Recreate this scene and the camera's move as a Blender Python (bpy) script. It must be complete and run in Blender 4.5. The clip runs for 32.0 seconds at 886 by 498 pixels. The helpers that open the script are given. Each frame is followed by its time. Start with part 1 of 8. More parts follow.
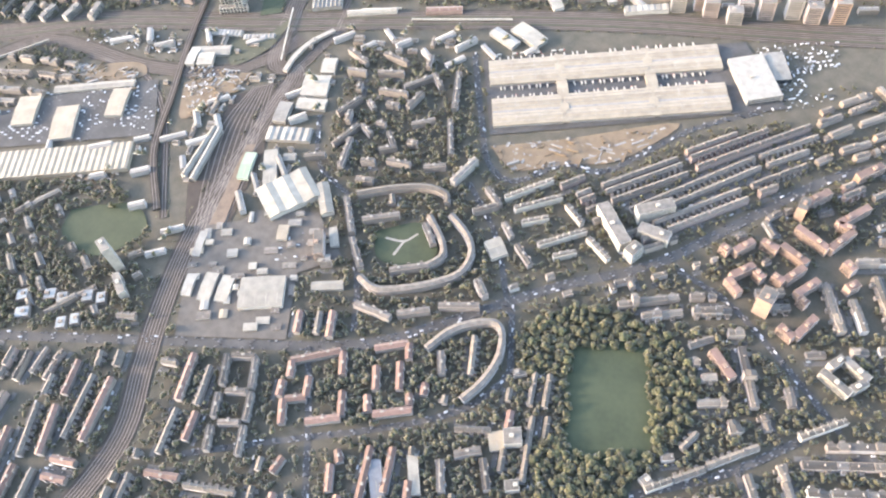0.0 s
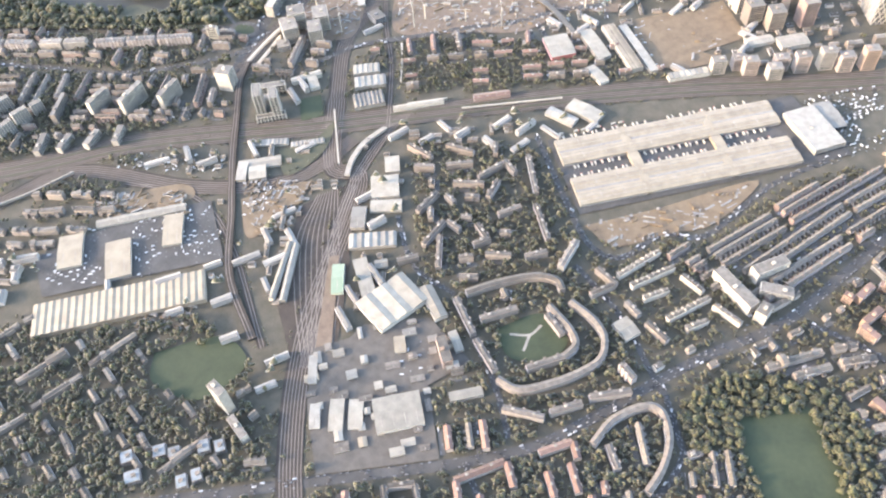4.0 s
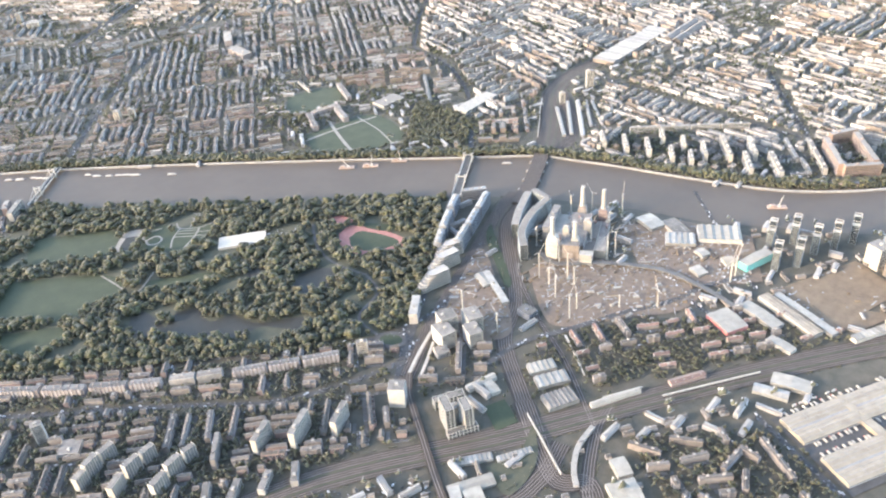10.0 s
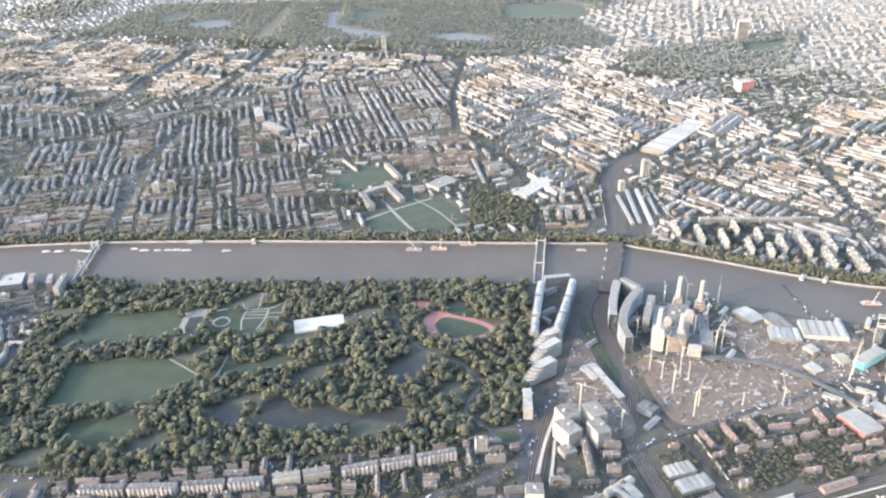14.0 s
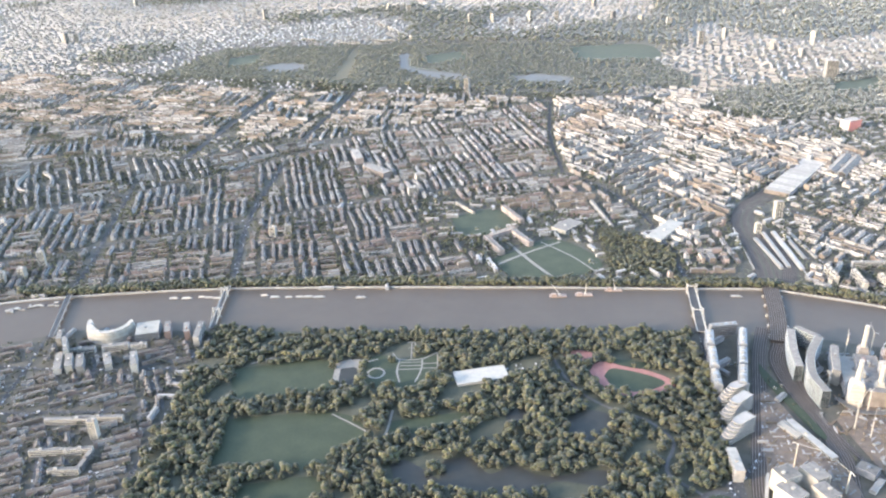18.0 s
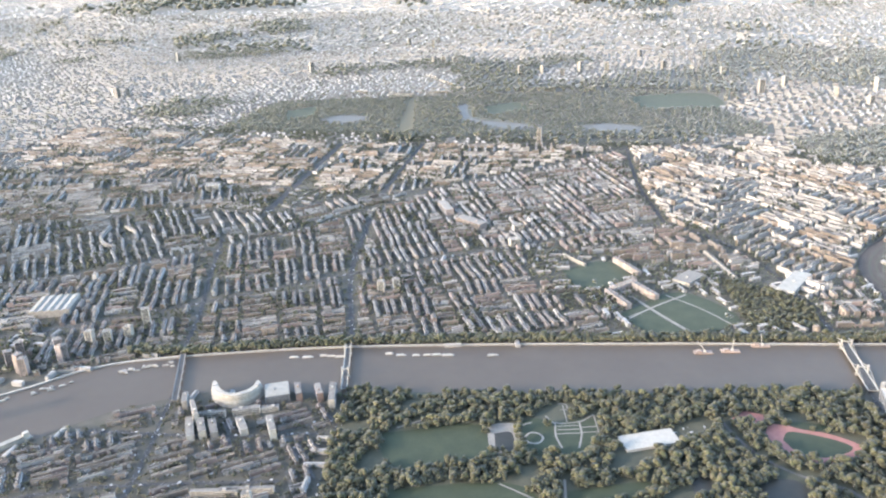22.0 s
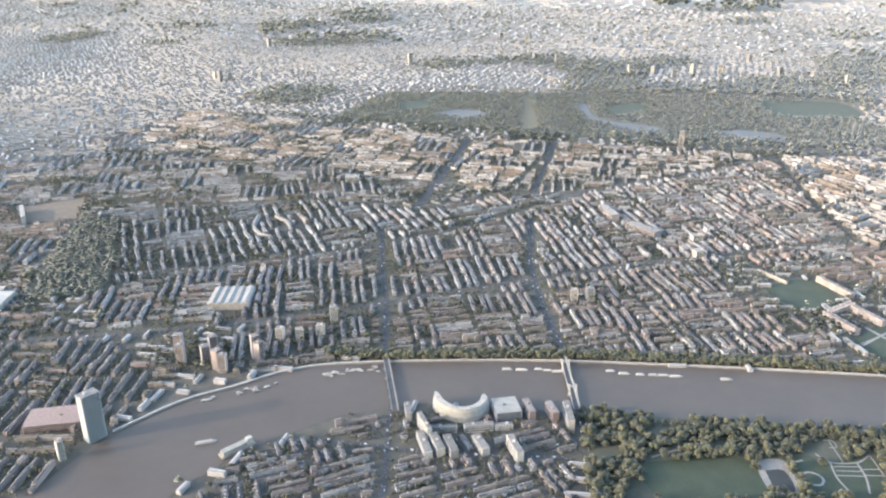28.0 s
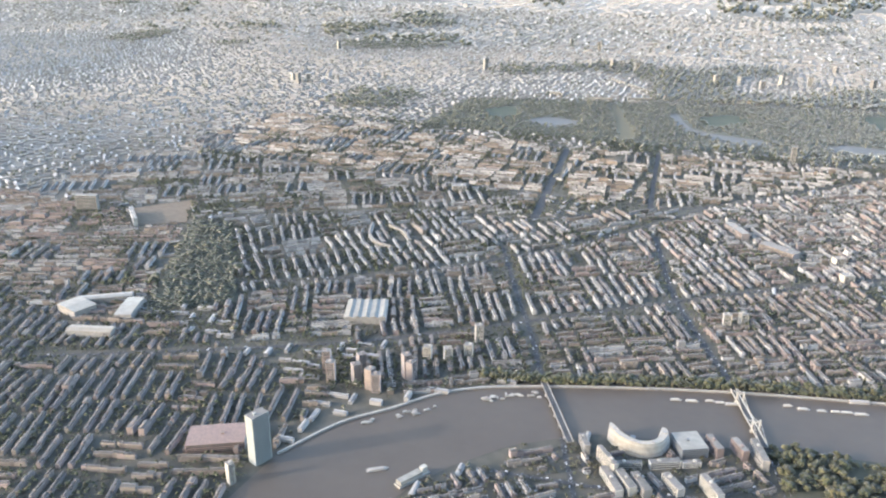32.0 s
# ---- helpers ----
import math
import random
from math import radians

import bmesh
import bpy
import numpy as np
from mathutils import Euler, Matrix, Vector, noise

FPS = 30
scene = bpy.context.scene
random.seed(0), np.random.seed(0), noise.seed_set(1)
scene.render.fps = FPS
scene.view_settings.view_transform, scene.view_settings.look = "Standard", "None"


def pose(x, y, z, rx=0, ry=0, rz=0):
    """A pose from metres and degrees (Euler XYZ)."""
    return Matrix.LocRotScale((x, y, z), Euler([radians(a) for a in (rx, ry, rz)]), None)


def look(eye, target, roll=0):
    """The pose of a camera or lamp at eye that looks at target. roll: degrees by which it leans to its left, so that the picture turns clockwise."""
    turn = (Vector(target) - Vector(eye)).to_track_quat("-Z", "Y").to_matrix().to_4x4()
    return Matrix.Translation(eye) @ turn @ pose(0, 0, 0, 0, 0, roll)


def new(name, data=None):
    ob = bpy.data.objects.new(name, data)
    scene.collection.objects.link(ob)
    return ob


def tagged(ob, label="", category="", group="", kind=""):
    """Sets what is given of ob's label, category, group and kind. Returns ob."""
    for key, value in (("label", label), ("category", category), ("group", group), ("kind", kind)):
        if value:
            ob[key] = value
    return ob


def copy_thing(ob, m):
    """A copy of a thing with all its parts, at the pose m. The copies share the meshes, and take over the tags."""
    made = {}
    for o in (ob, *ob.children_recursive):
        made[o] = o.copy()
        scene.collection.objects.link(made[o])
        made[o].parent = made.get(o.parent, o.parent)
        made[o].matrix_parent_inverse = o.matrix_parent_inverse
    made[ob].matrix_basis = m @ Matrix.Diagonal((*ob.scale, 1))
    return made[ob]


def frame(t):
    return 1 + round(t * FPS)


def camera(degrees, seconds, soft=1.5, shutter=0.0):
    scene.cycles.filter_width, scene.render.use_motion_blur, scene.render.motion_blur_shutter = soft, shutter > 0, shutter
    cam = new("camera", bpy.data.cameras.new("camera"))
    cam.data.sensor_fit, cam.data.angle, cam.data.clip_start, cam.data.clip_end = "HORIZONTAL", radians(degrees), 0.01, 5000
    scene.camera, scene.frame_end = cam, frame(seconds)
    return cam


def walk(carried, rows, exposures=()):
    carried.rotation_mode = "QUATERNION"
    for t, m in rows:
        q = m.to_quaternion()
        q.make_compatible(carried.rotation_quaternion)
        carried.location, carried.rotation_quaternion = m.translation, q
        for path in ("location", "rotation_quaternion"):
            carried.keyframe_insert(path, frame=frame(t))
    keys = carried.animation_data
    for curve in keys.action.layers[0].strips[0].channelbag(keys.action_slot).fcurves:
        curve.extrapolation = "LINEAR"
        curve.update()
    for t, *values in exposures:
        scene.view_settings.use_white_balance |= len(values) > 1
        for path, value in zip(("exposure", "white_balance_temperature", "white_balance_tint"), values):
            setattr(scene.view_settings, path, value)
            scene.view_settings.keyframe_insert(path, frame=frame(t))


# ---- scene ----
# One scene metre stands for four metres of the city, which keeps the far districts within the lens's reach.
S = 0.25


def sight(x, y, z, yaw, pitch, roll):
    """The pose of the camera at a place of the map, turned left by yaw, up by pitch, leaning by roll."""
    a, b = radians(yaw), radians(pitch)
    eye = Vector((x, y, z)) * S
    return look(eye, eye + Vector((-math.sin(a) * math.cos(b), math.cos(a) * math.cos(b), math.sin(b))) * 100, roll)


cam = camera(57.71, 32.0, soft=2.2)
walk(cam, [
    (0, sight(1073.0, -1327.1, 1029.3, 44.74, -55.98, -9.47)),
    (0.5, sight(1033.1, -1347.0, 1033.4, 46.17, -55.60, -12.29)),
    (1, sight(992.9, -1365.7, 1037.1, 44.02, -57.57, -10.97)),
    (1.5, sight(952.3, -1383.1, 1040.4, 38.44, -58.56, -7.11)),
    (2, sight(911.4, -1399.4, 1043.2, 36.35, -58.54, -6.37)),
    (2.5, sight(870.1, -1414.6, 1045.7, 36.12, -57.01, -7.50)),
    (4.5, sight(702.1, -1465.3, 1051.8, 29.27, -50.93, -5.78)),
    (5, sight(659.5, -1475.7, 1052.4, 28.37, -49.11, -5.93)),
    (5.5, sight(616.8, -1485.2, 1052.7, 26.85, -46.70, -5.38)),
    (6, sight(573.8, -1493.9, 1052.7, 24.02, -44.78, -4.62)),
    (6.5, sight(530.7, -1501.9, 1052.5, 15.12, -42.83, -1.42)),
    (7, sight(487.4, -1509.2, 1051.9, 12.63, -41.02, -0.51)),
    (7.5, sight(444.1, -1515.8, 1051.1, 11.73, -40.05, 0.10)),
    (8, sight(400.6, -1521.7, 1050.0, 12.08, -38.97, -0.39)),
    (8.5, sight(357.0, -1527.0, 1048.8, 13.51, -37.82, -1.40)),
    (9, sight(313.4, -1531.8, 1047.3, 16.47, -36.52, -2.96)),
    (9.5, sight(269.8, -1536.0, 1045.6, 18.82, -34.93, -4.36)),
    (10, sight(226.1, -1539.8, 1043.7, 19.82, -33.55, -5.42)),
    (10.5, sight(182.4, -1543.1, 1041.6, 19.82, -32.84, -5.60)),
    (11, sight(138.8, -1545.9, 1039.4, 19.75, -31.94, -5.38)),
    (11.5, sight(95.1, -1548.3, 1037.0, 18.45, -31.48, -3.85)),
    (12, sight(51.5, -1550.4, 1034.5, 17.46, -31.03, -2.80)),
    (12.5, sight(7.9, -1552.1, 1032.0, 17.15, -30.27, -2.67)),
    (13, sight(-35.6, -1553.5, 1029.3, 16.63, -29.76, -2.34)),
    (13.5, sight(-79.1, -1554.6, 1026.5, 15.37, -29.00, -1.80)),
    (14, sight(-122.5, -1555.4, 1023.7, 14.98, -27.92, -1.37)),
    (14.5, sight(-165.7, -1556.0, 1020.8, 16.63, -27.09, -1.87)),
    (15, sight(-208.9, -1556.4, 1017.8, 17.60, -26.34, -2.40)),
    (15.5, sight(-252.0, -1556.5, 1014.9, 17.88, -26.18, -2.69)),
    (17.5, sight(-422.9, -1555.8, 1003.1, 16.95, -24.80, -2.53)),
    (18, sight(-465.3, -1555.4, 1000.2, 16.25, -24.94, -2.06)),
    (18.5, sight(-507.5, -1554.9, 997.3, 15.63, -25.25, -1.60)),
    (19, sight(-549.6, -1554.3, 994.5, 15.28, -25.26, -1.17)),
    (19.5, sight(-591.6, -1553.8, 991.8, 14.88, -24.84, -1.01)),
    (20, sight(-633.3, -1553.2, 989.2, 14.81, -24.60, -0.97)),
    (20.5, sight(-675.0, -1552.6, 986.6, 15.35, -24.46, -1.35)),
    (21, sight(-716.4, -1552.0, 984.2, 16.00, -24.19, -1.78)),
    (21.5, sight(-757.8, -1551.5, 981.8, 16.49, -23.37, -2.20)),
    (22, sight(-798.9, -1551.0, 979.6, 16.66, -21.30, -2.60)),
    (22.5, sight(-839.9, -1550.6, 977.5, 20.39, -20.00, -4.24)),
    (23, sight(-880.8, -1550.2, 975.5, 20.21, -21.66, -2.28)),
    (23.5, sight(-921.6, -1550.0, 973.6, 17.87, -23.70, -0.07)),
    (24, sight(-962.2, -1549.8, 971.9, 15.53, -23.96, 1.64)),
    (24.5, sight(-1002.7, -1549.7, 970.3, 16.62, -23.16, 0.95)),
    (25, sight(-1043.1, -1549.8, 968.9, 17.55, -23.15, 0.82)),
    (25.5, sight(-1083.4, -1549.9, 967.6, 18.12, -22.75, 0.09)),
    (26, sight(-1123.6, -1550.2, 966.4, 18.07, -22.35, 0.06)),
    (26.5, sight(-1163.7, -1550.7, 965.4, 18.43, -22.06, 0.07)),
    (28.5, sight(-1323.9, -1554.0, 962.9, 19.24, -21.35, -0.73)),
    (29, sight(-1363.9, -1555.2, 962.6, 19.80, -21.10, -0.51)),
    (29.5, sight(-1403.9, -1556.6, 962.5, 21.05, -20.72, -0.60)),
    (30, sight(-1444.0, -1558.2, 962.5, 22.10, -20.46, -1.03)),
    (30.5, sight(-1484.2, -1559.9, 962.6, 22.70, -20.57, -1.23)),
    (31, sight(-1524.5, -1561.8, 962.8, 22.22, -21.11, -0.48)),
    (31.5, sight(-1564.9, -1563.9, 963.2, 21.59, -21.34, 0.14)),
    (32, sight(-1605.5, -1566.2, 963.6, 21.46, -21.31, 0.19)),
], exposures=((0, 2.91, 6920, 18), (7, 2.73, 6770, 17), (13, 2.56, 6320, 14), (20, 2.42, 6220, 14), (22, 2.38, 6220, 14), (23, 2.12, 6220, 14), (24, 2.30, 6220, 14), (32, 2.17, 6170, 13)))

# ---- light ----
SUN_AZIMUTH, SUN_HEIGHT = 232, 16
world = bpy.data.worlds.new("sky")
scene.world = world
world.use_nodes = True
wn = world.node_tree
sky = wn.nodes.new("ShaderNodeTexSky")
sky.sky_type = "NISHITA"
sky.sun_disc = False
sky.sun_elevation = radians(SUN_HEIGHT)
sky.sun_rotation = radians(SUN_AZIMUTH)
sky.air_density, sky.dust_density, sky.ozone_density = 1.2, 2.0, 1.5
wn.links.new(sky.outputs["Color"], wn.nodes["Background"].inputs["Color"])
wn.nodes["Background"].inputs["Strength"].default_value = 0.15
lamp = bpy.data.lights.new("sun", "SUN")
lamp.energy, lamp.angle, lamp.color = 0.95, radians(2.0), (1.0, 0.88, 0.73)
sun = new("sun", lamp)
az, el = radians(SUN_AZIMUTH), radians(SUN_HEIGHT)
sun.matrix_world = look((0, 0, 0), (-math.sin(az) * math.cos(el), -math.cos(az) * math.cos(el), -math.sin(el)))
sun.location = (0, 0, 900)

# ---- materials ----


def material(name, a, b, rough=0.8, size=6.0, fine=0.8, metal=0.0, bump=0.0, by_object=0.0, by_island=0.0, haze_sheen=1.0, mottle=0.5, hue=0.0, through_leaf=0.0):
    """A surface between the colours a and b, with coarse patches of that size in map metres and a finer grain."""
    m = bpy.data.materials.new(name)
    m.use_nodes = True
    n, link = m.node_tree.nodes, m.node_tree.links.new
    surface = n["Principled BSDF"]
    place = n.new("ShaderNodeNewGeometry")
    coarse, grain = n.new("ShaderNodeTexNoise"), n.new("ShaderNodeTexNoise")
    coarse.inputs["Scale"].default_value = 1 / (size * S)
    coarse.inputs["Detail"].default_value = 5
    grain.inputs["Scale"].default_value = 1 / (fine * S)
    grain.inputs["Detail"].default_value = 3
    for t in (coarse, grain):
        link(place.outputs["Position"], t.inputs["Vector"])
    both = n.new("ShaderNodeMath")
    both.operation = "MULTIPLY_ADD"
    both.inputs[1].default_value = 0.45
    link(grain.outputs["Fac"], both.inputs[0])
    link(coarse.outputs["Fac"], both.inputs[2])
    ramp = n.new("ShaderNodeMapRange")
    ramp.inputs["From Min"].default_value, ramp.inputs["From Max"].default_value = 0.72 - mottle * 0.45, 0.72 + mottle * 0.45
    link(both.outputs[0], ramp.inputs["Value"])
    mix = n.new("ShaderNodeMix")
    mix.data_type = "RGBA"
    mix.inputs["A"].default_value, mix.inputs["B"].default_value = (*a, 1), (*b, 1)
    link(ramp.outputs["Result"], mix.inputs["Factor"])
    colour = mix.outputs["Result"]
    if by_object or by_island:
        shift = n.new("ShaderNodeHueSaturation")
        value = n.new("ShaderNodeMapRange")
        spread = by_object or by_island
        value.inputs["To Min"].default_value, value.inputs["To Max"].default_value = 1 - spread, 1 + spread
        if by_object:
            link(n.new("ShaderNodeObjectInfo").outputs["Random"], value.inputs["Value"])
        else:
            link(place.outputs["Random Per Island"], value.inputs["Value"])
        link(value.outputs["Result"], shift.inputs["Value"])
        if hue:
            tint, spin = n.new("ShaderNodeMapRange"), n.new("ShaderNodeMath")
            spin.operation = "MULTIPLY_ADD"
            spin.inputs[1].default_value, spin.inputs[2].default_value = 7.31, 0.0
            link(value.inputs["Value"].links[0].from_socket, spin.inputs[0])
            fold = n.new("ShaderNodeMath")
            fold.operation = "FRACT"
            link(spin.outputs[0], fold.inputs[0])
            link(fold.outputs[0], tint.inputs["Value"])
            tint.inputs["To Min"].default_value, tint.inputs["To Max"].default_value = 0.5 - hue, 0.5 + hue
            link(tint.outputs["Result"], shift.inputs["Hue"])
        link(colour, shift.inputs["Color"])
        colour = shift.outputs["Color"]
    link(colour, surface.inputs["Base Color"])
    surface.inputs["Roughness"].default_value = rough
    surface.inputs["Metallic"].default_value = metal
    # sheen pales surfaces seen at a slant, in place of haze in the air
    surface.inputs["Sheen Weight"].default_value = haze_sheen
    surface.inputs["Sheen Roughness"].default_value = 0.48
    surface.inputs["Sheen Tint"].default_value = (0.97, 0.98, 1.0, 1)
    if through_leaf:
        glow, blend = n.new("ShaderNodeBsdfTranslucent"), n.new("ShaderNodeMixShader")
        link(colour, glow.inputs["Color"])
        blend.inputs["Fac"].default_value = through_leaf
        link(surface.outputs["BSDF"], blend.inputs[1])
        link(glow.outputs["BSDF"], blend.inputs[2])
        link(blend.outputs["Shader"], n["Material Output"].inputs["Surface"])
    if bump:
        b_node = n.new("ShaderNodeBump")
        b_node.inputs["Strength"].default_value = bump
        b_node.inputs["Distance"].default_value = 0.5 * S
        link(both.outputs[0], b_node.inputs["Height"])
        link(b_node.outputs["Normal"], surface.inputs["Normal"])
    return m


CITY = material("city_ground", (0.038, 0.038, 0.024), (0.100, 0.085, 0.063), size=24, fine=4, mottle=0.75, haze_sheen=0.12)
EARTH = material("bare_earth", (0.102, 0.071, 0.045), (0.213, 0.158, 0.102), size=22, fine=4, mottle=0.9, bump=0.4, haze_sheen=0.05)
SITE = material("construction_ground", (0.087, 0.063, 0.046), (0.217, 0.162, 0.120), size=14, fine=3, mottle=1.0, haze_sheen=0.05)
GRASS = material("mown_grass", (0.025, 0.037, 0.017), (0.044, 0.057, 0.028), size=40, fine=6, haze_sheen=0.05)
PARKLAND = material("park_ground", (0.038, 0.043, 0.025), (0.075, 0.073, 0.044), size=30, fine=5, haze_sheen=0.12)
LEAF = material("autumn_leaves", (0.047, 0.053, 0.026), (0.123, 0.118, 0.051), size=14, fine=1.5, by_object=0.4, bump=0.3, hue=0.022, haze_sheen=0.35, through_leaf=0.35)
LEAVES = material("tree_canopy", (0.046, 0.051, 0.026), (0.116, 0.109, 0.048), size=40, fine=1.5, by_island=0.35, bump=0.3, hue=0.022, haze_sheen=0.35, through_leaf=0.35)
FARLEAVES = material("far_canopy", (0.043, 0.051, 0.032), (0.102, 0.098, 0.055), size=60, fine=3, by_island=0.25, haze_sheen=0.6)
SHRUBS = material("garden_leaves", (0.048, 0.053, 0.031), (0.125, 0.115, 0.06), size=30, fine=1.5, by_island=0.4, bump=0.3, hue=0.028, haze_sheen=0.4, through_leaf=0.35)
STREETLEAVES = material("street_tree_leaves", (0.051, 0.061, 0.034), (0.122, 0.123, 0.062), size=50, fine=1.5, by_island=0.45, hue=0.02, through_leaf=0.35, haze_sheen=0.3)
BARK = material("bark", (0.07, 0.055, 0.04), (0.12, 0.10, 0.08), size=2, fine=0.4)
ASPHALT = material("asphalt", (0.050, 0.049, 0.048), (0.092, 0.089, 0.086), rough=0.9, size=30, fine=3, haze_sheen=0.0)
YARD = material("yard_concrete", (0.055, 0.049, 0.043), (0.125, 0.112, 0.098), size=14, fine=2.5, mottle=0.9, haze_sheen=0.1)
LANE = material("side_street", (0.080, 0.076, 0.072), (0.144, 0.136, 0.126), size=20, fine=2, haze_sheen=0.02)
PATH = material("gravel_path", (0.203, 0.185, 0.158), (0.281, 0.259, 0.225), size=12, fine=2, haze_sheen=0.05)
BALLAST = material("track_ballast", (0.034, 0.028, 0.024), (0.068, 0.055, 0.046), rough=0.95, size=18, fine=2.5, mottle=0.7, haze_sheen=0.0)
RAIL = material("rail_steel", (0.12, 0.1, 0.086), (0.22, 0.188, 0.165), rough=0.85, size=20, mottle=0.8, haze_sheen=0.0)
WATER = material("river_water", (0.090, 0.069, 0.052), (0.107, 0.084, 0.063), rough=0.55, size=160, fine=30, haze_sheen=0.0, bump=0.08)
POND = material("pond_water", (0.030, 0.030, 0.024), (0.044, 0.042, 0.035), rough=0.6, size=60, fine=14, haze_sheen=0.0)
# far paler than POND: the reflected sky is put into the water's colour
FARPOND = material("far_lake_painted_sky", (0.14, 0.14, 0.132), (0.18, 0.18, 0.17), rough=0.75, size=60, fine=14, haze_sheen=0.0)
GOLDEN = material("golden_avenue", (0.09, 0.076, 0.04), (0.15, 0.125, 0.065), size=14, fine=4, mottle=0.9, haze_sheen=0.05)
BRICK = material("stock_brick", (0.103, 0.083, 0.066), (0.176, 0.144, 0.117), size=9, fine=1.2, by_object=0.35, haze_sheen=0.6)
REDBRICK = material("red_brick", (0.138, 0.093, 0.076), (0.215, 0.144, 0.119), size=9, fine=1.2, by_object=0.25, haze_sheen=0.6)
ORANGE = material("orange_brick", (0.203, 0.131, 0.090), (0.273, 0.183, 0.129), size=9, fine=1.2, by_object=0.15, haze_sheen=0.6)
STUCCO = material("white_stucco", (0.279, 0.253, 0.206), (0.397, 0.363, 0.306), size=10, fine=1.5, by_object=0.18, haze_sheen=0.5)
SLATE = material("slate_roof", (0.063, 0.058, 0.051), (0.136, 0.118, 0.100), size=7, fine=0.9, by_object=0.4, haze_sheen=0.3)
TILE = material("red_tile_roof", (0.117, 0.072, 0.059), (0.189, 0.115, 0.094), size=6, fine=0.9, by_object=0.3, haze_sheen=0.35)
FLATROOF = material("felt_roof", (0.085, 0.078, 0.069), (0.180, 0.162, 0.142), size=8, fine=1.2, by_object=0.35, haze_sheen=0.3)
WHITEROOF = material("white_sheet_roof", (0.179, 0.164, 0.137), (0.279, 0.257, 0.214), rough=0.55, size=14, fine=1.5, by_object=0.25, haze_sheen=0.3)
CREAMROOF = material("cream_sheet_roof", (0.200, 0.166, 0.121), (0.298, 0.254, 0.188), rough=0.6, size=18, fine=1.5, haze_sheen=0.3)
GREYROOF = material("grey_sheet_roof", (0.164, 0.154, 0.136), (0.270, 0.254, 0.221), rough=0.55, size=12, fine=1.2, by_object=0.3, haze_sheen=0.4)
CONCRETE = material("concrete", (0.190, 0.174, 0.149), (0.297, 0.270, 0.235), size=9, fine=1.4, by_object=0.2, haze_sheen=0.5)
WHITE = material("white_paint", (0.311, 0.289, 0.245), (0.420, 0.390, 0.333), size=8, fine=1.4, haze_sheen=0.5)
GLASS = material("dark_glazing", (0.025, 0.030, 0.033), (0.050, 0.056, 0.060), rough=0.2, size=6, fine=1.0, haze_sheen=0.0)
BLUEGLASS = material("blue_glazed_roof", (0.105, 0.113, 0.127), (0.171, 0.178, 0.191), rough=0.55, size=10, fine=1.4, haze_sheen=0.2)
GREENPAINT = material("pale_green_sheet", (0.147, 0.217, 0.147), (0.175, 0.245, 0.175), size=8)
TURQUOISE = material("turquoise_sheet", (0.060, 0.413, 0.345), (0.090, 0.488, 0.413), size=8)
REDPAINT = material("red_paint", (0.400, 0.080, 0.056), (0.480, 0.128, 0.096), size=6)
TRACKRED = material("running_track", (0.30, 0.13, 0.11), (0.38, 0.18, 0.15), size=12, fine=2, haze_sheen=0.05)
# masonry of the far city, lightened in colour to stand for haze
BUILT = material("hazed_far_masonry", (0.185, 0.17, 0.152), (0.3, 0.278, 0.252), size=160, fine=12, by_island=0.16, mottle=0.45, haze_sheen=0.8)
CAR = material("car_paint", (0.072, 0.072, 0.072), (0.180, 0.180, 0.180), rough=0.35, by_island=0.9, haze_sheen=0.0)
VAN = material("white_van_paint", (0.425, 0.425, 0.425), (0.578, 0.578, 0.578), rough=0.4, by_island=0.15, haze_sheen=0.0)

# red brick with the paleness of haze mixed into its colour
MANSION = material("hazed_red_brick", (0.19, 0.148, 0.126), (0.29, 0.232, 0.2), size=9, fine=1.2, by_object=0.2, haze_sheen=0.6)
# bay fronts: sunlight on them is put into this paler pink
LITBAY = material("sunlit_bay_pink", (0.28, 0.235, 0.205), (0.4, 0.345, 0.305), size=7, fine=1.2, by_object=0.2, haze_sheen=0.6)
BROWNROOF = material("brown_flat_roof", (0.071, 0.062, 0.055), (0.146, 0.128, 0.112), size=8, fine=1.2, by_object=0.35, haze_sheen=0.3)
# roofs lighter than the nearer slate, with distance haze put into the colour
FARTOP = material("hazed_far_roofs", (0.125, 0.12, 0.11), (0.22, 0.21, 0.195), size=120, fine=8, by_island=0.2, mottle=0.45, haze_sheen=0.8)
GREYGREEN = material("grey_green_cladding", (0.185, 0.2, 0.188), (0.28, 0.295, 0.277), size=8, fine=1.2, haze_sheen=0.6)
PALEBLUE = material("pale_blue_roof", (0.115, 0.138, 0.154), (0.179, 0.205, 0.221), size=6, fine=1, by_object=0.2)
DARKPANEL = material("dark_grey_panels", (0.13, 0.125, 0.12), (0.2, 0.19, 0.18), size=6, fine=1)
MIXBRICK = material("joined_brown_brick", (0.119, 0.091, 0.069), (0.241, 0.193, 0.147), size=40, fine=3, by_island=0.45, haze_sheen=0.6)
MIXRED = material("joined_red_brick", (0.160, 0.117, 0.097), (0.259, 0.194, 0.165), size=40, fine=3, by_island=0.35, haze_sheen=0.6)
FARSTUCCO = material("joined_stucco", (0.200, 0.189, 0.173), (0.384, 0.366, 0.342), size=60, fine=5, by_island=0.35, mottle=0.8, haze_sheen=0.6)
FARROOF = material("joined_slate", (0.054, 0.047, 0.041), (0.118, 0.101, 0.085), size=50, fine=4, by_island=0.5, mottle=0.8, haze_sheen=0.35)
FARFLAT = material("joined_felt", (0.076, 0.068, 0.059), (0.164, 0.146, 0.124), size=50, fine=4, by_island=0.45, mottle=0.8, haze_sheen=0.35)
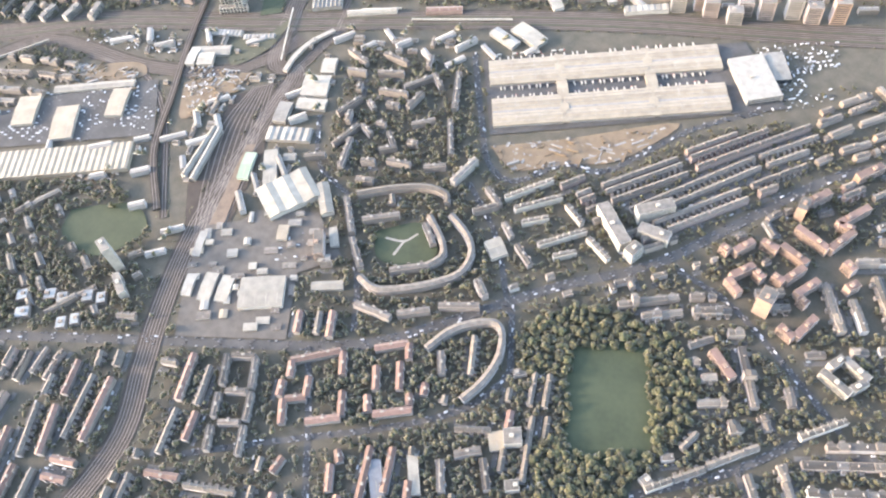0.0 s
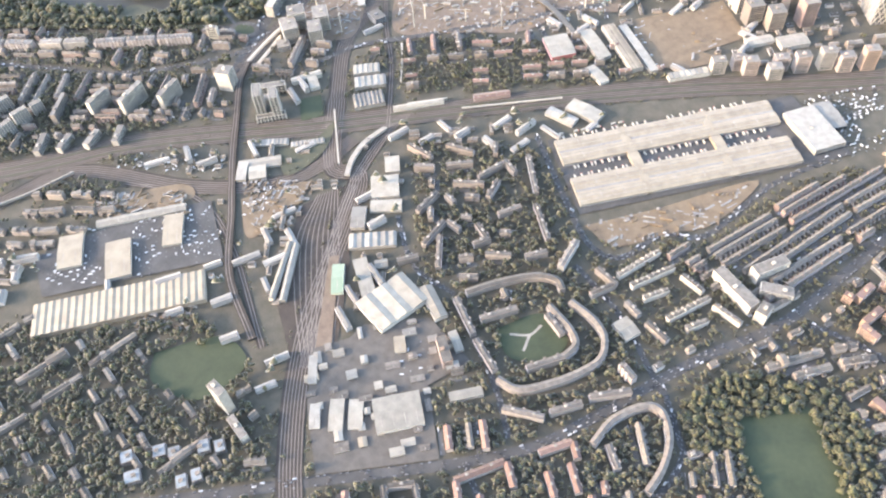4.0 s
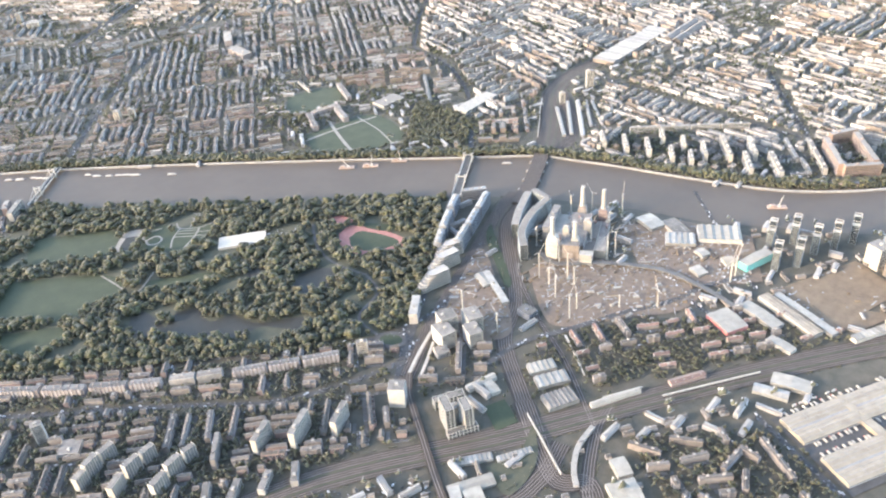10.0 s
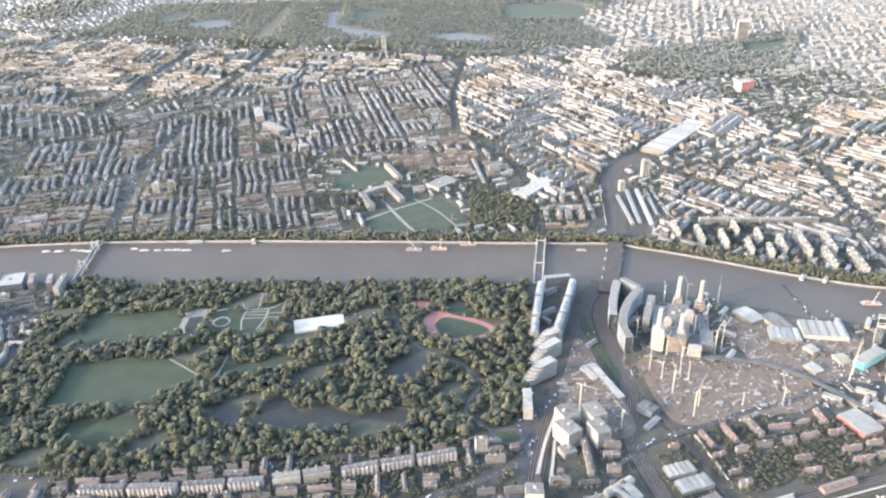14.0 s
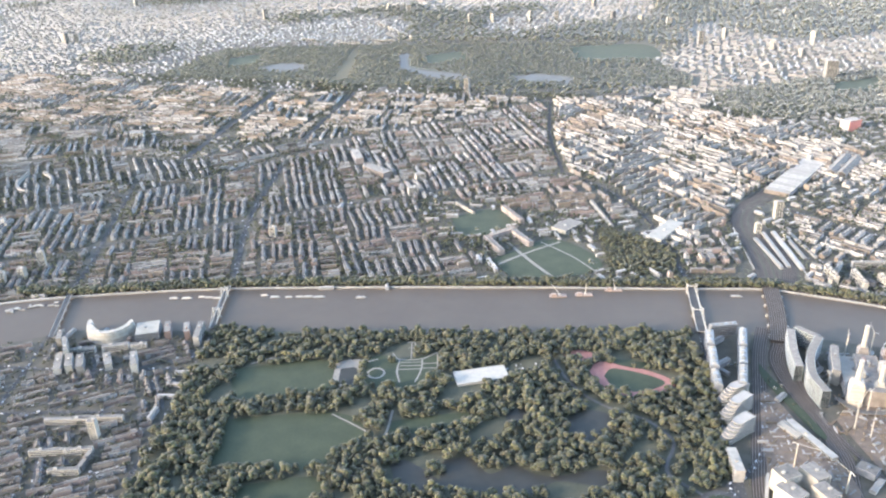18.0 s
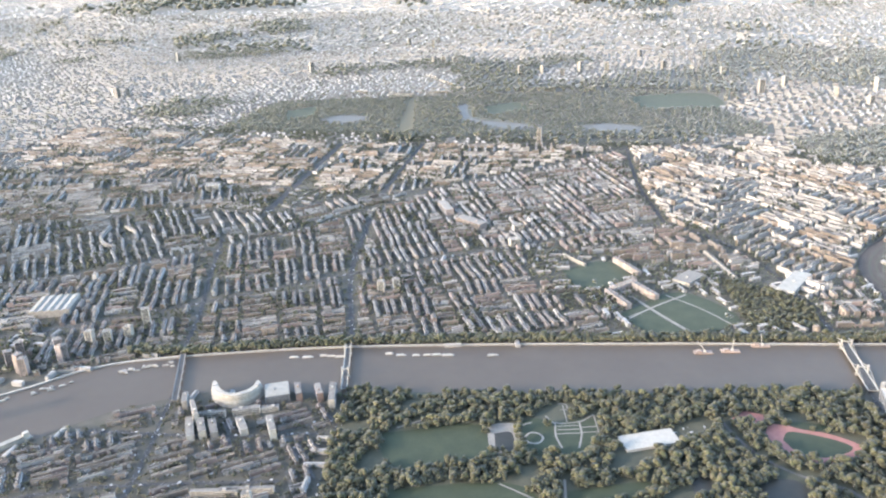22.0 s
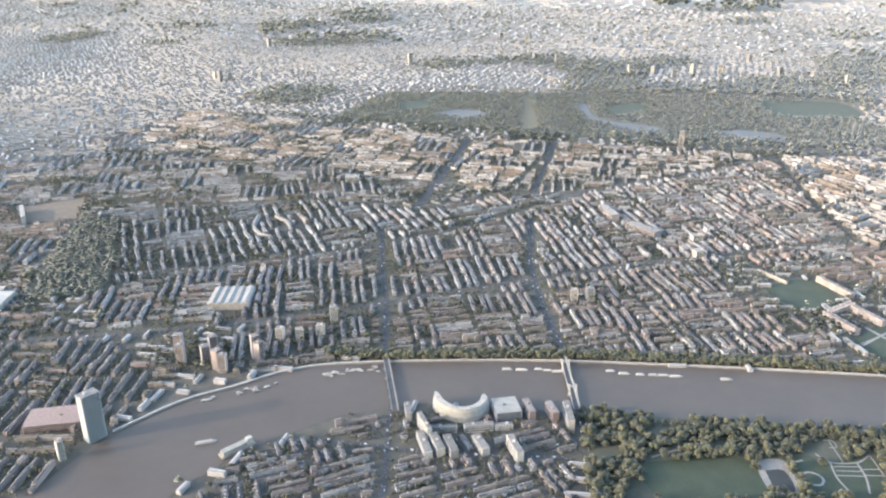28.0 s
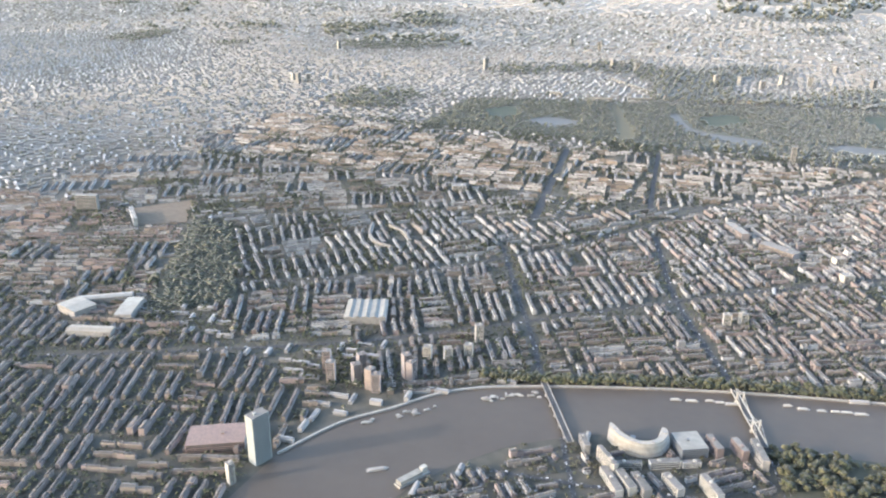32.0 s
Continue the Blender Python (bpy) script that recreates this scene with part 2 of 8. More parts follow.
MIXED = {
    "stock": (MIXBRICK, FARROOF, "terraces of brown brick houses"),
    "red": (MIXRED, FARROOF, "terraces of red-brick houses"),
    "stucco": (FARSTUCCO, FARFLAT, "terraces of white stucco houses"),
    "pale": (FARSTUCCO, FARROOF, "terraces of pale rendered houses"),
    "council": (MIXBRICK, FARFLAT, "brown brick blocks of flats"),
    "shed": (MIXBRICK, FARFLAT, "small pale workshops beside the railway"),
}

# ---- geometry ----


class Geo:
    """Vertices and faces in map metres, gathered piece by piece."""

    def __init__(self):
        self.v, self.f = [], []

    def add(self, verts, faces):
        k = len(self.v)
        self.v.extend(verts)
        self.f.extend(tuple(i + k for i in face) for face in faces)
        return self

    def ring(self, outline, z0, z1, inset=0.0, cap=True):
        """An upright prism on an outline that runs counter-clockwise; inset narrows its top towards the middle."""
        n = len(outline)
        mx, my = sum(p[0] for p in outline) / n, sum(p[1] for p in outline) / n
        top = [(x + (mx - x) * inset, y + (my - y) * inset, z1) for x, y in outline]
        faces = [(i, (i + 1) % n, n + (i + 1) % n, n + i) for i in range(n)]
        if cap:
            faces.append(tuple(range(n, 2 * n)))
        return self.add([(x, y, z0) for x, y in outline] + top, faces)

    def box(self, x0, y0, z0, x1, y1, z1):
        return self.ring([(x0, y0), (x1, y0), (x1, y1), (x0, y1)], z0, z1)

    def gable(self, x0, y0, x1, y1, z0, z1, hip=0.0):
        """A pitched roof whose ridge runs along x."""
        m = (y0 + y1) / 2
        return self.add([(x0, y0, z0), (x1, y0, z0), (x1, y1, z0), (x0, y1, z0), (x0 + hip, m, z1), (x1 - hip, m, z1)],
                        [(0, 1, 5, 4), (2, 3, 4, 5), (1, 2, 5), (3, 0, 4), (3, 2, 1, 0)])

    def tube(self, x, y, z0, z1, r0, r1, n=10):
        a = [(math.cos(2 * math.pi * i / n), math.sin(2 * math.pi * i / n)) for i in range(n)]
        faces = [(i, (i + 1) % n, n + (i + 1) % n, n + i) for i in range(n)] + [tuple(range(n, 2 * n))]
        return self.add([(x + c * r0, y + s * r0, z0) for c, s in a] + [(x + c * r1, y + s * r1, z1) for c, s in a], faces)

    def beam(self, a, b, w):
        """A square bar from a to b."""
        a, b = Vector(a), Vector(b)
        d = (b - a).normalized()
        u = d.cross(Vector((0, 0, 1)) if abs(d.z) < 0.9 else Vector((1, 0, 0))).normalized() * w / 2
        v = d.cross(u).normalized() * w / 2
        pts = [p + s * u + t * v for p in (a, b) for s, t in ((-1, -1), (1, -1), (1, 1), (-1, 1))]
        return self.add([tuple(p) for p in pts], [(0, 1, 5, 4), (1, 2, 6, 5), (2, 3, 7, 6), (3, 0, 4, 7), (3, 2, 1, 0), (4, 5, 6, 7)])

    def ribbon(self, line, width, z, thick=0.0):
        """A flat strip along a line of map points."""
        pts = [Vector(p) for p in line]
        n = len(pts)
        left, right = [], []
        for i, p in enumerate(pts):
            d = (pts[min(i + 1, n - 1)] - pts[max(i - 1, 0)]).normalized()
            side = Vector((-d.y, d.x)) * width / 2
            left.append(p + side)
            right.append(p - side)
        verts = [(p.x, p.y, z) for p in left] + [(p.x, p.y, z) for p in right]
        faces = [(n + i, n + i + 1, i + 1, i) for i in range(n - 1)]
        if thick:
            verts += [(x, y, z - thick) for x, y, _ in verts]
            faces += [(i, i + 1, 2 * n + i + 1, 2 * n + i) for i in range(n - 1)]
            faces += [(n + i + 1, n + i, 3 * n + i, 3 * n + i + 1) for i in range(n - 1)]
            faces += [(0, 2 * n, 3 * n, n), (n - 1, 2 * n - 1, 4 * n - 1, 3 * n - 1)]
        return self.add(verts, faces)


def mesh_of(name, geo, mat):
    me = bpy.data.meshes.new(name)
    v = geo.v if isinstance(geo, Geo) else geo[0]
    f = geo.f if isinstance(geo, Geo) else geo[1]
    me.from_pydata([(x * S, y * S, z * S) for x, y, z in v] if isinstance(geo, Geo) else v * S, [], f)
    me.materials.append(mat)
    me.update()
    return me


def thing(name, x, y, z=0.0, turn=0.0, label="", category="", group="", kind=""):
    """An Empty at the base of a thing, at a place of the map, turned by degrees."""
    ob = new(name)
    ob.matrix_world = pose(x * S, y * S, z * S, 0, 0, turn)
    ob.empty_display_size = 1
    return tagged(ob, label, category, group, kind)


STORE = {}


def part(name, geo, mat, parent=None, label="", key=None):
    """One mesh object under a thing; alike parts share their mesh through key."""
    if key is not None and key in STORE:
        me = STORE[key]
    else:
        me = mesh_of(name, geo() if callable(geo) else geo, mat)
        if key is not None:
            STORE[key] = me
    ob = new(name, me)
    if parent is not None:
        ob.parent = parent
    if label:
        ob["label"] = label
    return ob


LAID = [0]


def sheet(name, geo, mat, label, category, kind="structure"):
    """A flat piece of the setting; each lies a finger higher than the one before, so that no two share a plane."""
    ob = tagged(part(name, geo, mat), label, category, "", kind)
    LAID[0] += 1
    ob.location.z = 0.016 * S * LAID[0] if LAID[0] > 1 else 0
    return ob


# ---- what is taken: a coarse chart of the map, so that the rows of houses keep clear of streets and squares ----
X0, Y0, STEP = -9000, -2600, 10
TAKEN = np.zeros((1500, 1300), bool)


def clear_line(line, half):
    for (ax, ay), (bx, by) in zip(line, line[1:]):
        n = max(2, int(math.hypot(bx - ax, by - ay) / 6))
        k = int(half / STEP + 0.5)
        for i in range(n + 1):
            cx, cy = int((ax + (bx - ax) * i / n - X0) / STEP), int((ay + (by - ay) * i / n - Y0) / STEP)
            TAKEN[max(cx - k, 0):cx + k + 1, max(cy - k, 0):cy + k + 1] = True


def within(poly, x, y):
    """Which of the points lie inside an outline."""
    inside = np.zeros(np.shape(x), bool)
    for (ax, ay), (bx, by) in zip(poly, poly[1:] + poly[:1]):
        if ay != by:
            inside ^= ((ay > y) != (by > y)) & (x < (bx - ax) * (y - ay) / (by - ay) + ax)
    return inside


GX, GY = np.meshgrid(X0 + STEP * (np.arange(TAKEN.shape[0]) + 0.5), Y0 + STEP * (np.arange(TAKEN.shape[1]) + 0.5), indexing="ij")


def clear_area(poly):
    TAKEN[within(poly, GX, GY)] = True


RX0, RY0, RSTEP = -4700, -1800, 5
ROOFED = np.zeros((1340, 900), bool)


def cover(x, y, turn, length, width):
    """Marks the footprint of a building, so that no tree grows through its roof."""
    c, s = math.cos(radians(turn)), math.sin(radians(turn))
    nu, nv = max(2, int(length / 4) + 1), max(2, int(width / 4) + 1)
    for u in np.linspace(-length / 2, length / 2, nu):
        for v in np.linspace(-width / 2, width / 2, nv):
            i, j = int((x + u * c - v * s - RX0) / RSTEP), int((y + u * s + v * c - RY0) / RSTEP)
            if 0 <= i < ROOFED.shape[0] and 0 <= j < ROOFED.shape[1]:
                ROOFED[i, j] = True


def open_sky(x, y, r):
    """Which of the places have room for a tree."""
    ok = np.ones(len(x), bool)
    for du, dv in ((0, 0), (1, 0), (-1, 0), (0, 1), (0, -1)):
        i, j = ((x + du * r - RX0) / RSTEP).astype(int), ((y + dv * r - RY0) / RSTEP).astype(int)
        inside = (i >= 0) & (i < ROOFED.shape[0]) & (j >= 0) & (j < ROOFED.shape[1])
        ok[inside] &= ~ROOFED[i[inside], j[inside]]
    return ok


def is_free(x, y):
    i, j = int((x - X0) / STEP), int((y - Y0) / STEP)
    return 0 <= i < TAKEN.shape[0] and 0 <= j < TAKEN.shape[1] and not TAKEN[i, j]


def smooth(line, steps=6):
    """A rounded line through map points."""
    p = [Vector(q) for q in line]
    p = [2 * p[0] - p[1]] + p + [2 * p[-1] - p[-2]]
    out = []
    for i in range(1, len(p) - 2):
        for k in range(steps):
            t = k / steps
            out.append(0.5 * (2 * p[i] + (p[i + 1] - p[i - 1]) * t + (2 * p[i - 1] - 5 * p[i] + 4 * p[i + 1] - p[i + 2]) * t * t
                              + (3 * p[i] - p[i - 1] - 3 * p[i + 1] + p[i + 2]) * t ** 3))
    out.append(p[-2])
    return [(q.x, q.y) for q in out]


def pairs(*n):
    return list(zip(n[0::2], n[1::2]))


# ---- ground ----
ground = Geo()
ground.add([(-26000, -6000, 0), (16000, -6000, 0), (16000, 26000, 0), (-26000, 26000, 0)], [(0, 1, 2, 3)])
sheet("ground", ground, CITY, "grey and brown city ground between the houses", "ground")


# paler than the city ground so that its colour carries the far haze
SUBURB = material("hazed_suburb_ground", (0.094, 0.095, 0.077), (0.165, 0.156, 0.136), size=220, fine=30, mottle=0.7, haze_sheen=0.12)
far_ground = Geo().add([(x, y, 0.2) for x, y in pairs(-26000, -600, -4700, -600, -4500, 2600, -3500, 3400, -2600, 3650, -900, 3950, 1200, 3500, 2600, 2300, 16000, 2300, 16000, 26000, -26000, 26000)], [tuple(range(11))])
sheet("far_ground", far_ground, SUBURB, "grey-green ground of the far suburbs, paled to stand for haze", "ground")


def area(name, outline, mat, z, label, category, round_off=True):
    line = smooth(outline + outline[:1], 5)[:-1] if round_off else outline
    clear_area(line)
    if mat in (EARTH, SITE, YARD, ASPHALT, WATER, POND, GRASS):
        px, py = np.meshgrid(RX0 + RSTEP * (np.arange(ROOFED.shape[0]) + 0.5), RY0 + RSTEP * (np.arange(ROOFED.shape[1]) + 0.5), indexing="ij")
        ROOFED[within(line, px, py)] = True
    g = Geo()
    g.add([(x, y, 0.3) for x, y in line], [tuple(range(len(line)))])
    if sum(a[0] * b[1] - b[0] * a[1] for a, b in zip(line, line[1:] + line[:1])) < 0:
        g.f = [tuple(reversed(g.f[0]))]
    return sheet(name, g, mat, label, category)


NORTH_BANK = pairs(-2420, -1100, -2412, -560, -2403, -438, -2340, -296, -2263, -206, -2194, -116, -2107, -50, -1973, 8, -1808, 68, -1560, 144, -1171, 234,
                   -878, 294, -733, 324, -377, 390, -187, 428, -60, 415, 54, 397, 232, 360, 400, 335, 500, 335, 640, 362, 760, 410, 900, 470, 1150, 620, 1500, 900)
SOUTH_BANK = pairs(1650, 720, 1250, 440, 1000, 330, 898, 280, 831, 246, 705, 175, 560, 160, 390, 160, 264, 160, 115, 190, -70, 205, -180, 205, -345, 180,
                   -700, 90, -1100, 0, -1500, -70, -1700, -105, -1820, -132, -1883, -168, -1983, -240, -2066, -343, -2113, -427, -2160, -560, -2180, -1100)
area("river", NORTH_BANK + SOUTH_BANK, WATER, 0.6, "wide brown-grey tidal river", "river", round_off=False)

wall_line = [(x + 1.5, y + 1.0) for x, y in smooth(NORTH_BANK[2:], 3)]
sheet("embankment_wall", Geo().ribbon(wall_line, 5, 4.5, 4.4), material("river_wall", (0.14, 0.128, 0.11), (0.23, 0.213, 0.188), size=9, fine=1.4), "pale stone embankment wall beside the river", "wall")

# streets
STREETS = []
PLOTS = []


def street(line, width, label="grey asphalt street between houses"):
    line = smooth(line)
    STREETS.append((line, width))
    for (ax, ay), (bx, by) in zip(line, line[1:]):
        cover((ax + bx) / 2, (ay + by) / 2, math.degrees(math.atan2(by - ay, bx - ax)), math.hypot(bx - ax, by - ay), width)
    clear_line(line, width / 2 + 3)
    return sheet("road", Geo().ribbon(line, width, 0.3), ASPHALT, label, "road")


street(pairs(-199, -1525, 45, -1375, 311, -1209, 561, -1050, 647, -958, 724, -850, 778, -780, 864, -681, 936, -543, 1021, -384, 1150, -260), 16, "main road with cars and vans")
street(pairs(726, -853, 770, -923, 785, -955, 765, -1026, 698, -1105, 583, -1209, 486, -1299), 9)
street(pairs(521, -1079, 581, -1143, 672, -1250), 9)
street(pairs(896, -673, 986, -685, 1091, -733, 1181, -780), 9)
street(pairs(937, -1077, 1011, -994, 1086, -911, 1149, -810), 11)
street(pairs(401, -851, 502, -945, 561, -1021), 9)
street(pairs(229, -725, 303, -810, 390, -834), 8)
street(pairs(375, -457, 476, -579, 546, -656, 603, -664, 650, -592, 716, -566, 784, -423, 863, -324), 10, "service road with parked lorries beside the market")
street(pairs(542, -706, 638, -770, 733, -871), 9)
street(pairs(-342, 189, -290, -325, -253, -551), 20, "wide road beside the park to the bridge")
street(pairs(-287, -341, -237, -238, -222, -21), 10)
street(pairs(-1492, -50, -1417, -372, -1367, -603), 15, "road along the edge of the park")
street(pairs(-1360, -772, -1056, -669, -371, -412, -297, -344), 14, "road along the edge of the park")
street(pairs(-977, -762, -665, -663, -458, -603, -290, -473, -263, -381), 11)
street(pairs(107, -73, 203, -77, 265, -165, 331, -217), 10)
street(pairs(244, 302, 383, -91), 8)
street(pairs(-372, 434, -420, 600, -500, 850, -640, 1080, -812, 1230), 16)
street(pairs(-3200, -330, -2720, -90, -2408, 90, -2000, 400, -1610, 700, -1200, 980, -812, 1230), 13, "long shopping street through the houses")
street(pairs(-3100, 180, -2600, 460, -2235, 790, -1950, 1150, -1714, 1535), 12)
street(pairs(-3300, 780, -2700, 1080, -2309, 1125, -2020, 1400), 11)
street(pairs(-2435, 2191, -2309, 1125), 34, "long straight avenue lined with dark trees")
street(pairs(-2014, 2247, -1936, 1416), 22, "straight avenue between museums")
street(pairs(-1560, 150, -1640, 330, -1760, 640, -1874, 1111), 15, "straight street leading up from the bridge")
street(pairs(-1985, 20, -2060, 220, -2180, 480, -2330, 820), 12)
street(pairs(-812, 1230, -930, 1700, -1010, 2260), 13)
street(pairs(-3600, 1500, -2700, 1450, -2020, 1440, -1714, 1535, -1000, 2280), 14)
street(pairs(-3400, 2350, -2435, 2230, -1456, 2300, -600, 2420), 14, "road along the edge of the great park")
NORTH_BANK_ROAD = pairs(-2120, 0, -1980, 30, -1808, 92, -1560, 168, -1171, 258, -878, 318, -733, 348, -377, 414, -187, 452, -60, 440, 54, 422, 232, 385, 400, 360, 520, 362, 640, 390, 760, 440)
street(NORTH_BANK_ROAD, 13, "tree-lined embankment road beside the river")
street(pairs(440, 1103, 500, 780, 564, 480), 14, "straight street of white houses")
street(pairs(-60, 650, 180, 560, 420, 520, 700, 560), 11)
street(pairs(-70, 1010, 230, 800, 520, 640), 10)
street(pairs(-1890, -170, -1800, -420, -1720, -700), 10)
street(pairs(-2300, -760, -1900, -520, -1500, -400), 10)
street(pairs(-1990, -330, -1700, -290, -1480, -230), 9)

# railways
BANKS = []


def railway(line, width, name="railway", raised=0.0):
    line = smooth(line)
    clear_line(line, width / 2 + 2)
    if not raised:
        BANKS.append((line, width))
    for (ax, ay), (bx, by) in zip(line, line[1:]):
        cover((ax + bx) / 2, (ay + by) / 2, math.degrees(math.atan2(by - ay, bx - ax)), math.hypot(bx - ax, by - ay), width)
    bed = sheet(name, Geo().ribbon(line, width, 0.3 + raised, raised), BALLAST, "brown ballasted railway with several tracks", "railway")
    for k in range(int(width / 5)):
        off = -width / 2 + 2.5 + 5 * k
        if width > 50 and not raised and k in (2, 6):
            continue
        shifted = []
        for i, p in enumerate(line):
            a, b = line[max(i - 1, 0)], line[min(i + 1, len(line) - 1)]
            d = Vector((b[0] - a[0], b[1] - a[1])).normalized()
            shifted.append((p[0] - d.y * off, p[1] + d.x * off))
        if width > 50 and not raised and k in (1, 5):
            far_side = [(q[0] + (shifted[i][0] - q[0]) * (off + 5.5) / off, q[1] + (shifted[i][1] - q[1]) * (off + 5.5) / off) for i, q in enumerate(line)]
            part("verge", Geo().ribbon(far_side, 4.5, 0.6), PARKLAND, bed, "weedy strip between the tracks")
        part("track", Geo().ribbon(shifted, 1.5, 0.5 + raised), RAIL, bed)
    return bed


area("railway_sidings", pairs(61, -775, 110, -700, 205, -847, 278, -1024, 216, -1045, 124, -950), BALLAST, 0.3, "dark overgrown sidings between the tracks", "railway", False)
sidings = sheet("siding_bed", Geo().add([(x, y, 0.3) for x, y in pairs(61, -775, 124, -950, 216, -1045, 278, -1024, 205, -847, 110, -700)], [(0, 1, 2, 3, 4, 5)]), BALLAST, "fan of rusty siding tracks", "railway")
west, east = smooth(pairs(75, -740, 92, -840, 150, -940, 226, -1036)), smooth(pairs(104, -712, 160, -800, 215, -890, 272, -1020))
for k in range(9):
    t = (k + 0.5) / 9
    part("track", Geo().ribbon([(a[0] + (b[0] - a[0]) * t, a[1] + (b[1] - a[1]) * t) for a, b in zip(west, east)], 1.6, 0.55), RAIL, sidings)
railway(pairs(-1400, -1430, -900, -1150, -536, -944, -307, -757, -36, -603, 119, -507, 335, -375, 579, -240, 897, -91, 1300, 120), 52)
railway(pairs(-640, -1160, -473, -1010, -377, -865, -152, -812, -10, -746, 44, -673, 64, -594), 34)
railway(pairs(420, -1560, 402, -1353, 340, -1245, 296, -1175, 242, -1073, 196, -954, 150, -766, 120, -673, 63, -667, -20, -510), 38)
railway(pairs(240, -1044, 173, -870, 124, -703, 116, -558, 130, -480), 22)
railway(pairs(-20, -510, -92, -353, -101, -213, -182, 50, -172, 170), 34)
railway(pairs(-246, -485, -225, -544, -171, -634, -121, -717, -71, -792, -36, -843, 35, -949, 139, -1035), 13, "railway_viaduct", 4)
railway(pairs(160, -1041, -10, -887, -133, -829, -267, -853), 12)
railway(pairs(-172, 165, -166, 300, -170, 452), 40, "rail_bridge", 7)
railway(pairs(-170, 452, -172, 560, -190, 700, -215, 860, -190, 1000, -110, 1150, 0, 1290), 64)
railway(pairs(-120, 470, -110, 600, -150, 760, -190, 880), 36)
railway(pairs(-202, 229, -220, 105, -232, -83, -243, -235, -250, -349, -249, -465, -244, -567), 30)
railway(pairs(125, -573, 36, -388, -43, -264, -123, -93, -172, 175), 12)

# ---- parks ----
PARK = pairs(-1490, -60, -1100, 10, -700, 100, -372, 185, -320, -60, -292, -330, -371, -405, -700, -530, -1056, -660, -1330, -700, -1400, -480, -1450, -250)
area("park_ground", PARK, PARKLAND, 0.9, "dark parkland under the trees", "park", round_off=False)
LAWNS = []


def lawn(outline, label="mown green lawn among trees", mat=GRASS, name="lawn"):
    LAWNS.append(outline)
    return area(name, outline, mat, 1.3, label, "grass" if mat is GRASS else "ground")


lawn(pairs(-1285, -380, -1068, -309, -990, -365, -1050, -480, -1234, -524))
lawn(pairs(-1371, -211, -1162, -127, -1107, -238, -1277, -319))
lawn(pairs(-1152, -551, -1042, -501, -1000, -520, -1040, -600, -1150, -600))
lawn(pairs(-815, -405, -772, -383, -723, -419, -686, -386, -643, -400, -602, -398, -544, -368, -499, -365, -517, -403, -601, -412, -636, -452, -732, -481, -801, -468), "still grey park lake", POND, "lake")
lawn(pairs(-606, -215, -577, -189, -532, -188, -516, -235, -549, -279, -592, -280), "still grey park lake", POND, "lake")
lawn(pairs(-910, 469, -755, 641, -598, 484, -797, 352), "formal garden lawn with pale paths")
lawn(pairs(-1107, 742, -980, 842, -904, 717, -1022, 604), "dark green playing field behind the hospital")

# paths and grounds of the park
PATHS = []


def path(line, width=4.0, label="pale gravel path", z=0.3, mat=PATH):
    PATHS.append((smooth(line, 8), width))
    return sheet("path", Geo().ribbon(smooth(line), width, z), mat, label, "path")


lawn(pairs(-581, -42, -561, 1, -458, -13, -399, -48, -428, -95, -490, -118, -549, -99), "red running track round a green field", TRACKRED, "running_track")
track_green = smooth(pairs(-549, -54, -530, -20, -451, -32, -420, -57, -470, -97, -522, -94) + [pairs(-549, -54)[0]])
sheet("sports_field", Geo().add([(x, y, 0.3) for x, y in track_green[::-1]], [tuple(range(len(track_green)))]), GRASS, "green grass inside a running track", "grass")
lawn(pairs(-646, 1, -615, 39, -569, 22, -594, -10), "red-brown hard sports court", TRACKRED, "sports_court")
lawn(pairs(-544, 18, -454, 19, -459, -8, -520, -5), "small green pitch beside the track")
lawn(pairs(-1143, -136, -1124, -117, -1089, -111, -1073, -154, -1062, -203, -1114, -215), "pale paved fountain court", PATH, "fountain_court")
lawn(pairs(-1123, -154, -1089, -144, -1072, -201, -1105, -208), "still grey fountain basin", POND, "fountain_basin")
lawn(pairs(-1077, -96, -1030, -85, -977, -187, -1054, -205), "green lawn round a garden ring")
lawn(pairs(-1019, -92, -923, -55, -915, -105, -926, -195, -967, -204), "formal flower garden crossed by paths")
lawn(pairs(-949, -309, -800, -245, -784, -270, -874, -328, -941, -353))
lawn(pairs(-909, -440, -883, -418, -801, -468, -865, -502), "still grey park lake", POND, "lake")
lawn(pairs(-733, -226, -700, -209, -688, -239, -713, -278), "still grey park lake", POND, "lake")
path(pairs(-1029, -67, -1004, -89, -955, -74, -929, -40), 4)
path(pairs(-1004, -89, -996, -136, -977, -176), 4)
path(pairs(-955, -75, -945, -118, -944, -168), 4)
path(pairs(-998, -101, -952, -87), 3)
path(pairs(-996, -114, -949, -101), 3)
path(pairs(-996, -129, -946, -115), 3)
path(pairs(-949, -95, -916, -83), 3)
path(pairs(-944, -112, -912, -103), 3)
path(pairs(-929, -40, -911, -105), 3)
path(pairs(-999, -16, -980, -81), 3)
path(pairs(-1010, -16, -993, -12, -987, -32, -1001, -38), 3)
path(pairs(-1075, -154, -1056, -161), 8)
path(pairs(-1060, -158, -1050, -137, -1033, -136, -1021, -149, -1026, -168, -1044, -172, -1059, -160), 5)
path(pairs(-1072, -113, -1053, -98), 4)
path(pairs(-664, -12, -626, -83, -581, -135, -522, -171, -450, -192), 7, "grey road through the park", mat=LANE)
path(pairs(-1078, -315, -1029, -335, -980, -357), 4)
path(pairs(-947, -370, -950, -330, -959, -275), 5)
path(pairs(-450, -192, -400, -250, -409, -340, -345, -390), 7, "grey road through the park", mat=LANE)
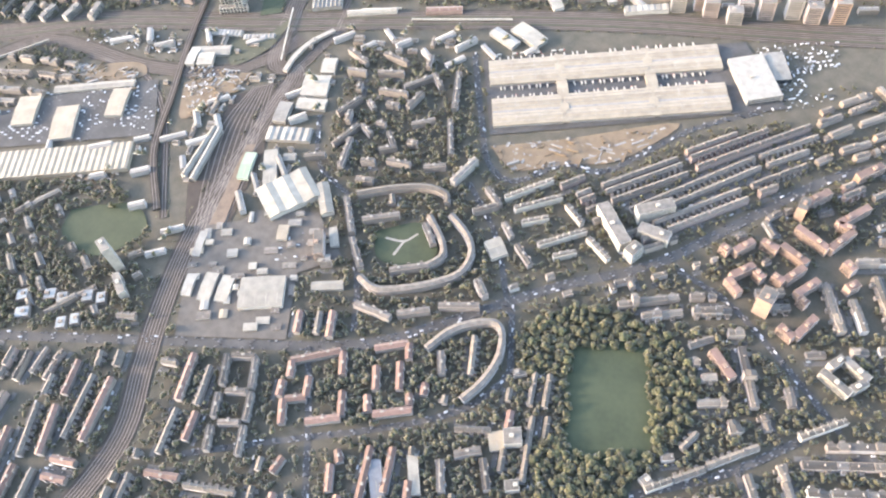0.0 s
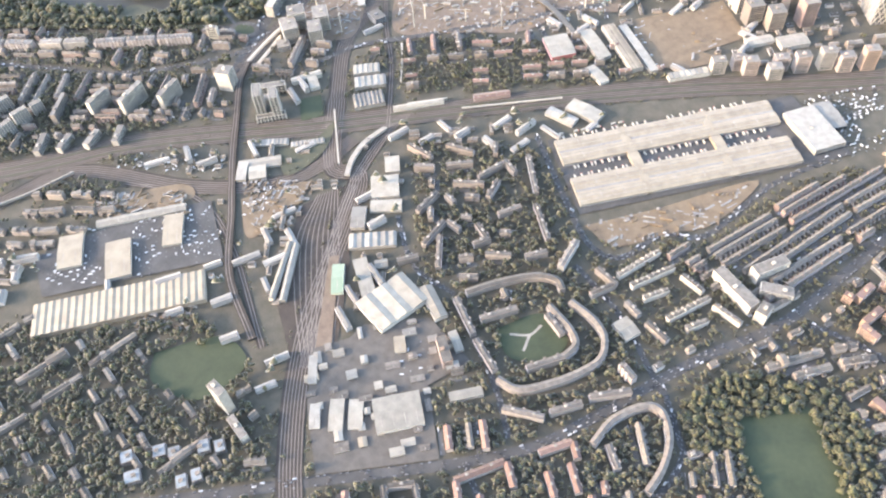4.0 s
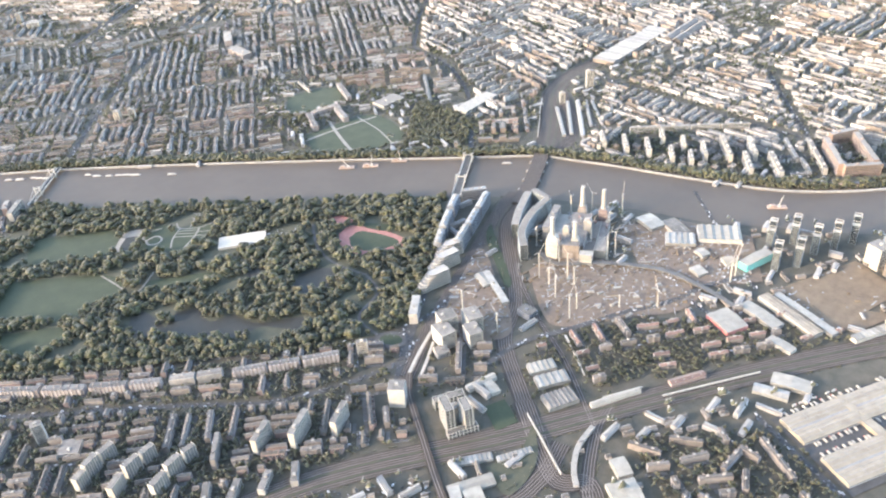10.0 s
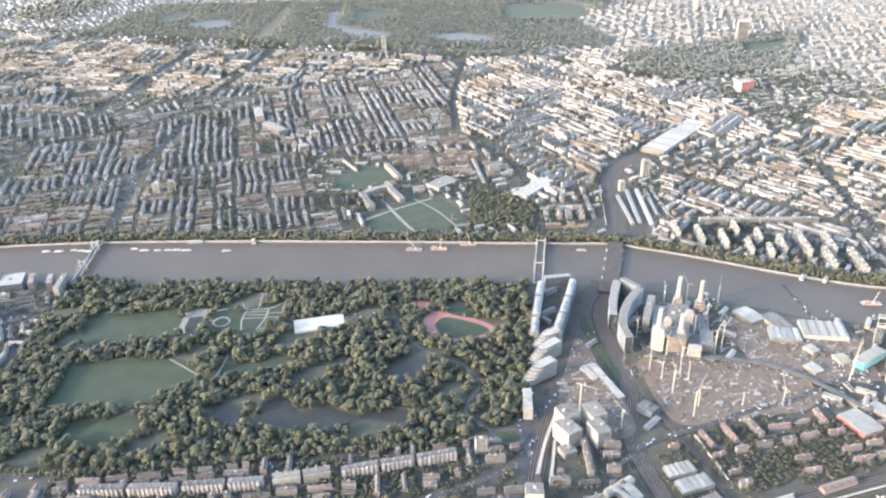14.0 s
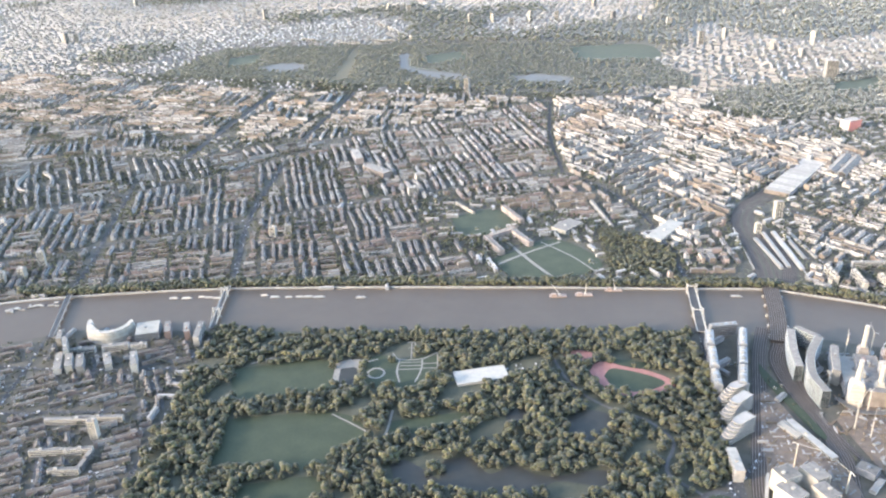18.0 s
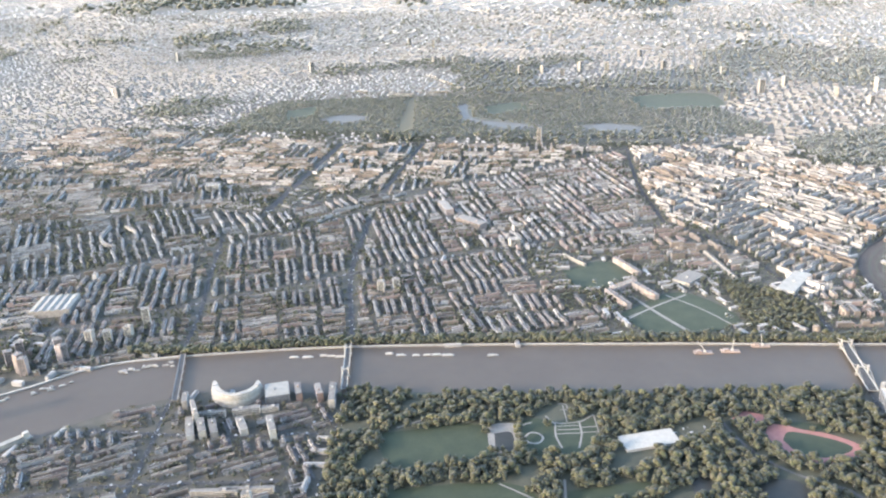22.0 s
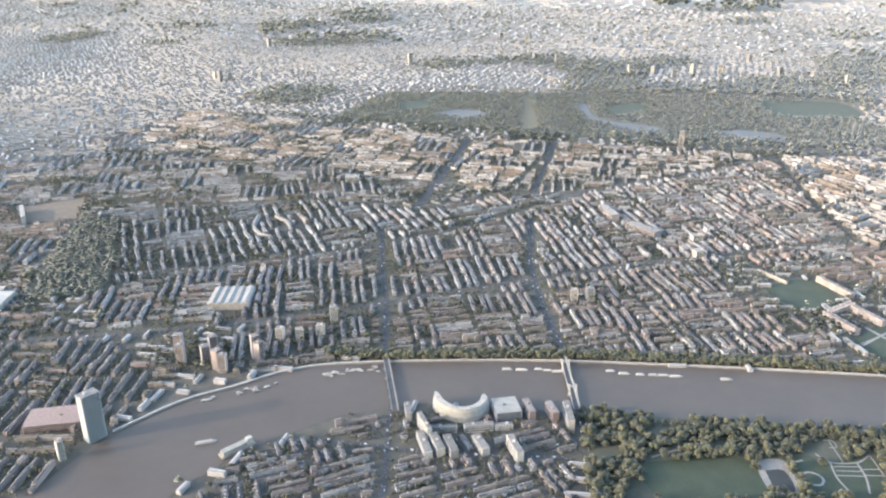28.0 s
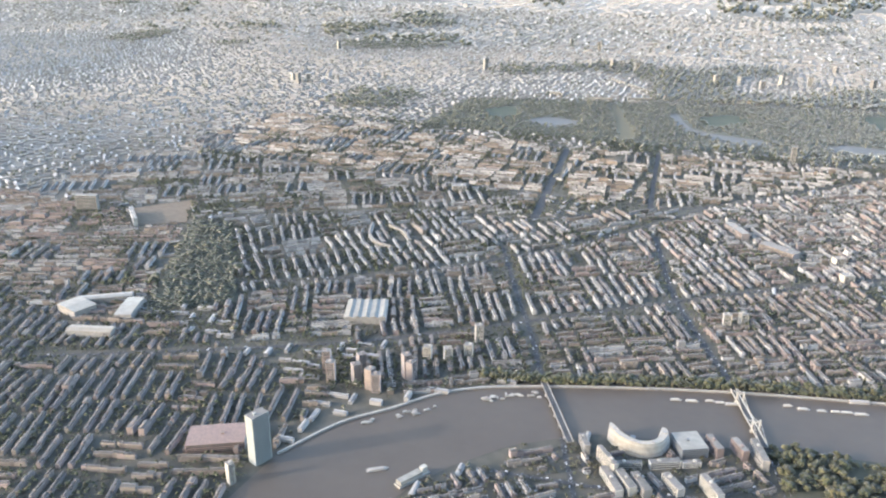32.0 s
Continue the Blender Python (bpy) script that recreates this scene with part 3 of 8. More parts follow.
path(pairs(-1332, -179, -1271, -129, -1200, -100), 5)
path(pairs(-901, 416, -823, 526, -737, 625), 7, "wide pale path across the formal garden")
path(pairs(-891, 591, -799, 475, -709, 372), 10, "wide pale path across the formal garden")
path(pairs(-794, 612, -695, 535, -618, 451), 5, "wide pale path across the formal garden")
path(pairs(-890, 447, -843, 502), 3)
area("fountain_lawn", pairs(475, -866, 528, -813, 581, -844, 561, -892, 509, -903), GRASS, 1.0, "round green courtyard garden", "grass")
path(pairs(497, -867, 525, -856, 535, -833), 4)
path(pairs(525, -856, 527, -886), 4)
area("park_ground", pairs(765, -901, 761, -866, 805, -812, 861, -783, 944, -779, 995, -803, 1018, -865, 1013, -932, 996, -978, 1012, -1028, 915, -1091, 874, -1021, 891, -983, 850, -914, 794, -939), PARKLAND, 0.9, "dark parkland round a sports field", "park", False)
lawn(pairs(834, -868, 925, -811, 996, -943, 913, -1001), "large green sports field ringed by trees")
area("waste_ground", pairs(429, -78, 586, 52, 660, -46, 590, -123, 640, -128, 562, -196, 496, -194), EARTH, 1.0, "bare brown cleared ground", "ground", False)
area("building_site", pairs(-93, -110, -27, -18, 104, -52, 213, -54, 274, -115, 233, -194, 114, -242, 19, -288, -30, -261), SITE, 1.0, "pale dug-up building site", "ground")
area("building_site", pairs(-238, -222, -222, -41, -151, -164, -95, -274, -95, -347, -218, -372), SITE, 1.0, "pale dug-up building site", "ground")
area("works_yard", pairs(86, 111, 213, 158, 377, 112, 397, -61, 273, -105, 140, -45), SITE, 0.9, "pale works yard beside the river", "ground", False)
street(pairs(-108, -427, -57, -353, 34, -289, 130, -218, 210, -169, 285, -97, 371, -43), 13, "road round the building site")
area("works_yard", pairs(528, -625, 629, -541, 764, -417, 721, -539, 658, -588, 589, -646), EARTH, 1.0, "bare sandy yard beside the market", "ground")
area("market_yard", pairs(399, -464, 771, -186, 897, -297, 513, -605), ASPHALT, 0.7, "grey tarmac yard round the market halls", "yard", False)
area("works_yard", pairs(-45, -802, 45, -719, 43, -796, 19, -870), EARTH, 1.0, "bare sandy yard beside the railway", "ground")
area("works_yard", pairs(-254, -879, -165, -813, -128, -835, -210, -905), EARTH, 1.0, "bare sandy yard beside the railway", "ground")
area("depot_yard", pairs(-300, -1051, -209, -920, -94, -824, 5, -923, -229, -1109), ASPHALT, 0.8, "grey depot yard with parked vans", "yard", False)
area("works_yard", pairs(167, -849, 180, -839, 266, -1012, 242, -1020), SITE, 0.8, "pale concrete works yard", "yard", False)
area("works_yard", pairs(285, -941, 373, -889, 464, -934, 422, -994, 487, -1089, 342, -1180, 275, -1095, 234, -1010, 275, -972), YARD, 0.8, "grey works yard full of small workshops", "yard", False)
area("sports_court", pairs(-86, -540, -53, -513, -17, -562, -50, -592), GRASS, 1.0, "green artificial sports pitch", "pitch", False)
area("square_lawn", pairs(11, -1117, 89, -1050, 154, -1074, 126, -1153, 41, -1159), GRASS, 1.0, "green open ground below a tower block", "grass")
area("railway_lands", pairs(-3756, 678, -3606, 851, -3456, 627, -3604, 535), EARTH, 1.0, "pale cleared ground among the houses", "ground", False)

# the great park far off
HYDE = pairs(-3300, 2450, -2500, 2400, -1848, 2380, -1006, 2480, -330, 2600, -330, 2760, -850, 3700, -1500, 3620, -2593, 3420, -3300, 3230)
area("park_ground", HYDE, PARKLAND, 0.9, "dark wooded ground of a great park", "park", False)
GREEN = pairs(-280, 2480, 300, 2900, 650, 3150, 480, 2360, 62, 2060, -183, 2130)
area("park_ground", GREEN, PARKLAND, 0.9, "dark wooded palace garden", "park", False)
CEMETERY = pairs(-3457, 660, -3289, 662, -2884, 118, -3093, -5)
area("park_ground", CEMETERY, PARKLAND, 0.9, "dark wooded cemetery ground", "park", False)
WOOD = pairs(-651, 770, -420, 640, -395, 480, -575, 440)
area("park_ground", WOOD, PARKLAND, 0.9, "wooded garden beside the formal lawns", "park", False)
HYDE_OPEN = []


def far_patch(outline, mat, label, name):
    HYDE_OPEN.append(outline)
    return area(name, outline, mat, 2.0, label, "water" if mat is FARPOND else "grass")


# the lakes wear the colour that holds the sky's reflection
far_patch(pairs(-2827, 2691, -2701, 2865, -2491, 2803, -2619, 2634), FARPOND, "round pond in a great park, sky reflection in its pale colour", "pond")
far_patch(pairs(-2088, 3190, -2040, 3242, -1897, 2844, -1588, 2728, -1520, 2655, -1686, 2587, -1956, 2824), FARPOND, "long curving lake, sky reflection in its pale colour", "lake")
far_patch(pairs(-1295, 2690, -1157, 2776, -963, 2710, -964, 2587, -1206, 2592), FARPOND, "long curving lake, sky reflection in its pale colour", "lake")
far_patch(pairs(-1906, 3164, -1728, 3310, -1633, 3088, -1835, 2941), GRASS, "open lawn of a great park", "lawn")
far_patch(pairs(-1085, 3524, -634, 3674, -549, 3216, -959, 3155), GRASS, "open lawn of a great park", "lawn")
far_patch(pairs(-3110, 2941, -2980, 3077, -2873, 2808, -3011, 2712), GRASS, "open lawn of a great park", "lawn")
far_patch(pairs(-2441, 3353, -2407, 3364, -2157, 2540, -2231, 2419), GOLDEN, "avenue of golden trees across a great park", "avenue")
far_patch(pairs(305, 2737, 541, 2900, 493, 2658, 303, 2568), GRASS, "open lawn of a palace garden", "lawn")

# ---- kinds of building ----
RAND = random.Random(7)


def flats(name, x, y, turn, length, width, h, wall, label, category="flats", roof=None, group="", core=True):
    """A block of flats: a wall band for each storey with the glazing set back between, a flat roof and its lift housing."""
    cover(x, y, turn, length, width)
    t = thing(name, x, y, 0, turn, label, category, group)
    l, w = length / 2, width / 2
    size = (round(length), round(width), wall.name)
    n = max(2, round(h / (4.4 if core else 8)))
    step = h / n
    for k in range(n):
        part("storey", lambda: Geo().box(-l, -w, 0, l, w, 1.8 if core else 3.6), wall, t, key=("storey", core) + size).location = (0, 0, k * step * S)
    part("parapet", lambda: Geo().box(-l, -w, 0, l, w, 0.9), wall, t, key=("parapet",) + size).location = (0, 0, (h - 0.5) * S)
    part("glazing", lambda: Geo().box(-l + 0.8, -w + 0.8, 0.1, l - 0.8, w - 0.8, h - 0.4), GLASS, t, "dark recessed window bands", key=("glazing", round(h)) + size)
    part("roof", lambda: Geo().box(-l + 0.6, -w + 0.6, 0.35, l - 0.6, w - 0.6, 0.6), roof or FLATROOF, t, key=("top", (roof or FLATROOF).name) + size).location = (0, 0, h * S)
    for sx in (-1, 1):
        part("end_wall", lambda: Geo().box(-1.0, -w - 0.06, 0.05, 1.0, w + 0.06, h + 0.45), wall, t, key=("end", round(h), round(width), wall.name)).location = (sx * (l - 0.94) * S, 0, 0)
    if core:
        p = part("lift_housing", lambda: Geo().box(-3, -2.4, 0, 3, 2.4, 3.2), wall, t, key=("core", wall.name))
        p.location = (RAND.uniform(-0.5, 0.5) * l * S, 0, (h + 0.55) * S)
    return t


def frame_of(ax, ay, bx, by, cx, cy):
    return ((ax + cx) / 2, (ay + cy) / 2, math.degrees(math.atan2(by - ay, bx - ax)), math.hypot(bx - ax, by - ay), math.hypot(cx - bx, cy - by))


def block(name, ax, ay, bx, by, cx, cy, h, wall, label, category="flats", roof=None, group=""):
    """Flats on the rectangle whose one side runs from a to b and the next from b to c."""
    clear_area(pairs(ax, ay, bx, by, cx, cy, ax + cx - bx, ay + cy - by))
    return flats(name, *frame_of(ax, ay, bx, by, cx, cy), h, wall, label, category, roof, group)


def slab(ax, ay, bx, by, width, h, wall, label, name="block_of_flats", group="", roof=None, category="flats"):
    """Flats along a line."""
    clear_line(pairs(ax, ay, bx, by), width / 2 + 3)
    return flats(name, (ax + bx) / 2, (ay + by) / 2, math.degrees(math.atan2(by - ay, bx - ax)), math.hypot(bx - ax, by - ay), width, h, wall, label, category, roof, group)


def shed(ax, ay, bx, by, cx, cy, h, label, roof=None, wall=None, bays=0, rise=2.5, name="industrial_shed", category="shed", across=False, group=""):
    """A shed with one pitched roof, or with a row of pitched bays."""
    roof, wall = roof or WHITEROOF, wall or GREYROOF
    x, y, turn, length, width = frame_of(ax, ay, bx, by, cx, cy)
    cover(x, y, turn, length, width)
    clear_area(pairs(ax, ay, bx, by, cx, cy, ax + cx - bx, ay + cy - by))
    t = thing(name, x, y, 0, turn, label, category, group)
    l, w = length / 2, width / 2
    part("wall", Geo().box(-l, -w, 0, l, w, h), wall, t)
    if bays:
        step = length / bays
        geo = Geo().add([(0, -w - 0.3, 0), (step, -w - 0.3, 0), (step, w + 0.3, 0), (0, w + 0.3, 0), (step * 0.62, -w - 0.3, rise), (step * 0.62, w + 0.3, rise)],
                        [(0, 4, 5, 3), (4, 1, 2, 5), (0, 1, 4), (2, 3, 5)])
        me = mesh_of("roof_bay", geo, roof)
        for k in range(bays):
            o = new("roof_bay", me)
            o.parent = t
            o.location = ((-l + k * step) * S, 0, (h + 0.03) * S)
    else:
        g = Geo().gable(-l - 0.4, -w - 0.4, l + 0.4, w + 0.4, h + 0.03, h + rise)
        part("roof", g, roof, t)
        n = max(1, int(length / 15))
        me = mesh_of("rooflight", Geo().add([(-0.6, -w * 0.8, 0), (0.6, -w * 0.8, 0), (0.6, -w * 0.15, rise * 0.66), (-0.6, -w * 0.15, rise * 0.66)], [(0, 1, 2, 3)]), CONCRETE)
        for k in range(n):
            o = new("rooflight", me)
            o.parent = t
            o.location = ((-l + (k + 0.5) * length / n) * S, 0, (h + 0.18 + rise * 0.2) * S)
    return t


def prism(g, u0, u1, v, z0, z1):
    """A thin upright triangle across a roof, from eave to ridge to eave."""
    return g.add([(u, w, z) for u in (u0, u1) for w, z in ((-v, z0), (v, z0), (0, z1))], [(0, 1, 2), (5, 4, 3), (1, 4, 5, 2), (3, 0, 2, 5)])


def house_wall(length, depth, h, style, parapet):
    """The outer walls of a row: the main range, its rear wings and the party walls that stand up through the roof."""
    l, d = length / 2, depth / 2
    g = Geo().box(-l, -d, 0, l, d, h)
    rise = 1.6 if parapet else 3.4
    if style in ("stock", "red", "stucco", "pale"):
        for k in range(int(length / 10)):
            u = -l + 5 + 10 * k
            g.box(u - 2.3, d - 0.05, 0, u + 2.3, d + 4.6, h * 0.68)
            prism(g, u + 4.8, u + 5.2, d, h, h + rise + 0.7)
    elif style != "mansion":
        for k in range(max(1, int(length / 16))):
            u = -l + (k + 0.5) * length / max(1, int(length / 16))
            g.box(u - 1.8, d - 0.05, 0, u + 1.8, d + 1.6, h + 2.6)
    return g


def bay(d, h):
    """A projecting stack of bay windows under a small gable."""
    g = Geo().box(-2.3, -d - 2.4, 0, 2.3, -d + 0.05, h + 0.6)
    return g.add([(u, v, z) for v in (-d - 2.4, -d + 0.6) for u, z in ((-2.3, h + 0.6), (2.3, h + 0.6), (0, h + 4.0))], [(0, 1, 2), (0, 2, 5, 3), (1, 4, 5, 2), (3, 5, 4)])


def house_roof(length, depth, h, parapet, wings=False):
    l, d = length / 2, depth / 2
    caps = Geo()
    for k in range(int(length / 10) if wings else 0):
        u = -l + 5 + 10 * k
        caps.add([(u - 2.4, d + 0.02, h * 0.68 + 0.9), (u + 2.4, d + 0.02, h * 0.68 + 0.9), (u + 2.4, d + 4.8, h * 0.68 + 0.06), (u - 2.4, d + 4.8, h * 0.68 + 0.06)], [(0, 3, 2, 1)])
    if parapet:
        return caps.gable(-length / 2 + 0.3, -depth / 2 + 0.5, length / 2 - 0.3, depth / 2 - 0.5, h + 0.05, h + 1.6)
    return caps.gable(-length / 2 - 0.2, -depth / 2 - 0.4, length / 2 + 0.2, depth / 2 + 0.4, h + 0.05, h + 3.4)


STYLES = {
    "stock": (BRICK, SLATE, False, 8.5, "terrace of brown brick houses with slate roofs"),
    "red": (REDBRICK, SLATE, False, 12.0, "terrace of tall red-brick houses with slate roofs"),
    "tile": (BRICK, TILE, False, 9.5, "brick flats with a red tiled roof"),
    "stucco": (STUCCO, FLATROOF, True, 12.5, "terrace of white stucco houses with grey roofs"),
    "pale": (STUCCO, SLATE, True, 11.0, "terrace of pale rendered houses with dark roofs"),
    "mansion": (MANSION, FLATROOF, True, 17.0, "red-brick mansion flats with flat roofs"),
    "council": (BRICK, BROWNROOF, True, 12.0, "brown brick flats with a flat grey roof"),
    "concrete": (CONCRETE, FLATROOF, True, 15.0, "pale concrete flats with a flat roof"),
}


def houses(x, y, turn, length, style, depth=10.0, chimneys=True, tall=0.0, group=""):
    wall, roof, parapet, h, label = STYLES[style]
    h += tall
    depth = min(depth, 8.0) if style in ("stock", "red", "stucco", "pale") else depth
    length = max(12, round(length / 6) * 6)
    cover(x, y, turn, length, depth)
    key = (style, length, depth, round(h))
    terrace = style in ("stock", "red", "stucco", "pale")
    name = "terraced_houses" if terrace else "mansion_block" if style == "mansion" else "block_of_flats"
    t = thing(name, x, y, 0, turn, label, "houses" if terrace else "flats", group)
    part("wall", lambda: house_wall(length, depth, h, style, parapet), wall, t, key=key + (1,))
    part("roof", lambda: house_roof(length, depth, h, parapet, terrace), roof, t, key=key + (2,))
    if parapet:
        part("parapet", lambda: Geo().box(-length / 2, -depth / 2 - 0.25, h - 0.4, length / 2, -depth / 2 + 0.4, h + 1.4), STUCCO if style == "pale" else wall, t, key=key + (3,))
    if terrace:
        n = int(length / 20)
        for k in range(n):
            part("chimney", lambda: Geo().box(-0.55, -1.3, h + 0.5, 0.55, 1.3, h + 4.4), wall, t, key=(style, round(h), 5)).location = ((-length / 2 + 10.6 + 20 * k) * S, (1.6 - 3.2 * (k % 2)) * S, 0)
    elif style == "mansion":
        for k in range(int(length / 8)):
            part("bay", lambda: bay(depth / 2, h), LITBAY, t, "tall gabled bay", key=("bay", depth, round(h))).location = ((-length / 2 + 4 + 8 * k) * S, 0, 0)
        for k in range(int(length / 16)):
            part("chimney", lambda: Geo().box(-0.8, -2.2, h + 0.5, 0.8, 2.2, h + 5.2), wall, t, key=(style, round(h), 5)).location = ((-length / 2 + 8 + 16 * k) * S, 0, 0)
    else:
        for k in range(max(1, int(length / 26))):
            part("tank_room", lambda: Geo().box(-2.2, -1.6, h + 0.5, 2.2, 1.6, h + 3.6), CONCRETE, t, "pale rooftop tank room", key=("tank", round(h))).location = (((k + 0.5) / max(1, int(length / 26)) - 0.5) * length * S, 0.8 * S, 0)
    return t


def row(ax, ay, bx, by, style, depth=10.0, tall=0.0, chimneys=True, group=""):
    """A terrace along a line."""
    clear_line(pairs(ax, ay, bx, by), depth / 2 + 4)
    return houses((ax + bx) / 2, (ay + by) / 2, math.degrees(math.atan2(by - ay, bx - ax)), math.hypot(bx - ax, by - ay), style, depth, chimneys, tall, group)


def bend(line, style, depth=10.0, name="curved_terrace", label=""):
    """A terrace that follows a curve: one wall, one roof."""
    wall, roof, parapet, h, told = STYLES[style]
    line = smooth(line, 5)
    clear_line(line, depth / 2 + 4)
    for (ax, ay), (bx, by) in zip(line, line[1:]):
        cover((ax + bx) / 2, (ay + by) / 2, math.degrees(math.atan2(by - ay, bx - ax)), math.hypot(bx - ax, by - ay), depth)
    mx, my = line[len(line) // 2]
    local = [(x - mx, y - my) for x, y in line]
    t = thing(name, mx, my, 0, 0, label or "curved " + told, "houses")
    part("wall", Geo().ribbon(local, depth, h, h), wall, t)
    left, ridge, right = Geo().ribbon(local, depth + 0.8, h + 0.05), None, None
    n = len(local)
    g = Geo()
    g.add(left.v + [(x, y, h + 2.6) for x, y in local], [(i, 2 * n + i, 2 * n + i + 1, i + 1) for i in range(n - 1)] + [(n + i, n + i + 1, 2 * n + i + 1, 2 * n + i) for i in range(n - 1)])
    part("roof", g, roof, t)
    return t


def runs(outline, turn, pitch, depth, shortest=18, longest=150, seed=1, wobble=3.0, cross=0.25, squares=0.06):
    """Streets of terraces that fill an outline block by block and keep clear of what is taken: (x, y, turn, length). Some blocks lie across the others, a few are garden squares."""
    rnd = random.Random(seed)
    c, s = math.cos(radians(turn)), math.sin(radians(turn))
    us = [x * c + y * s for x, y in outline]
    vs = [-x * s + y * c for x, y in outline]
    xs, ys = [], []
    edge = list(zip(outline, outline[1:] + outline[:1]))
    out = []

    def inside(px, py):
        hit = False
        for (ax, ay), (bx, by) in edge:
            if (ay > py) != (by > py) and px < (bx - ax) * (py - ay) / (by - ay) + ax:
                hit = not hit
        return hit and is_free(px, py)

    v = min(vs)
    while v < max(vs):
        tall = pitch * rnd.choice((2, 2, 3, 4))
        u = min(us) - rnd.uniform(0, 60)
        while u < max(us):
            wide = rnd.uniform(0.5, 1.0) * longest
            mu, mv = u + wide / 2, v + tall / 2
            fate = rnd.random()
            if fate < squares:
                px, py = mu * c - mv * s, mu * s + mv * c
                if inside(px, py):
                    GARDENS.append((px, py, min(wide, tall) * 0.4))
                    for k in (-1, 1):
                        qx, qy = px - k * s * tall * 0.42, py + k * c * tall * 0.42
                        if inside(qx, qy):
                            out.append((qx, qy, turn, wide * 0.8))
                u += wide + 11
                continue
            swap = rnd.random() < cross
            a = turn + (90 if swap else 0) + rnd.uniform(-wobble, wobble)
            ca, sa = math.cos(radians(a)), math.sin(radians(a))
            lu, lv = (tall, wide) if swap else (wide, tall)
            px, py = mu * c - mv * s, mu * s + mv * c
            n = max(1, int(lv / pitch))
            for k in range(n):
                q = (k + 0.5) / n * lv - lv / 2
                q += (1 if k % 2 else -1) * pitch * 0.1
                start, w = None, -lu / 2
                while w <= lu / 2 + 0.1:
                    x0, y0 = px + w * ca - q * sa, py + w * sa + q * ca
                    ok = w + 6 <= lu / 2 and inside(x0, y0)
                    if ok and start is None:
                        start = w
                    if not ok and start is not None:
                        if w - start >= shortest:
                            m = (start + w) / 2
                            out.append((px + m * ca - q * sa, py + m * sa + q * ca, a + 180 * (k % 2), w - start - rnd.choice((0, 2, 4))))
                        start = None
                    w += 6
            u += (wide if not swap else wide) + rnd.choice((9, 12, 14))
        v += tall + 9
    return out


GARDENS = []


def mixed_rows(rows, styles, seed=1, depth=10.0, low=8, high=15):
    """Terraces joined into a few meshes, one for each of their materials; every row is cut into houses of differing height and depth."""
    rnd = random.Random(seed)
    sorts = {}
    for x, y, a, length in rows:
        own = rnd.choice(styles)
        cover(x, y, a, length, depth)
        c, s = math.cos(radians(a)), math.sin(radians(a))
        u = -length / 2
        while u < length / 2 - 4:
            l = min(rnd.choice((9, 14, 20, 30, 42)), length / 2 - u)
            v = rnd.choice((0, 0, 0, 0, 0.6, -0.6))
            m = u + l / 2
            style = own if rnd.random() < 0.72 else rnd.choice(styles)
            big = rnd.random() < 0.03
            sorts.setdefault(style, []).append((x + m * c - v * s, y + m * s + v * c, a, l - 0.3, 1.6 if big else rnd.uniform(0.92, 1.08), rnd.uniform(1.3, 1.7) if big else rnd.uniform(0.95, 1.06)))
            u += l + (rnd.uniform(3, 9) if rnd.random() < 0.05 else 0)
    for k, style in enumerate(sorted(sorts)):
        wall, roof, told = MIXED[style]
        far_rows("terraces", sorts[style], wall, roof, told, low, high, depth, seed * 7 + k, wings=True, rear=seed < 22 or seed == 33)


def district(outline, turn, pitch, styles, depth=10.0, chimneys=True, longest=130, seed=1, group="", cross=0.25, shortest=18, wobble=5.0, things=True, low=8, high=14, squares=0.05):
    """Terraces as things of their own, or joined."""
    rnd = random.Random(seed * 31)
    rows = runs(outline, turn, pitch, depth, shortest, longest, seed, wobble, cross, squares)
    ALLROWS.extend((r[0], r[1]) for r in rows)
    if things:
        for x, y, a, length in rows:
            houses(x, y, a, length, rnd.choice(styles), depth, chimneys, rnd.choice((0, 0, 2, -1)), group)
    else:
        mixed_rows(rows, styles, seed, depth, low, high)
    if things or seed in NEAR:
        for x, y, a, length in rows:
            c, s = math.cos(radians(a)), math.sin(radians(a))
            off = -depth / 2 - 5.2
            LANES.append((x - off * s, y + off * c, a, length + 8))
    clear_area(outline)


LANES = []
NEAR = (7, 8, 12, 33, 36)


ALLROWS = []


def joined_boxes(a, u0, u1, v0, v1, z0, z1):
    """Boxes in the frames of rows a (x, y, turn): vertices and quads."""
    n = len(a)
    c, s = np.cos(np.radians(a[:, 2])), np.sin(np.radians(a[:, 2]))
    pts = []
    for z in (z0, z1):
        for u, v in ((u0, v0), (u1, v0), (u1, v1), (u0, v1)):
            pts.append(np.stack([a[:, 0] + u * c - v * s, a[:, 1] + u * s + v * c, z + 0 * c], 1))
    v = np.stack(pts, 1).reshape(-1, 3)
    f = (np.arange(n)[:, None, None] * 8 + np.array([(0, 1, 5, 4), (1, 2, 6, 5), (2, 3, 7, 6), (3, 0, 4, 7), (4, 5, 6, 7)])).reshape(-1, 4)
    return v, f


def gather(*meshes):
    vs, fs, k = [], [], 0
    for v, f in meshes:
        vs.append(v)
        fs.append(f + k)
        k += len(v)
    return np.concatenate(vs), np.concatenate(fs)


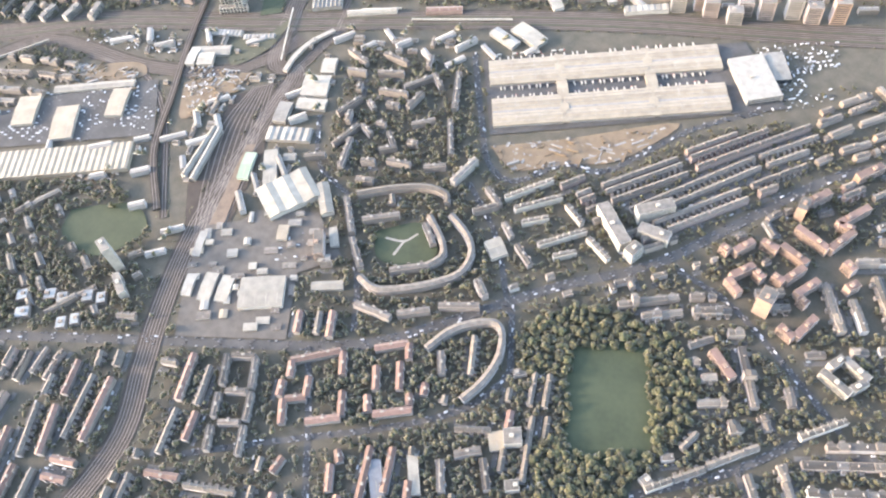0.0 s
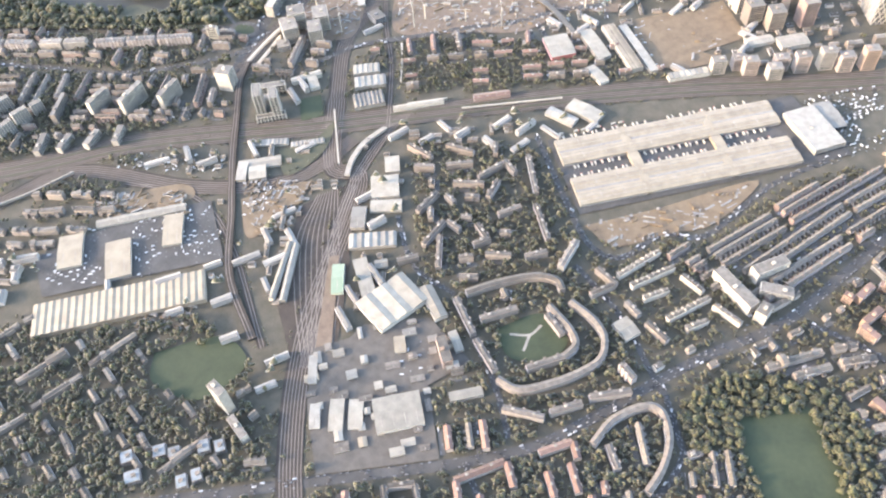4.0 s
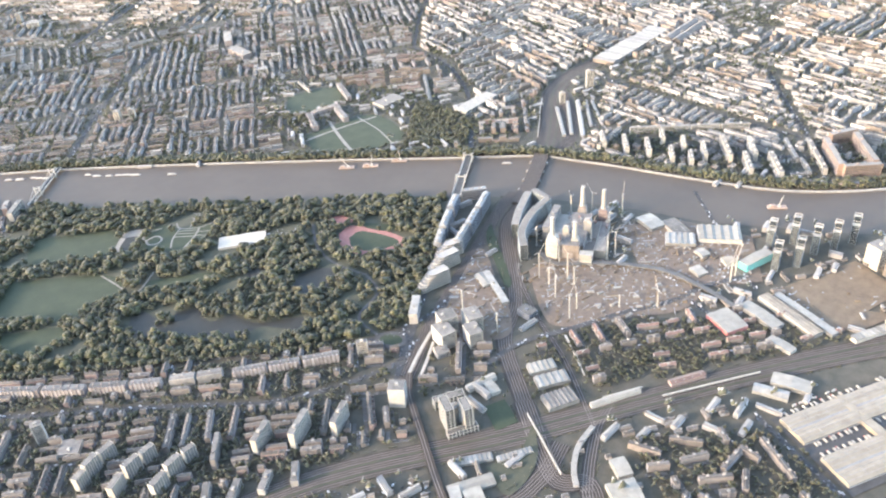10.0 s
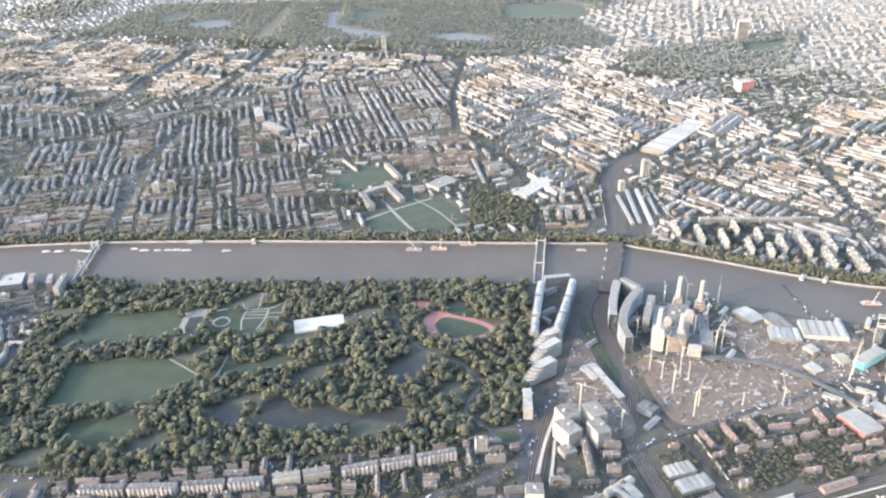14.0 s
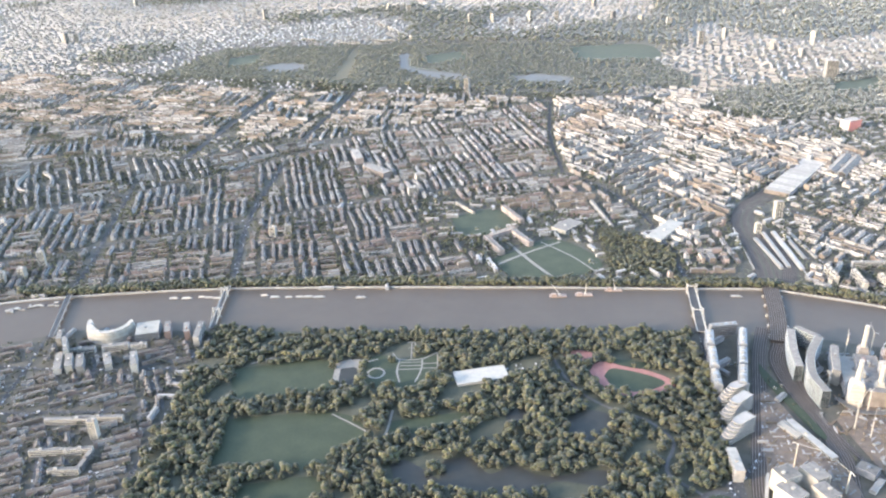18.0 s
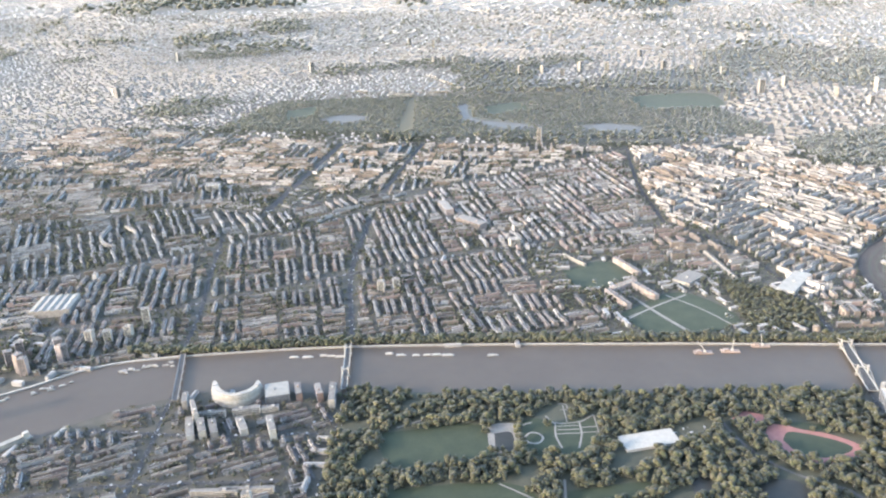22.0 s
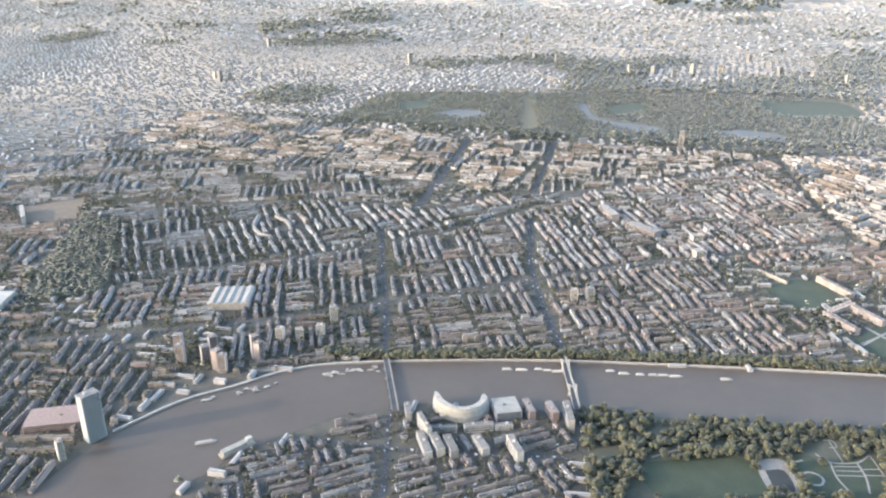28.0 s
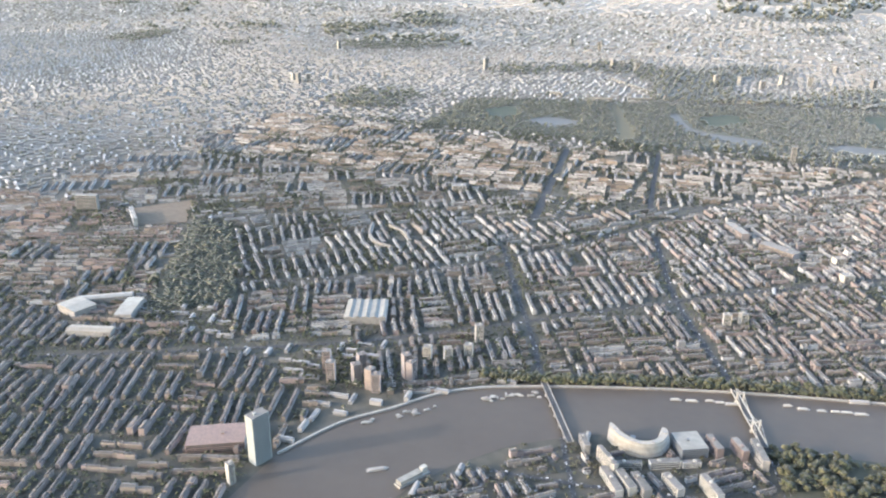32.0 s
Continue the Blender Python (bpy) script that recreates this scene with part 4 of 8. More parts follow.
def far_rows(name, rows, wall, roof, label, low=9, high=16, depth=10.0, seed=1, wings=False, rear=True):
    """Joined rows of houses, too many to count: one mesh of walls, one of roofs."""
    rnd = np.random.default_rng(seed)
    a = np.array(rows)
    n = len(a)
    if not n:
        return
    h = low + (high - low) * rnd.uniform(0, 1, n) ** 1.4
    d = depth * rnd.uniform(0.85, 1.15, n)
    if a.shape[1] > 4:
        h, d = h * a[:, 5], depth * a[:, 4]
    lx, ly, lean = a[:, 3] / 2, d / 2, []
    meshes = [joined_boxes(a, -lx, lx, -ly, ly, 0 * h, h)]
    if wings:
        front = rnd.uniform(0, 1, n) < 0.6
        meshes.append(joined_boxes(a[front], -lx[front], lx[front], -ly[front] - 0.2, -ly[front] + 0.4, h[front] - 0.3, h[front] + 1.0))
        count = np.maximum(1, (a[:, 3] / 17).astype(int))
        pick = np.repeat(np.arange(n), count)
        at = np.concatenate([np.arange(k) for k in count])
        u = -lx[pick] + (at + 0.5) * a[pick, 3] / count[pick]
        if rear:
            back = h[pick] * rnd.uniform(0.5, 0.8, len(u))
            meshes.append(joined_boxes(a[pick], u - 2.8, u + 2.8, ly[pick], ly[pick] + 4.5, 0 * u, back))
            cp, sp = np.cos(np.radians(a[pick, 2])), np.sin(np.radians(a[pick, 2]))
            for du, dv in ((-2.9, 0.1), (2.9, 0.1), (2.9, 4.7), (-2.9, 4.7)):
                lean.append(np.stack([a[pick, 0] + (u + du) * cp - (ly[pick] + dv) * sp, a[pick, 1] + (u + du) * sp + (ly[pick] + dv) * cp, back + (0.7 if dv < 1 else 0.06)], 1))
        meshes.append(joined_boxes(a[pick], u + 4.2, u + 5.2, -1.3 + 0 * u, 1.3 + 0 * u, h[pick] + 0.6, h[pick] + rnd.uniform(3, 4.4, len(u))))
    tagged(part(name, gather(*meshes), wall), label, "houses", "", "stuff")
    c, s = np.cos(np.radians(a[:, 2])), np.sin(np.radians(a[:, 2]))

    def corner(u, v, z):
        return np.stack([a[:, 0] + u * c - v * s, a[:, 1] + u * s + v * c, z], 1)

    lx, ly, z = lx - 0.1, ly - 0.1, h + 0.1
    eaves = [corner(u * lx, w * ly, z) for u, w in ((-1, -1), (1, -1), (1, 1), (-1, 1))]
    ridge = [corner(u * lx * 0.97, 0 * lx, z + rnd.uniform(0.6, 2.8, n)) for u in (-1, 1)]
    v = np.stack(eaves + ridge, 1).reshape(-1, 3)
    f = (np.arange(n)[:, None, None] * 6 + np.array([(0, 1, 5), (0, 5, 4), (2, 3, 4), (2, 4, 5), (1, 2, 5), (3, 0, 4)])).reshape(-1, 3)
    if lean:
        caps = np.stack(lean, 1).reshape(-1, 3)
        f = np.concatenate([f, (len(v) + np.arange(len(lean[0]))[:, None, None] * 4 + np.array([(0, 2, 1), (0, 3, 2)])).reshape(-1, 3)])
        v = np.concatenate([v, caps])
    tagged(part(name + "_roofs", (v, f), roof), "roofs of " + label, "roofs", "", "stuff")


# ---- trees ----
G = (1 + 5 ** 0.5) / 2
ICO = np.array([(-1, G, 0), (1, G, 0), (-1, -G, 0), (1, -G, 0), (0, -1, G), (0, 1, G), (0, -1, -G), (0, 1, -G), (G, 0, -1), (G, 0, 1), (-G, 0, -1), (-G, 0, 1)]) / 1.9
ICO_F = np.array([(0, 11, 5), (0, 5, 1), (0, 1, 7), (0, 7, 10), (0, 10, 11), (1, 5, 9), (5, 11, 4), (11, 10, 2), (10, 7, 6), (7, 1, 8),
                  (3, 9, 4), (3, 4, 2), (3, 2, 6), (3, 6, 8), (3, 8, 9), (4, 9, 5), (2, 4, 11), (6, 2, 10), (8, 6, 7), (9, 8, 1)])


OCT = np.array([(1, 0, 0), (-0.4, 0.9, 0.1), (-0.5, -0.85, -0.1), (0.1, 0.1, 0.95), (0, 0, -0.9)])
OCT_F = np.array([(0, 1, 3), (1, 2, 3), (2, 0, 3), (1, 0, 4), (2, 1, 4), (0, 2, 4)])
DIA = np.array([(1, 0, 0.1), (0, 1, -0.1), (-1, 0, 0.1), (0, -1, -0.1), (0, 0, 1), (0, 0, -1)])
DIA_F = np.array([(0, 1, 4), (1, 2, 4), (2, 3, 4), (3, 0, 4), (1, 0, 5), (2, 1, 5), (3, 2, 5), (0, 3, 5)])


def crown_clumps(x, y, r, h, clumps, rnd, fine=True):
    """Leaf clumps of trees at x, y with the crown's radius r and the height h, as vertices and triangles."""
    n = len(x)
    a, q = rnd.uniform(0, 2 * np.pi, (n, clumps)), np.sqrt(rnd.uniform(0.02, 1, (n, clumps)))
    up = rnd.uniform(0, 1, (n, clumps)) ** 0.8
    spread = r[:, None] * q * np.sqrt(1.02 - 0.85 * up * up) * 0.85
    centre = np.stack([x[:, None] + np.cos(a) * spread, y[:, None] + np.sin(a) * spread, h[:, None] * (0.34 + 0.5 * up)], -1)
    size = (r[:, None] * rnd.uniform(0.26, 0.5, (n, clumps)) * min(1.25, (16 / clumps) ** 0.25))[..., None, None]
    ball, faces = (DIA * 1.12, DIA_F) if fine is None else (ICO, ICO_F) if fine else (OCT * 1.15, OCT_F)
    pts = centre[:, :, None, :] + ball * rnd.uniform(0.72, 1.28, (n, clumps, len(ball), 1)) * size * np.array([1, 1, 0.8])
    k = n * clumps
    return pts.reshape(-1, 3), (np.arange(k)[:, None, None] * len(ball) + faces).reshape(-1, 3)


def wood(name, x, y, r, label, clumps=9, seed=3, trunks=True, leaf=None, fine=True):
    """Many trees as one mesh of leaves and one of trunks."""
    rnd = np.random.default_rng(seed)
    x, y, r = np.array(x, float), np.array(y, float), np.array(r, float)
    if not len(x):
        return
    h = r * rnd.uniform(1.5, 2.1, len(x))
    v, f = crown_clumps(x, y, r, h, clumps, rnd, fine)
    ob = tagged(part(name, (v, f), leaf or LEAVES), label, "trees", "", "stuff")
    ob.data.shade_smooth()
    if trunks:
        c = np.array([(1, 0), (-0.5, 0.87), (-0.5, -0.87)])
        low = np.concatenate([np.stack([x[:, None] + c[:, 0] * 0.6, y[:, None] + c[:, 1] * 0.6, 0 * x[:, None] + 0 * c[:, 0]], -1),
                              np.stack([x[:, None] + c[:, 0] * 0.3, y[:, None] + c[:, 1] * 0.3, (h * 0.6)[:, None] + 0 * c[:, 0]], -1)], 1)
        f = (np.arange(len(x))[:, None, None] * 6 + np.array([(0, 1, 4, 3), (1, 2, 5, 4), (2, 0, 3, 5)])).reshape(-1, 4)
        tagged(part(name + "_trunks", (low.reshape(-1, 3), f), BARK), "trunks under the leaves", "trunks", "", "stuff")


TREES = []
for kind in range(6):
    rnd = np.random.default_rng(40 + kind)
    r0, h0 = 7.5 + 0.5 * kind, 15 + kind * 0.9
    v, f = crown_clumps(np.zeros(1), np.zeros(1), np.array([r0]), np.array([h0]), 44, rnd)
    tree = thing("tree", 0, 0, 0, 0, "broad park tree with yellowing green leaves", "tree", "park trees")
    crown = part("crown", (v, f), LEAF, tree)
    crown.data.shade_smooth()
    g = Geo().tube(0, 0, 0, h0 * 0.5, 0.7, 0.4, 7)
    for k in range(4):
        a = kind + k * 1.6
        g.beam((0, 0, h0 * 0.3), (math.cos(a) * r0 * 0.5, math.sin(a) * r0 * 0.5, h0 * 0.6), 0.4)
    part("trunk", g, BARK, tree)
    TREES.append(tree)
TREE_AT = [0]


def one_tree(x, y, size=1.0):
    k = TREE_AT[0]
    TREE_AT[0] += 1
    m = pose(x * S, y * S, 0.9 * S, 0, 0, (k * 77) % 360)
    if k < len(TREES):
        TREES[k].matrix_world = m
        TREES[k].scale = (size, size, size)
    else:
        t = copy_thing(TREES[k % 6], m)
        t.scale = (size, size, size * 0.95)


def scatter(outline, spacing, avoid=(), seed=1, jitter=0.48):
    """Points over an outline on a loose grid."""
    rnd = np.random.default_rng(seed)
    xs, ys = [p[0] for p in outline], [p[1] for p in outline]
    gx, gy = np.meshgrid(np.arange(min(xs), max(xs), spacing), np.arange(min(ys), max(ys), spacing))
    gx = gx.ravel() + rnd.uniform(-jitter, jitter, gx.size) * spacing
    gy = gy.ravel() + rnd.uniform(-jitter, jitter, gy.size) * spacing
    keep = within(outline, gx, gy)
    for other in avoid:
        keep &= ~within(other, gx, gy)
    return gx[keep], gy[keep]


def avenue(line, spacing, r, seed=1):
    """Tree places along a line."""
    out, rnd = [], random.Random(seed)
    for (ax, ay), (bx, by) in zip(line, line[1:]):
        n = max(1, int(math.hypot(bx - ax, by - ay) / spacing))
        for i in range(n):
            t = (i + rnd.uniform(-0.25, 0.25)) / n
            out.append((ax + (bx - ax) * t, ay + (by - ay) * t, r * rnd.uniform(0.8, 1.2)))
    return out

# ---- the market ----
def market(ax, ay, bx, by, cx, cy):
    """One long market hall in three lengths, each with two low pitched roofs and a raised seam between."""
    x, y, turn, length, width = frame_of(ax, ay, bx, by, cx, cy)
    cover(x, y, turn, length, width)
    clear_area(pairs(ax, ay, bx, by, cx, cy, ax + cx - bx, ay + cy - by))
    t = thing("market_hall", x, y, 0, turn, "long cream market hall with low pitched roofs", "market hall", "market halls")
    w = width / 2
    for u0, u1 in ((-0.5, -0.2), (-0.185, 0.185), (0.2, 0.5)):
        a, b = u0 * length, u1 * length
        part("wall", Geo().box(a, -w, 0, b, w, 8.5), CREAMROOF, t)
        part("door_band", Geo().box(a + 2, -w - 0.4, 1.0, b - 2, w + 0.4, 5.2), DARKPANEL, t, "dark row of loading doors")
        part("roof", Geo().gable(a - 0.5, -w - 1, b + 0.5, -w * 0.08, 8.6, 11.2), CREAMROOF, t)
        part("roof", Geo().gable(a - 0.5, w * 0.08, b + 0.5, w + 1, 8.6, 11.2), CREAMROOF, t)
        n = max(2, round((b - a) / 42))
        for k in range(1, n):
            u = a + (b - a) * k / n
            for side in (-1, 1):
                part("roof_seam", Geo().box(u - 0.6, -w * 0.2, 10.2, u + 0.6, w * 0.2, 11.35), CONCRETE, t).location = (0, side * w * 0.54 * S, 0)
        part("gutter", Geo().box(a, -w * 0.07, 8.4, b, w * 0.07, 8.8), DARKPANEL, t)
        for side in (-1, 1):
            for v, z in ((0.3, 9.9), (0.54, 11.25), (0.8, 9.9)):
                part("ridge_vent", Geo().box(a, side * w * v - 0.5, z, b, side * w * v + 0.5, z + 0.5), CONCRETE, t)
    for u in (-0.19, 0.19):
        part("link_roof", Geo().box(u * length - 8, -w - 3, 7.5, u * length + 8, w + 3, 9.9), CREAMROOF, t)
    return t


market(414, -467, 733, -223, 768, -270)
market(472, -541, 786, -301, 823, -350)
for u in (0.31, 0.69):
    ax, ay = 414 + 319 * u + 35, -467 + 244 * u - 47
    shed(ax - 6, ay - 5, ax + 8, ay + 6, ax + 34, ay - 29, 9, "cream link between two market halls", CREAMROOF, CREAMROOF, rise=1.2, name="market_link")
shed(368, -403, 426, -415, 436, -395, 7, "grey service building with a planted roof", GREYROOF)
shed(407, -407, 414, -377, 467, -336, 9, "pale flat market office with roof lights", WHITEROOF)
block("market_office", 775, -246, 818, -205, 874, -290, 14, CONCRETE, "long grey office block beside the market", "offices", GREYROOF)
shed(819, -199, 846, -178, 866, -242, 9, "grey-green glazed hall beside the market", GREYROOF, GLASS)

# ---- sheds and works by the railway ----
shed(-184, -1174, 33, -1003, -10, -960, 9, "long cream depot shed with a ribbed roof", CREAMROOF, CREAMROOF, bays=23, rise=1.3, name="depot_shed")
shed(-285, -1002, -253, -977, -209, -1032, 8, "cream depot building with a flat roof", CREAMROOF)
shed(-200, -979, -168, -952, -118, -1014, 8, "cream depot building with a flat roof", CREAMROOF)
shed(-145, -890, -118, -872, -77, -926, 8, "cream depot building with a flat roof", CREAMROOF)
shed(122, -962, 88, -852, 97, -851, 8, "long pale railway shed", WHITEROOF, WHITE)
shed(140, -958, 99, -851, 109, -850, 8, "long grey railway shed", GREYROOF)
shed(-252, -946, -130, -850, -118, -862, 6, "long low white shed beside the yard", WHITEROOF)
shed(185, -863, 202, -854, 224, -906, 7, "pale green corrugated shed", GREENPAINT, GREENPAINT)
shed(260, -910, 299, -827, 354, -868, 10, "large white industrial hall", WHITEROOF, WHITE, bays=3, rise=3)
shed(203, -852, 220, -837, 287, -883, 9, "white workshop beside a large hall", WHITEROOF, WHITE)
shed(336, -852, 385, -894, 396, -876, 9, "narrow white industrial hall", WHITEROOF, WHITE)
shed(147, -670, 189, -646, 214, -689, 8, "white workshop with roof lights", WHITEROOF)
shed(148, -618, 170, -605, 187, -638, 8, "white workshop with roof lights", WHITEROOF)
shed(152, -744, 174, -734, 193, -776, 8, "grey workshop beside the railway", GREYROOF)
shed(176, -799, 246, -761, 260, -787, 7, "long grey workshop beside the railway", GREYROOF, bays=6, rise=2)
shed(173, -718, 221, -694, 233, -716, 6, "grey workshop beside the railway", WHITEROOF)
shed(360, -1051, 415, -1010, 447, -1053, 9, "white warehouse with dark roof openings", WHITEROOF, WHITE)
shed(456, -995, 495, -966, 503, -978, 7, "low white warehouse on a road", WHITEROOF)
shed(242, -829, 259, -817, 267, -831, 6, "small white workshop beside rails", WHITEROOF)
shed(270, -908, 281, -900, 319, -932, 6, "grey workshop in a works yard", GREYROOF)
shed(339, -945, 353, -936, 368, -959, 7, "cream workshop in a works yard", CREAMROOF)
shed(237, -1024, 248, -1018, 270, -1060, 5, "low grey store in a works yard", GREYROOF)
shed(279, -1094, 292, -1087, 314, -1118, 6, "long grey store in a works yard", GREYROOF)
shed(301, -1076, 319, -1067, 347, -1107, 6, "white workshop in a works yard", WHITEROOF)
shed(327, -1065, 345, -1056, 371, -1093, 6, "white workshop in a works yard", WHITEROOF)
block("brick_factory", 401, -928, 413, -918, 444, -951, 20, ORANGE, "tall pale brick factory", "factory")
shed(410, -907, 419, -898, 448, -920, 8, "white warehouse beside a tall factory", WHITEROOF)
shed(-99, -728, -35, -684, -22, -705, 5, "low white builders' yard shed", WHITEROOF)
shed(-110, -675, -45, -642, -39, -656, 5, "row of grey railway arches workshops", GREYROOF, bays=9, rise=1.2)
shed(-35, -650, 17, -615, 23, -626, 5, "row of grey railway arches workshops", GREYROOF, bays=8, rise=1.2)
shed(-97, -733, -81, -725, -58, -762, 8, "pale grey industrial unit beside rails", GREYROOF)
shed(-72, -735, -47, -718, -28, -743, 8, "white industrial unit beside rails", WHITEROOF)
shed(-32, -419, 13, -392, 25, -416, 8, "pale warehouse with a ribbed roof", WHITEROOF, bays=5, rise=1.5)
shed(-11, -450, 41, -417, 54, -444, 8, "grey warehouse with a ribbed roof", GREYROOF, bays=5, rise=1.5)
shed(13, -495, 60, -459, 76, -493, 8, "brown warehouse with sawtooth roof", FLATROOF, bays=7, rise=2.5)
shed(100, -494, 179, -437, 181, -447, 8, "narrow white train shed beside the viaduct", WHITEROOF, WHITE)
shed(229, -408, 287, -370, 290, -383, 9, "narrow red-brick block beside the viaduct", TILE, REDBRICK)
shed(286, -204, 325, -173, 366, -223, 9, "white warehouse with bright red walls", WHITEROOF, REDPAINT)
shed(394, -261, 406, -245, 453, -269, 7, "white shed on a cleared site", WHITEROOF, WHITE)
shed(349, -157, 369, -137, 429, -206, 8, "long pale depot building", WHITEROOF)
shed(387, -126, 407, -108, 498, -218, 10, "long grey sorting depot", GREYROOF, bays=10, rise=2)
shed(419, -108, 431, -97, 524, -214, 8, "long grey loading canopy", GREYROOF)
shed(548, -217, 613, -170, 619, -186, 9, "white station building beside the railway", WHITEROOF, WHITE, bays=7, rise=1.2)
shed(257, 126, 351, 135, 355, 74, 12, "large white riverside warehouse", WHITEROOF, WHITE, bays=5, rise=2.5)
shed(117, 138, 148, 165, 185, 119, 10, "pale riverside works shed", WHITEROOF)
shed(169, 127, 198, 148, 250, 100, 10, "dark riverside works shed", FLATROOF)
shed(187, 85, 252, 91, 257, 45, 10, "grey riverside works shed", GREYROOF, bays=5, rise=2)
shed(368, -27, 386, -43, 398, 38, 18, "white hall with a turquoise end wall", WHITEROOF, TURQUOISE)
shed(256, 24, 272, 40, 286, 16, 8, "pale site office block on cleared ground", WHITEROOF)
shed(248, -46, 267, -30, 284, -58, 8, "pale site office block on cleared ground", WHITEROOF)
shed(312, 6, 335, 17, 344, -12, 8, "pale site office block on cleared ground", CREAMROOF)

WORKS = pairs(285, -941, 373, -889, 464, -934, 422, -994, 487, -1089, 342, -1180, 275, -1095, 234, -1010, 275, -972)
BUSY = []
yard_rnd = random.Random(81)
for k in range(170):
    x, y = yard_rnd.uniform(250, 500), yard_rnd.uniform(-1160, -860)
    if not within(WORKS, np.array([x]), np.array([y]))[0] or any(math.hypot(x - p, y - q) < 16 for p, q in BUSY):
        continue
    BUSY.append((x, y))
    l, w, h = yard_rnd.uniform(4, 11), yard_rnd.uniform(3.5, 7), yard_rnd.uniform(3.5, 7)
    a = radians(yard_rnd.choice((38, 38, -52)))
    ux, uy, vx, vy = math.cos(a) * l, math.sin(a) * l, math.sin(a) * w, -math.cos(a) * w
    shed(x - ux - vx, y - uy - vy, x + ux - vx, y + uy - vy, x + ux + vx, y + uy + vy, h, "small workshop in a crowded yard", (WHITEROOF, GREYROOF, FLATROOF, CREAMROOF, BROWNROOF)[k % 5], (CONCRETE, BRICK, WHITEROOF)[k % 3], rise=1.2, name="workshop", group="yard workshops")

# ---- marquee, cross-shaped hall, framed towers ----
shed(-849, -164, -746, -112, -768, -67, 7, "long white event marquee in the park", WHITE, WHITE, bays=1, rise=0.6, name="event_marquee", category="marquee")
shed(-129, -500, -88, -455, -80, -466, 9, "white hall with crossing wings", WHITEROOF, WHITE, name="cross_hall")
shed(-104, -478, -91, -465, -67, -500, 8, "white wing of a cross-shaped hall", WHITEROOF, WHITE, name="cross_hall")


def framed(ax, ay, bx, by, cx, cy, h, label):
    """A tower under building: white frame of posts and floors round a grey core."""
    x, y, turn, length, width = frame_of(ax, ay, bx, by, cx, cy)
    cover(x, y, turn, length, width)
    clear_area(pairs(ax, ay, bx, by, cx, cy, ax + cx - bx, ay + cy - by))
    t = thing("framed_building", x, y, 0, turn, label, "flats")
    l, w = length / 2, width / 2
    part("core", Geo().box(-l + 1.2, -w + 1.2, 0, l - 1.2, w - 1.2, h - 1), GLASS, t)
    part("roof", Geo().box(-l + 2.2, -w + 2.2, h - 0.98, l - 2.2, w - 2.2, h - 0.5), FLATROOF, t)
    nx, ny, nz = max(2, round(length / 7)), max(2, round(width / 7)), max(2, round(h / 6.5))
    for k in range(nx + 1):
        for v in (-w, w):
            part("post", Geo().box(-l + k * length / nx - 0.7, v - 0.7, 0, -l + k * length / nx + 0.7, v + 0.7, h), WHITE, t)
    for k in range(1, ny):
        for v in (-l, l):
            part("post", Geo().box(v - 0.7, -w + k * width / ny - 0.7, 0, v + 0.7, -w + k * width / ny + 0.7, h), WHITE, t)
    for k in range(1, nz + 1):
        z = k * h / nz
        g = Geo().box(-l, -w - 0.6, z - 1.0, l, -w + 0.6, z).box(-l, w - 0.6, z - 1.0, l, w + 0.6, z).box(-l - 0.6, -w, z - 1.0, -l + 0.6, w, z).box(l - 0.6, -w, z - 1.0, l + 0.6, w, z)
        part("floor_beam", g, WHITE, t)
    return t


framed(-153, -586, -141, -577, -118, -607, 56, "tower with a white frame over dark windows")
framed(-118, -582, -106, -573, -87, -598, 56, "tower with a white frame over dark windows")
framed(-177, -553, -130, -520, -122, -532, 20, "low block with a white roof frame")
framed(-131, -620, -87, -587, -80, -596, 14, "low block with a white roof frame")
block("office_block", -253, -577, -258, -551, -229, -543, 43, WHITE, "pale square office tower with a flat roof", "offices")
block("office_block", -318, -1081, -305, -1077, -293, -1089, 12, CONCRETE, "low concrete block beside the railway")

block("arched_flats", -364, -456, -344, -448, -348, -438, 33, STUCCO, "pale slab of flats with an open middle")
# platforms of the station on the viaduct
for line, width in ((pairs(-246, -485, -246, -438, -243, -378, -235, -308), 5), (pairs(-222, -491, -224, -442, -228, -390), 4)):
    canopy = thing("platform_canopy", line[0][0], line[0][1], 0, 0, "long narrow white platform canopy beside the tracks", "canopy", "platform canopies")
    local = [(x - line[0][0], y - line[0][1]) for x, y in smooth(line)]
    part("platform", Geo().ribbon(local, width + 2, 1.9, 1.7), CONCRETE, canopy)
    part("roof", Geo().ribbon(local, width, 6.2, 0.5), WHITE, canopy)
    for x, y in local[1::3]:
        part("post", Geo().tube(x, y, 1.9, 5.7, 0.25, 0.25, 6), CONCRETE, canopy)
# round garden where the roads meet
area("roundabout", [(-315 + 36 * math.cos(a / 8 * math.pi), -397 + 26 * math.sin(a / 8 * math.pi)) for a in range(16)], ASPHALT, 0.9, "grey road round a small green", "road", False)
area("roundabout_green", [(-315 + 24 * math.cos(a / 8 * math.pi), -397 + 16 * math.sin(a / 8 * math.pi)) for a in range(16)], GRASS, 1.0, "small round green between roads", "grass", False)

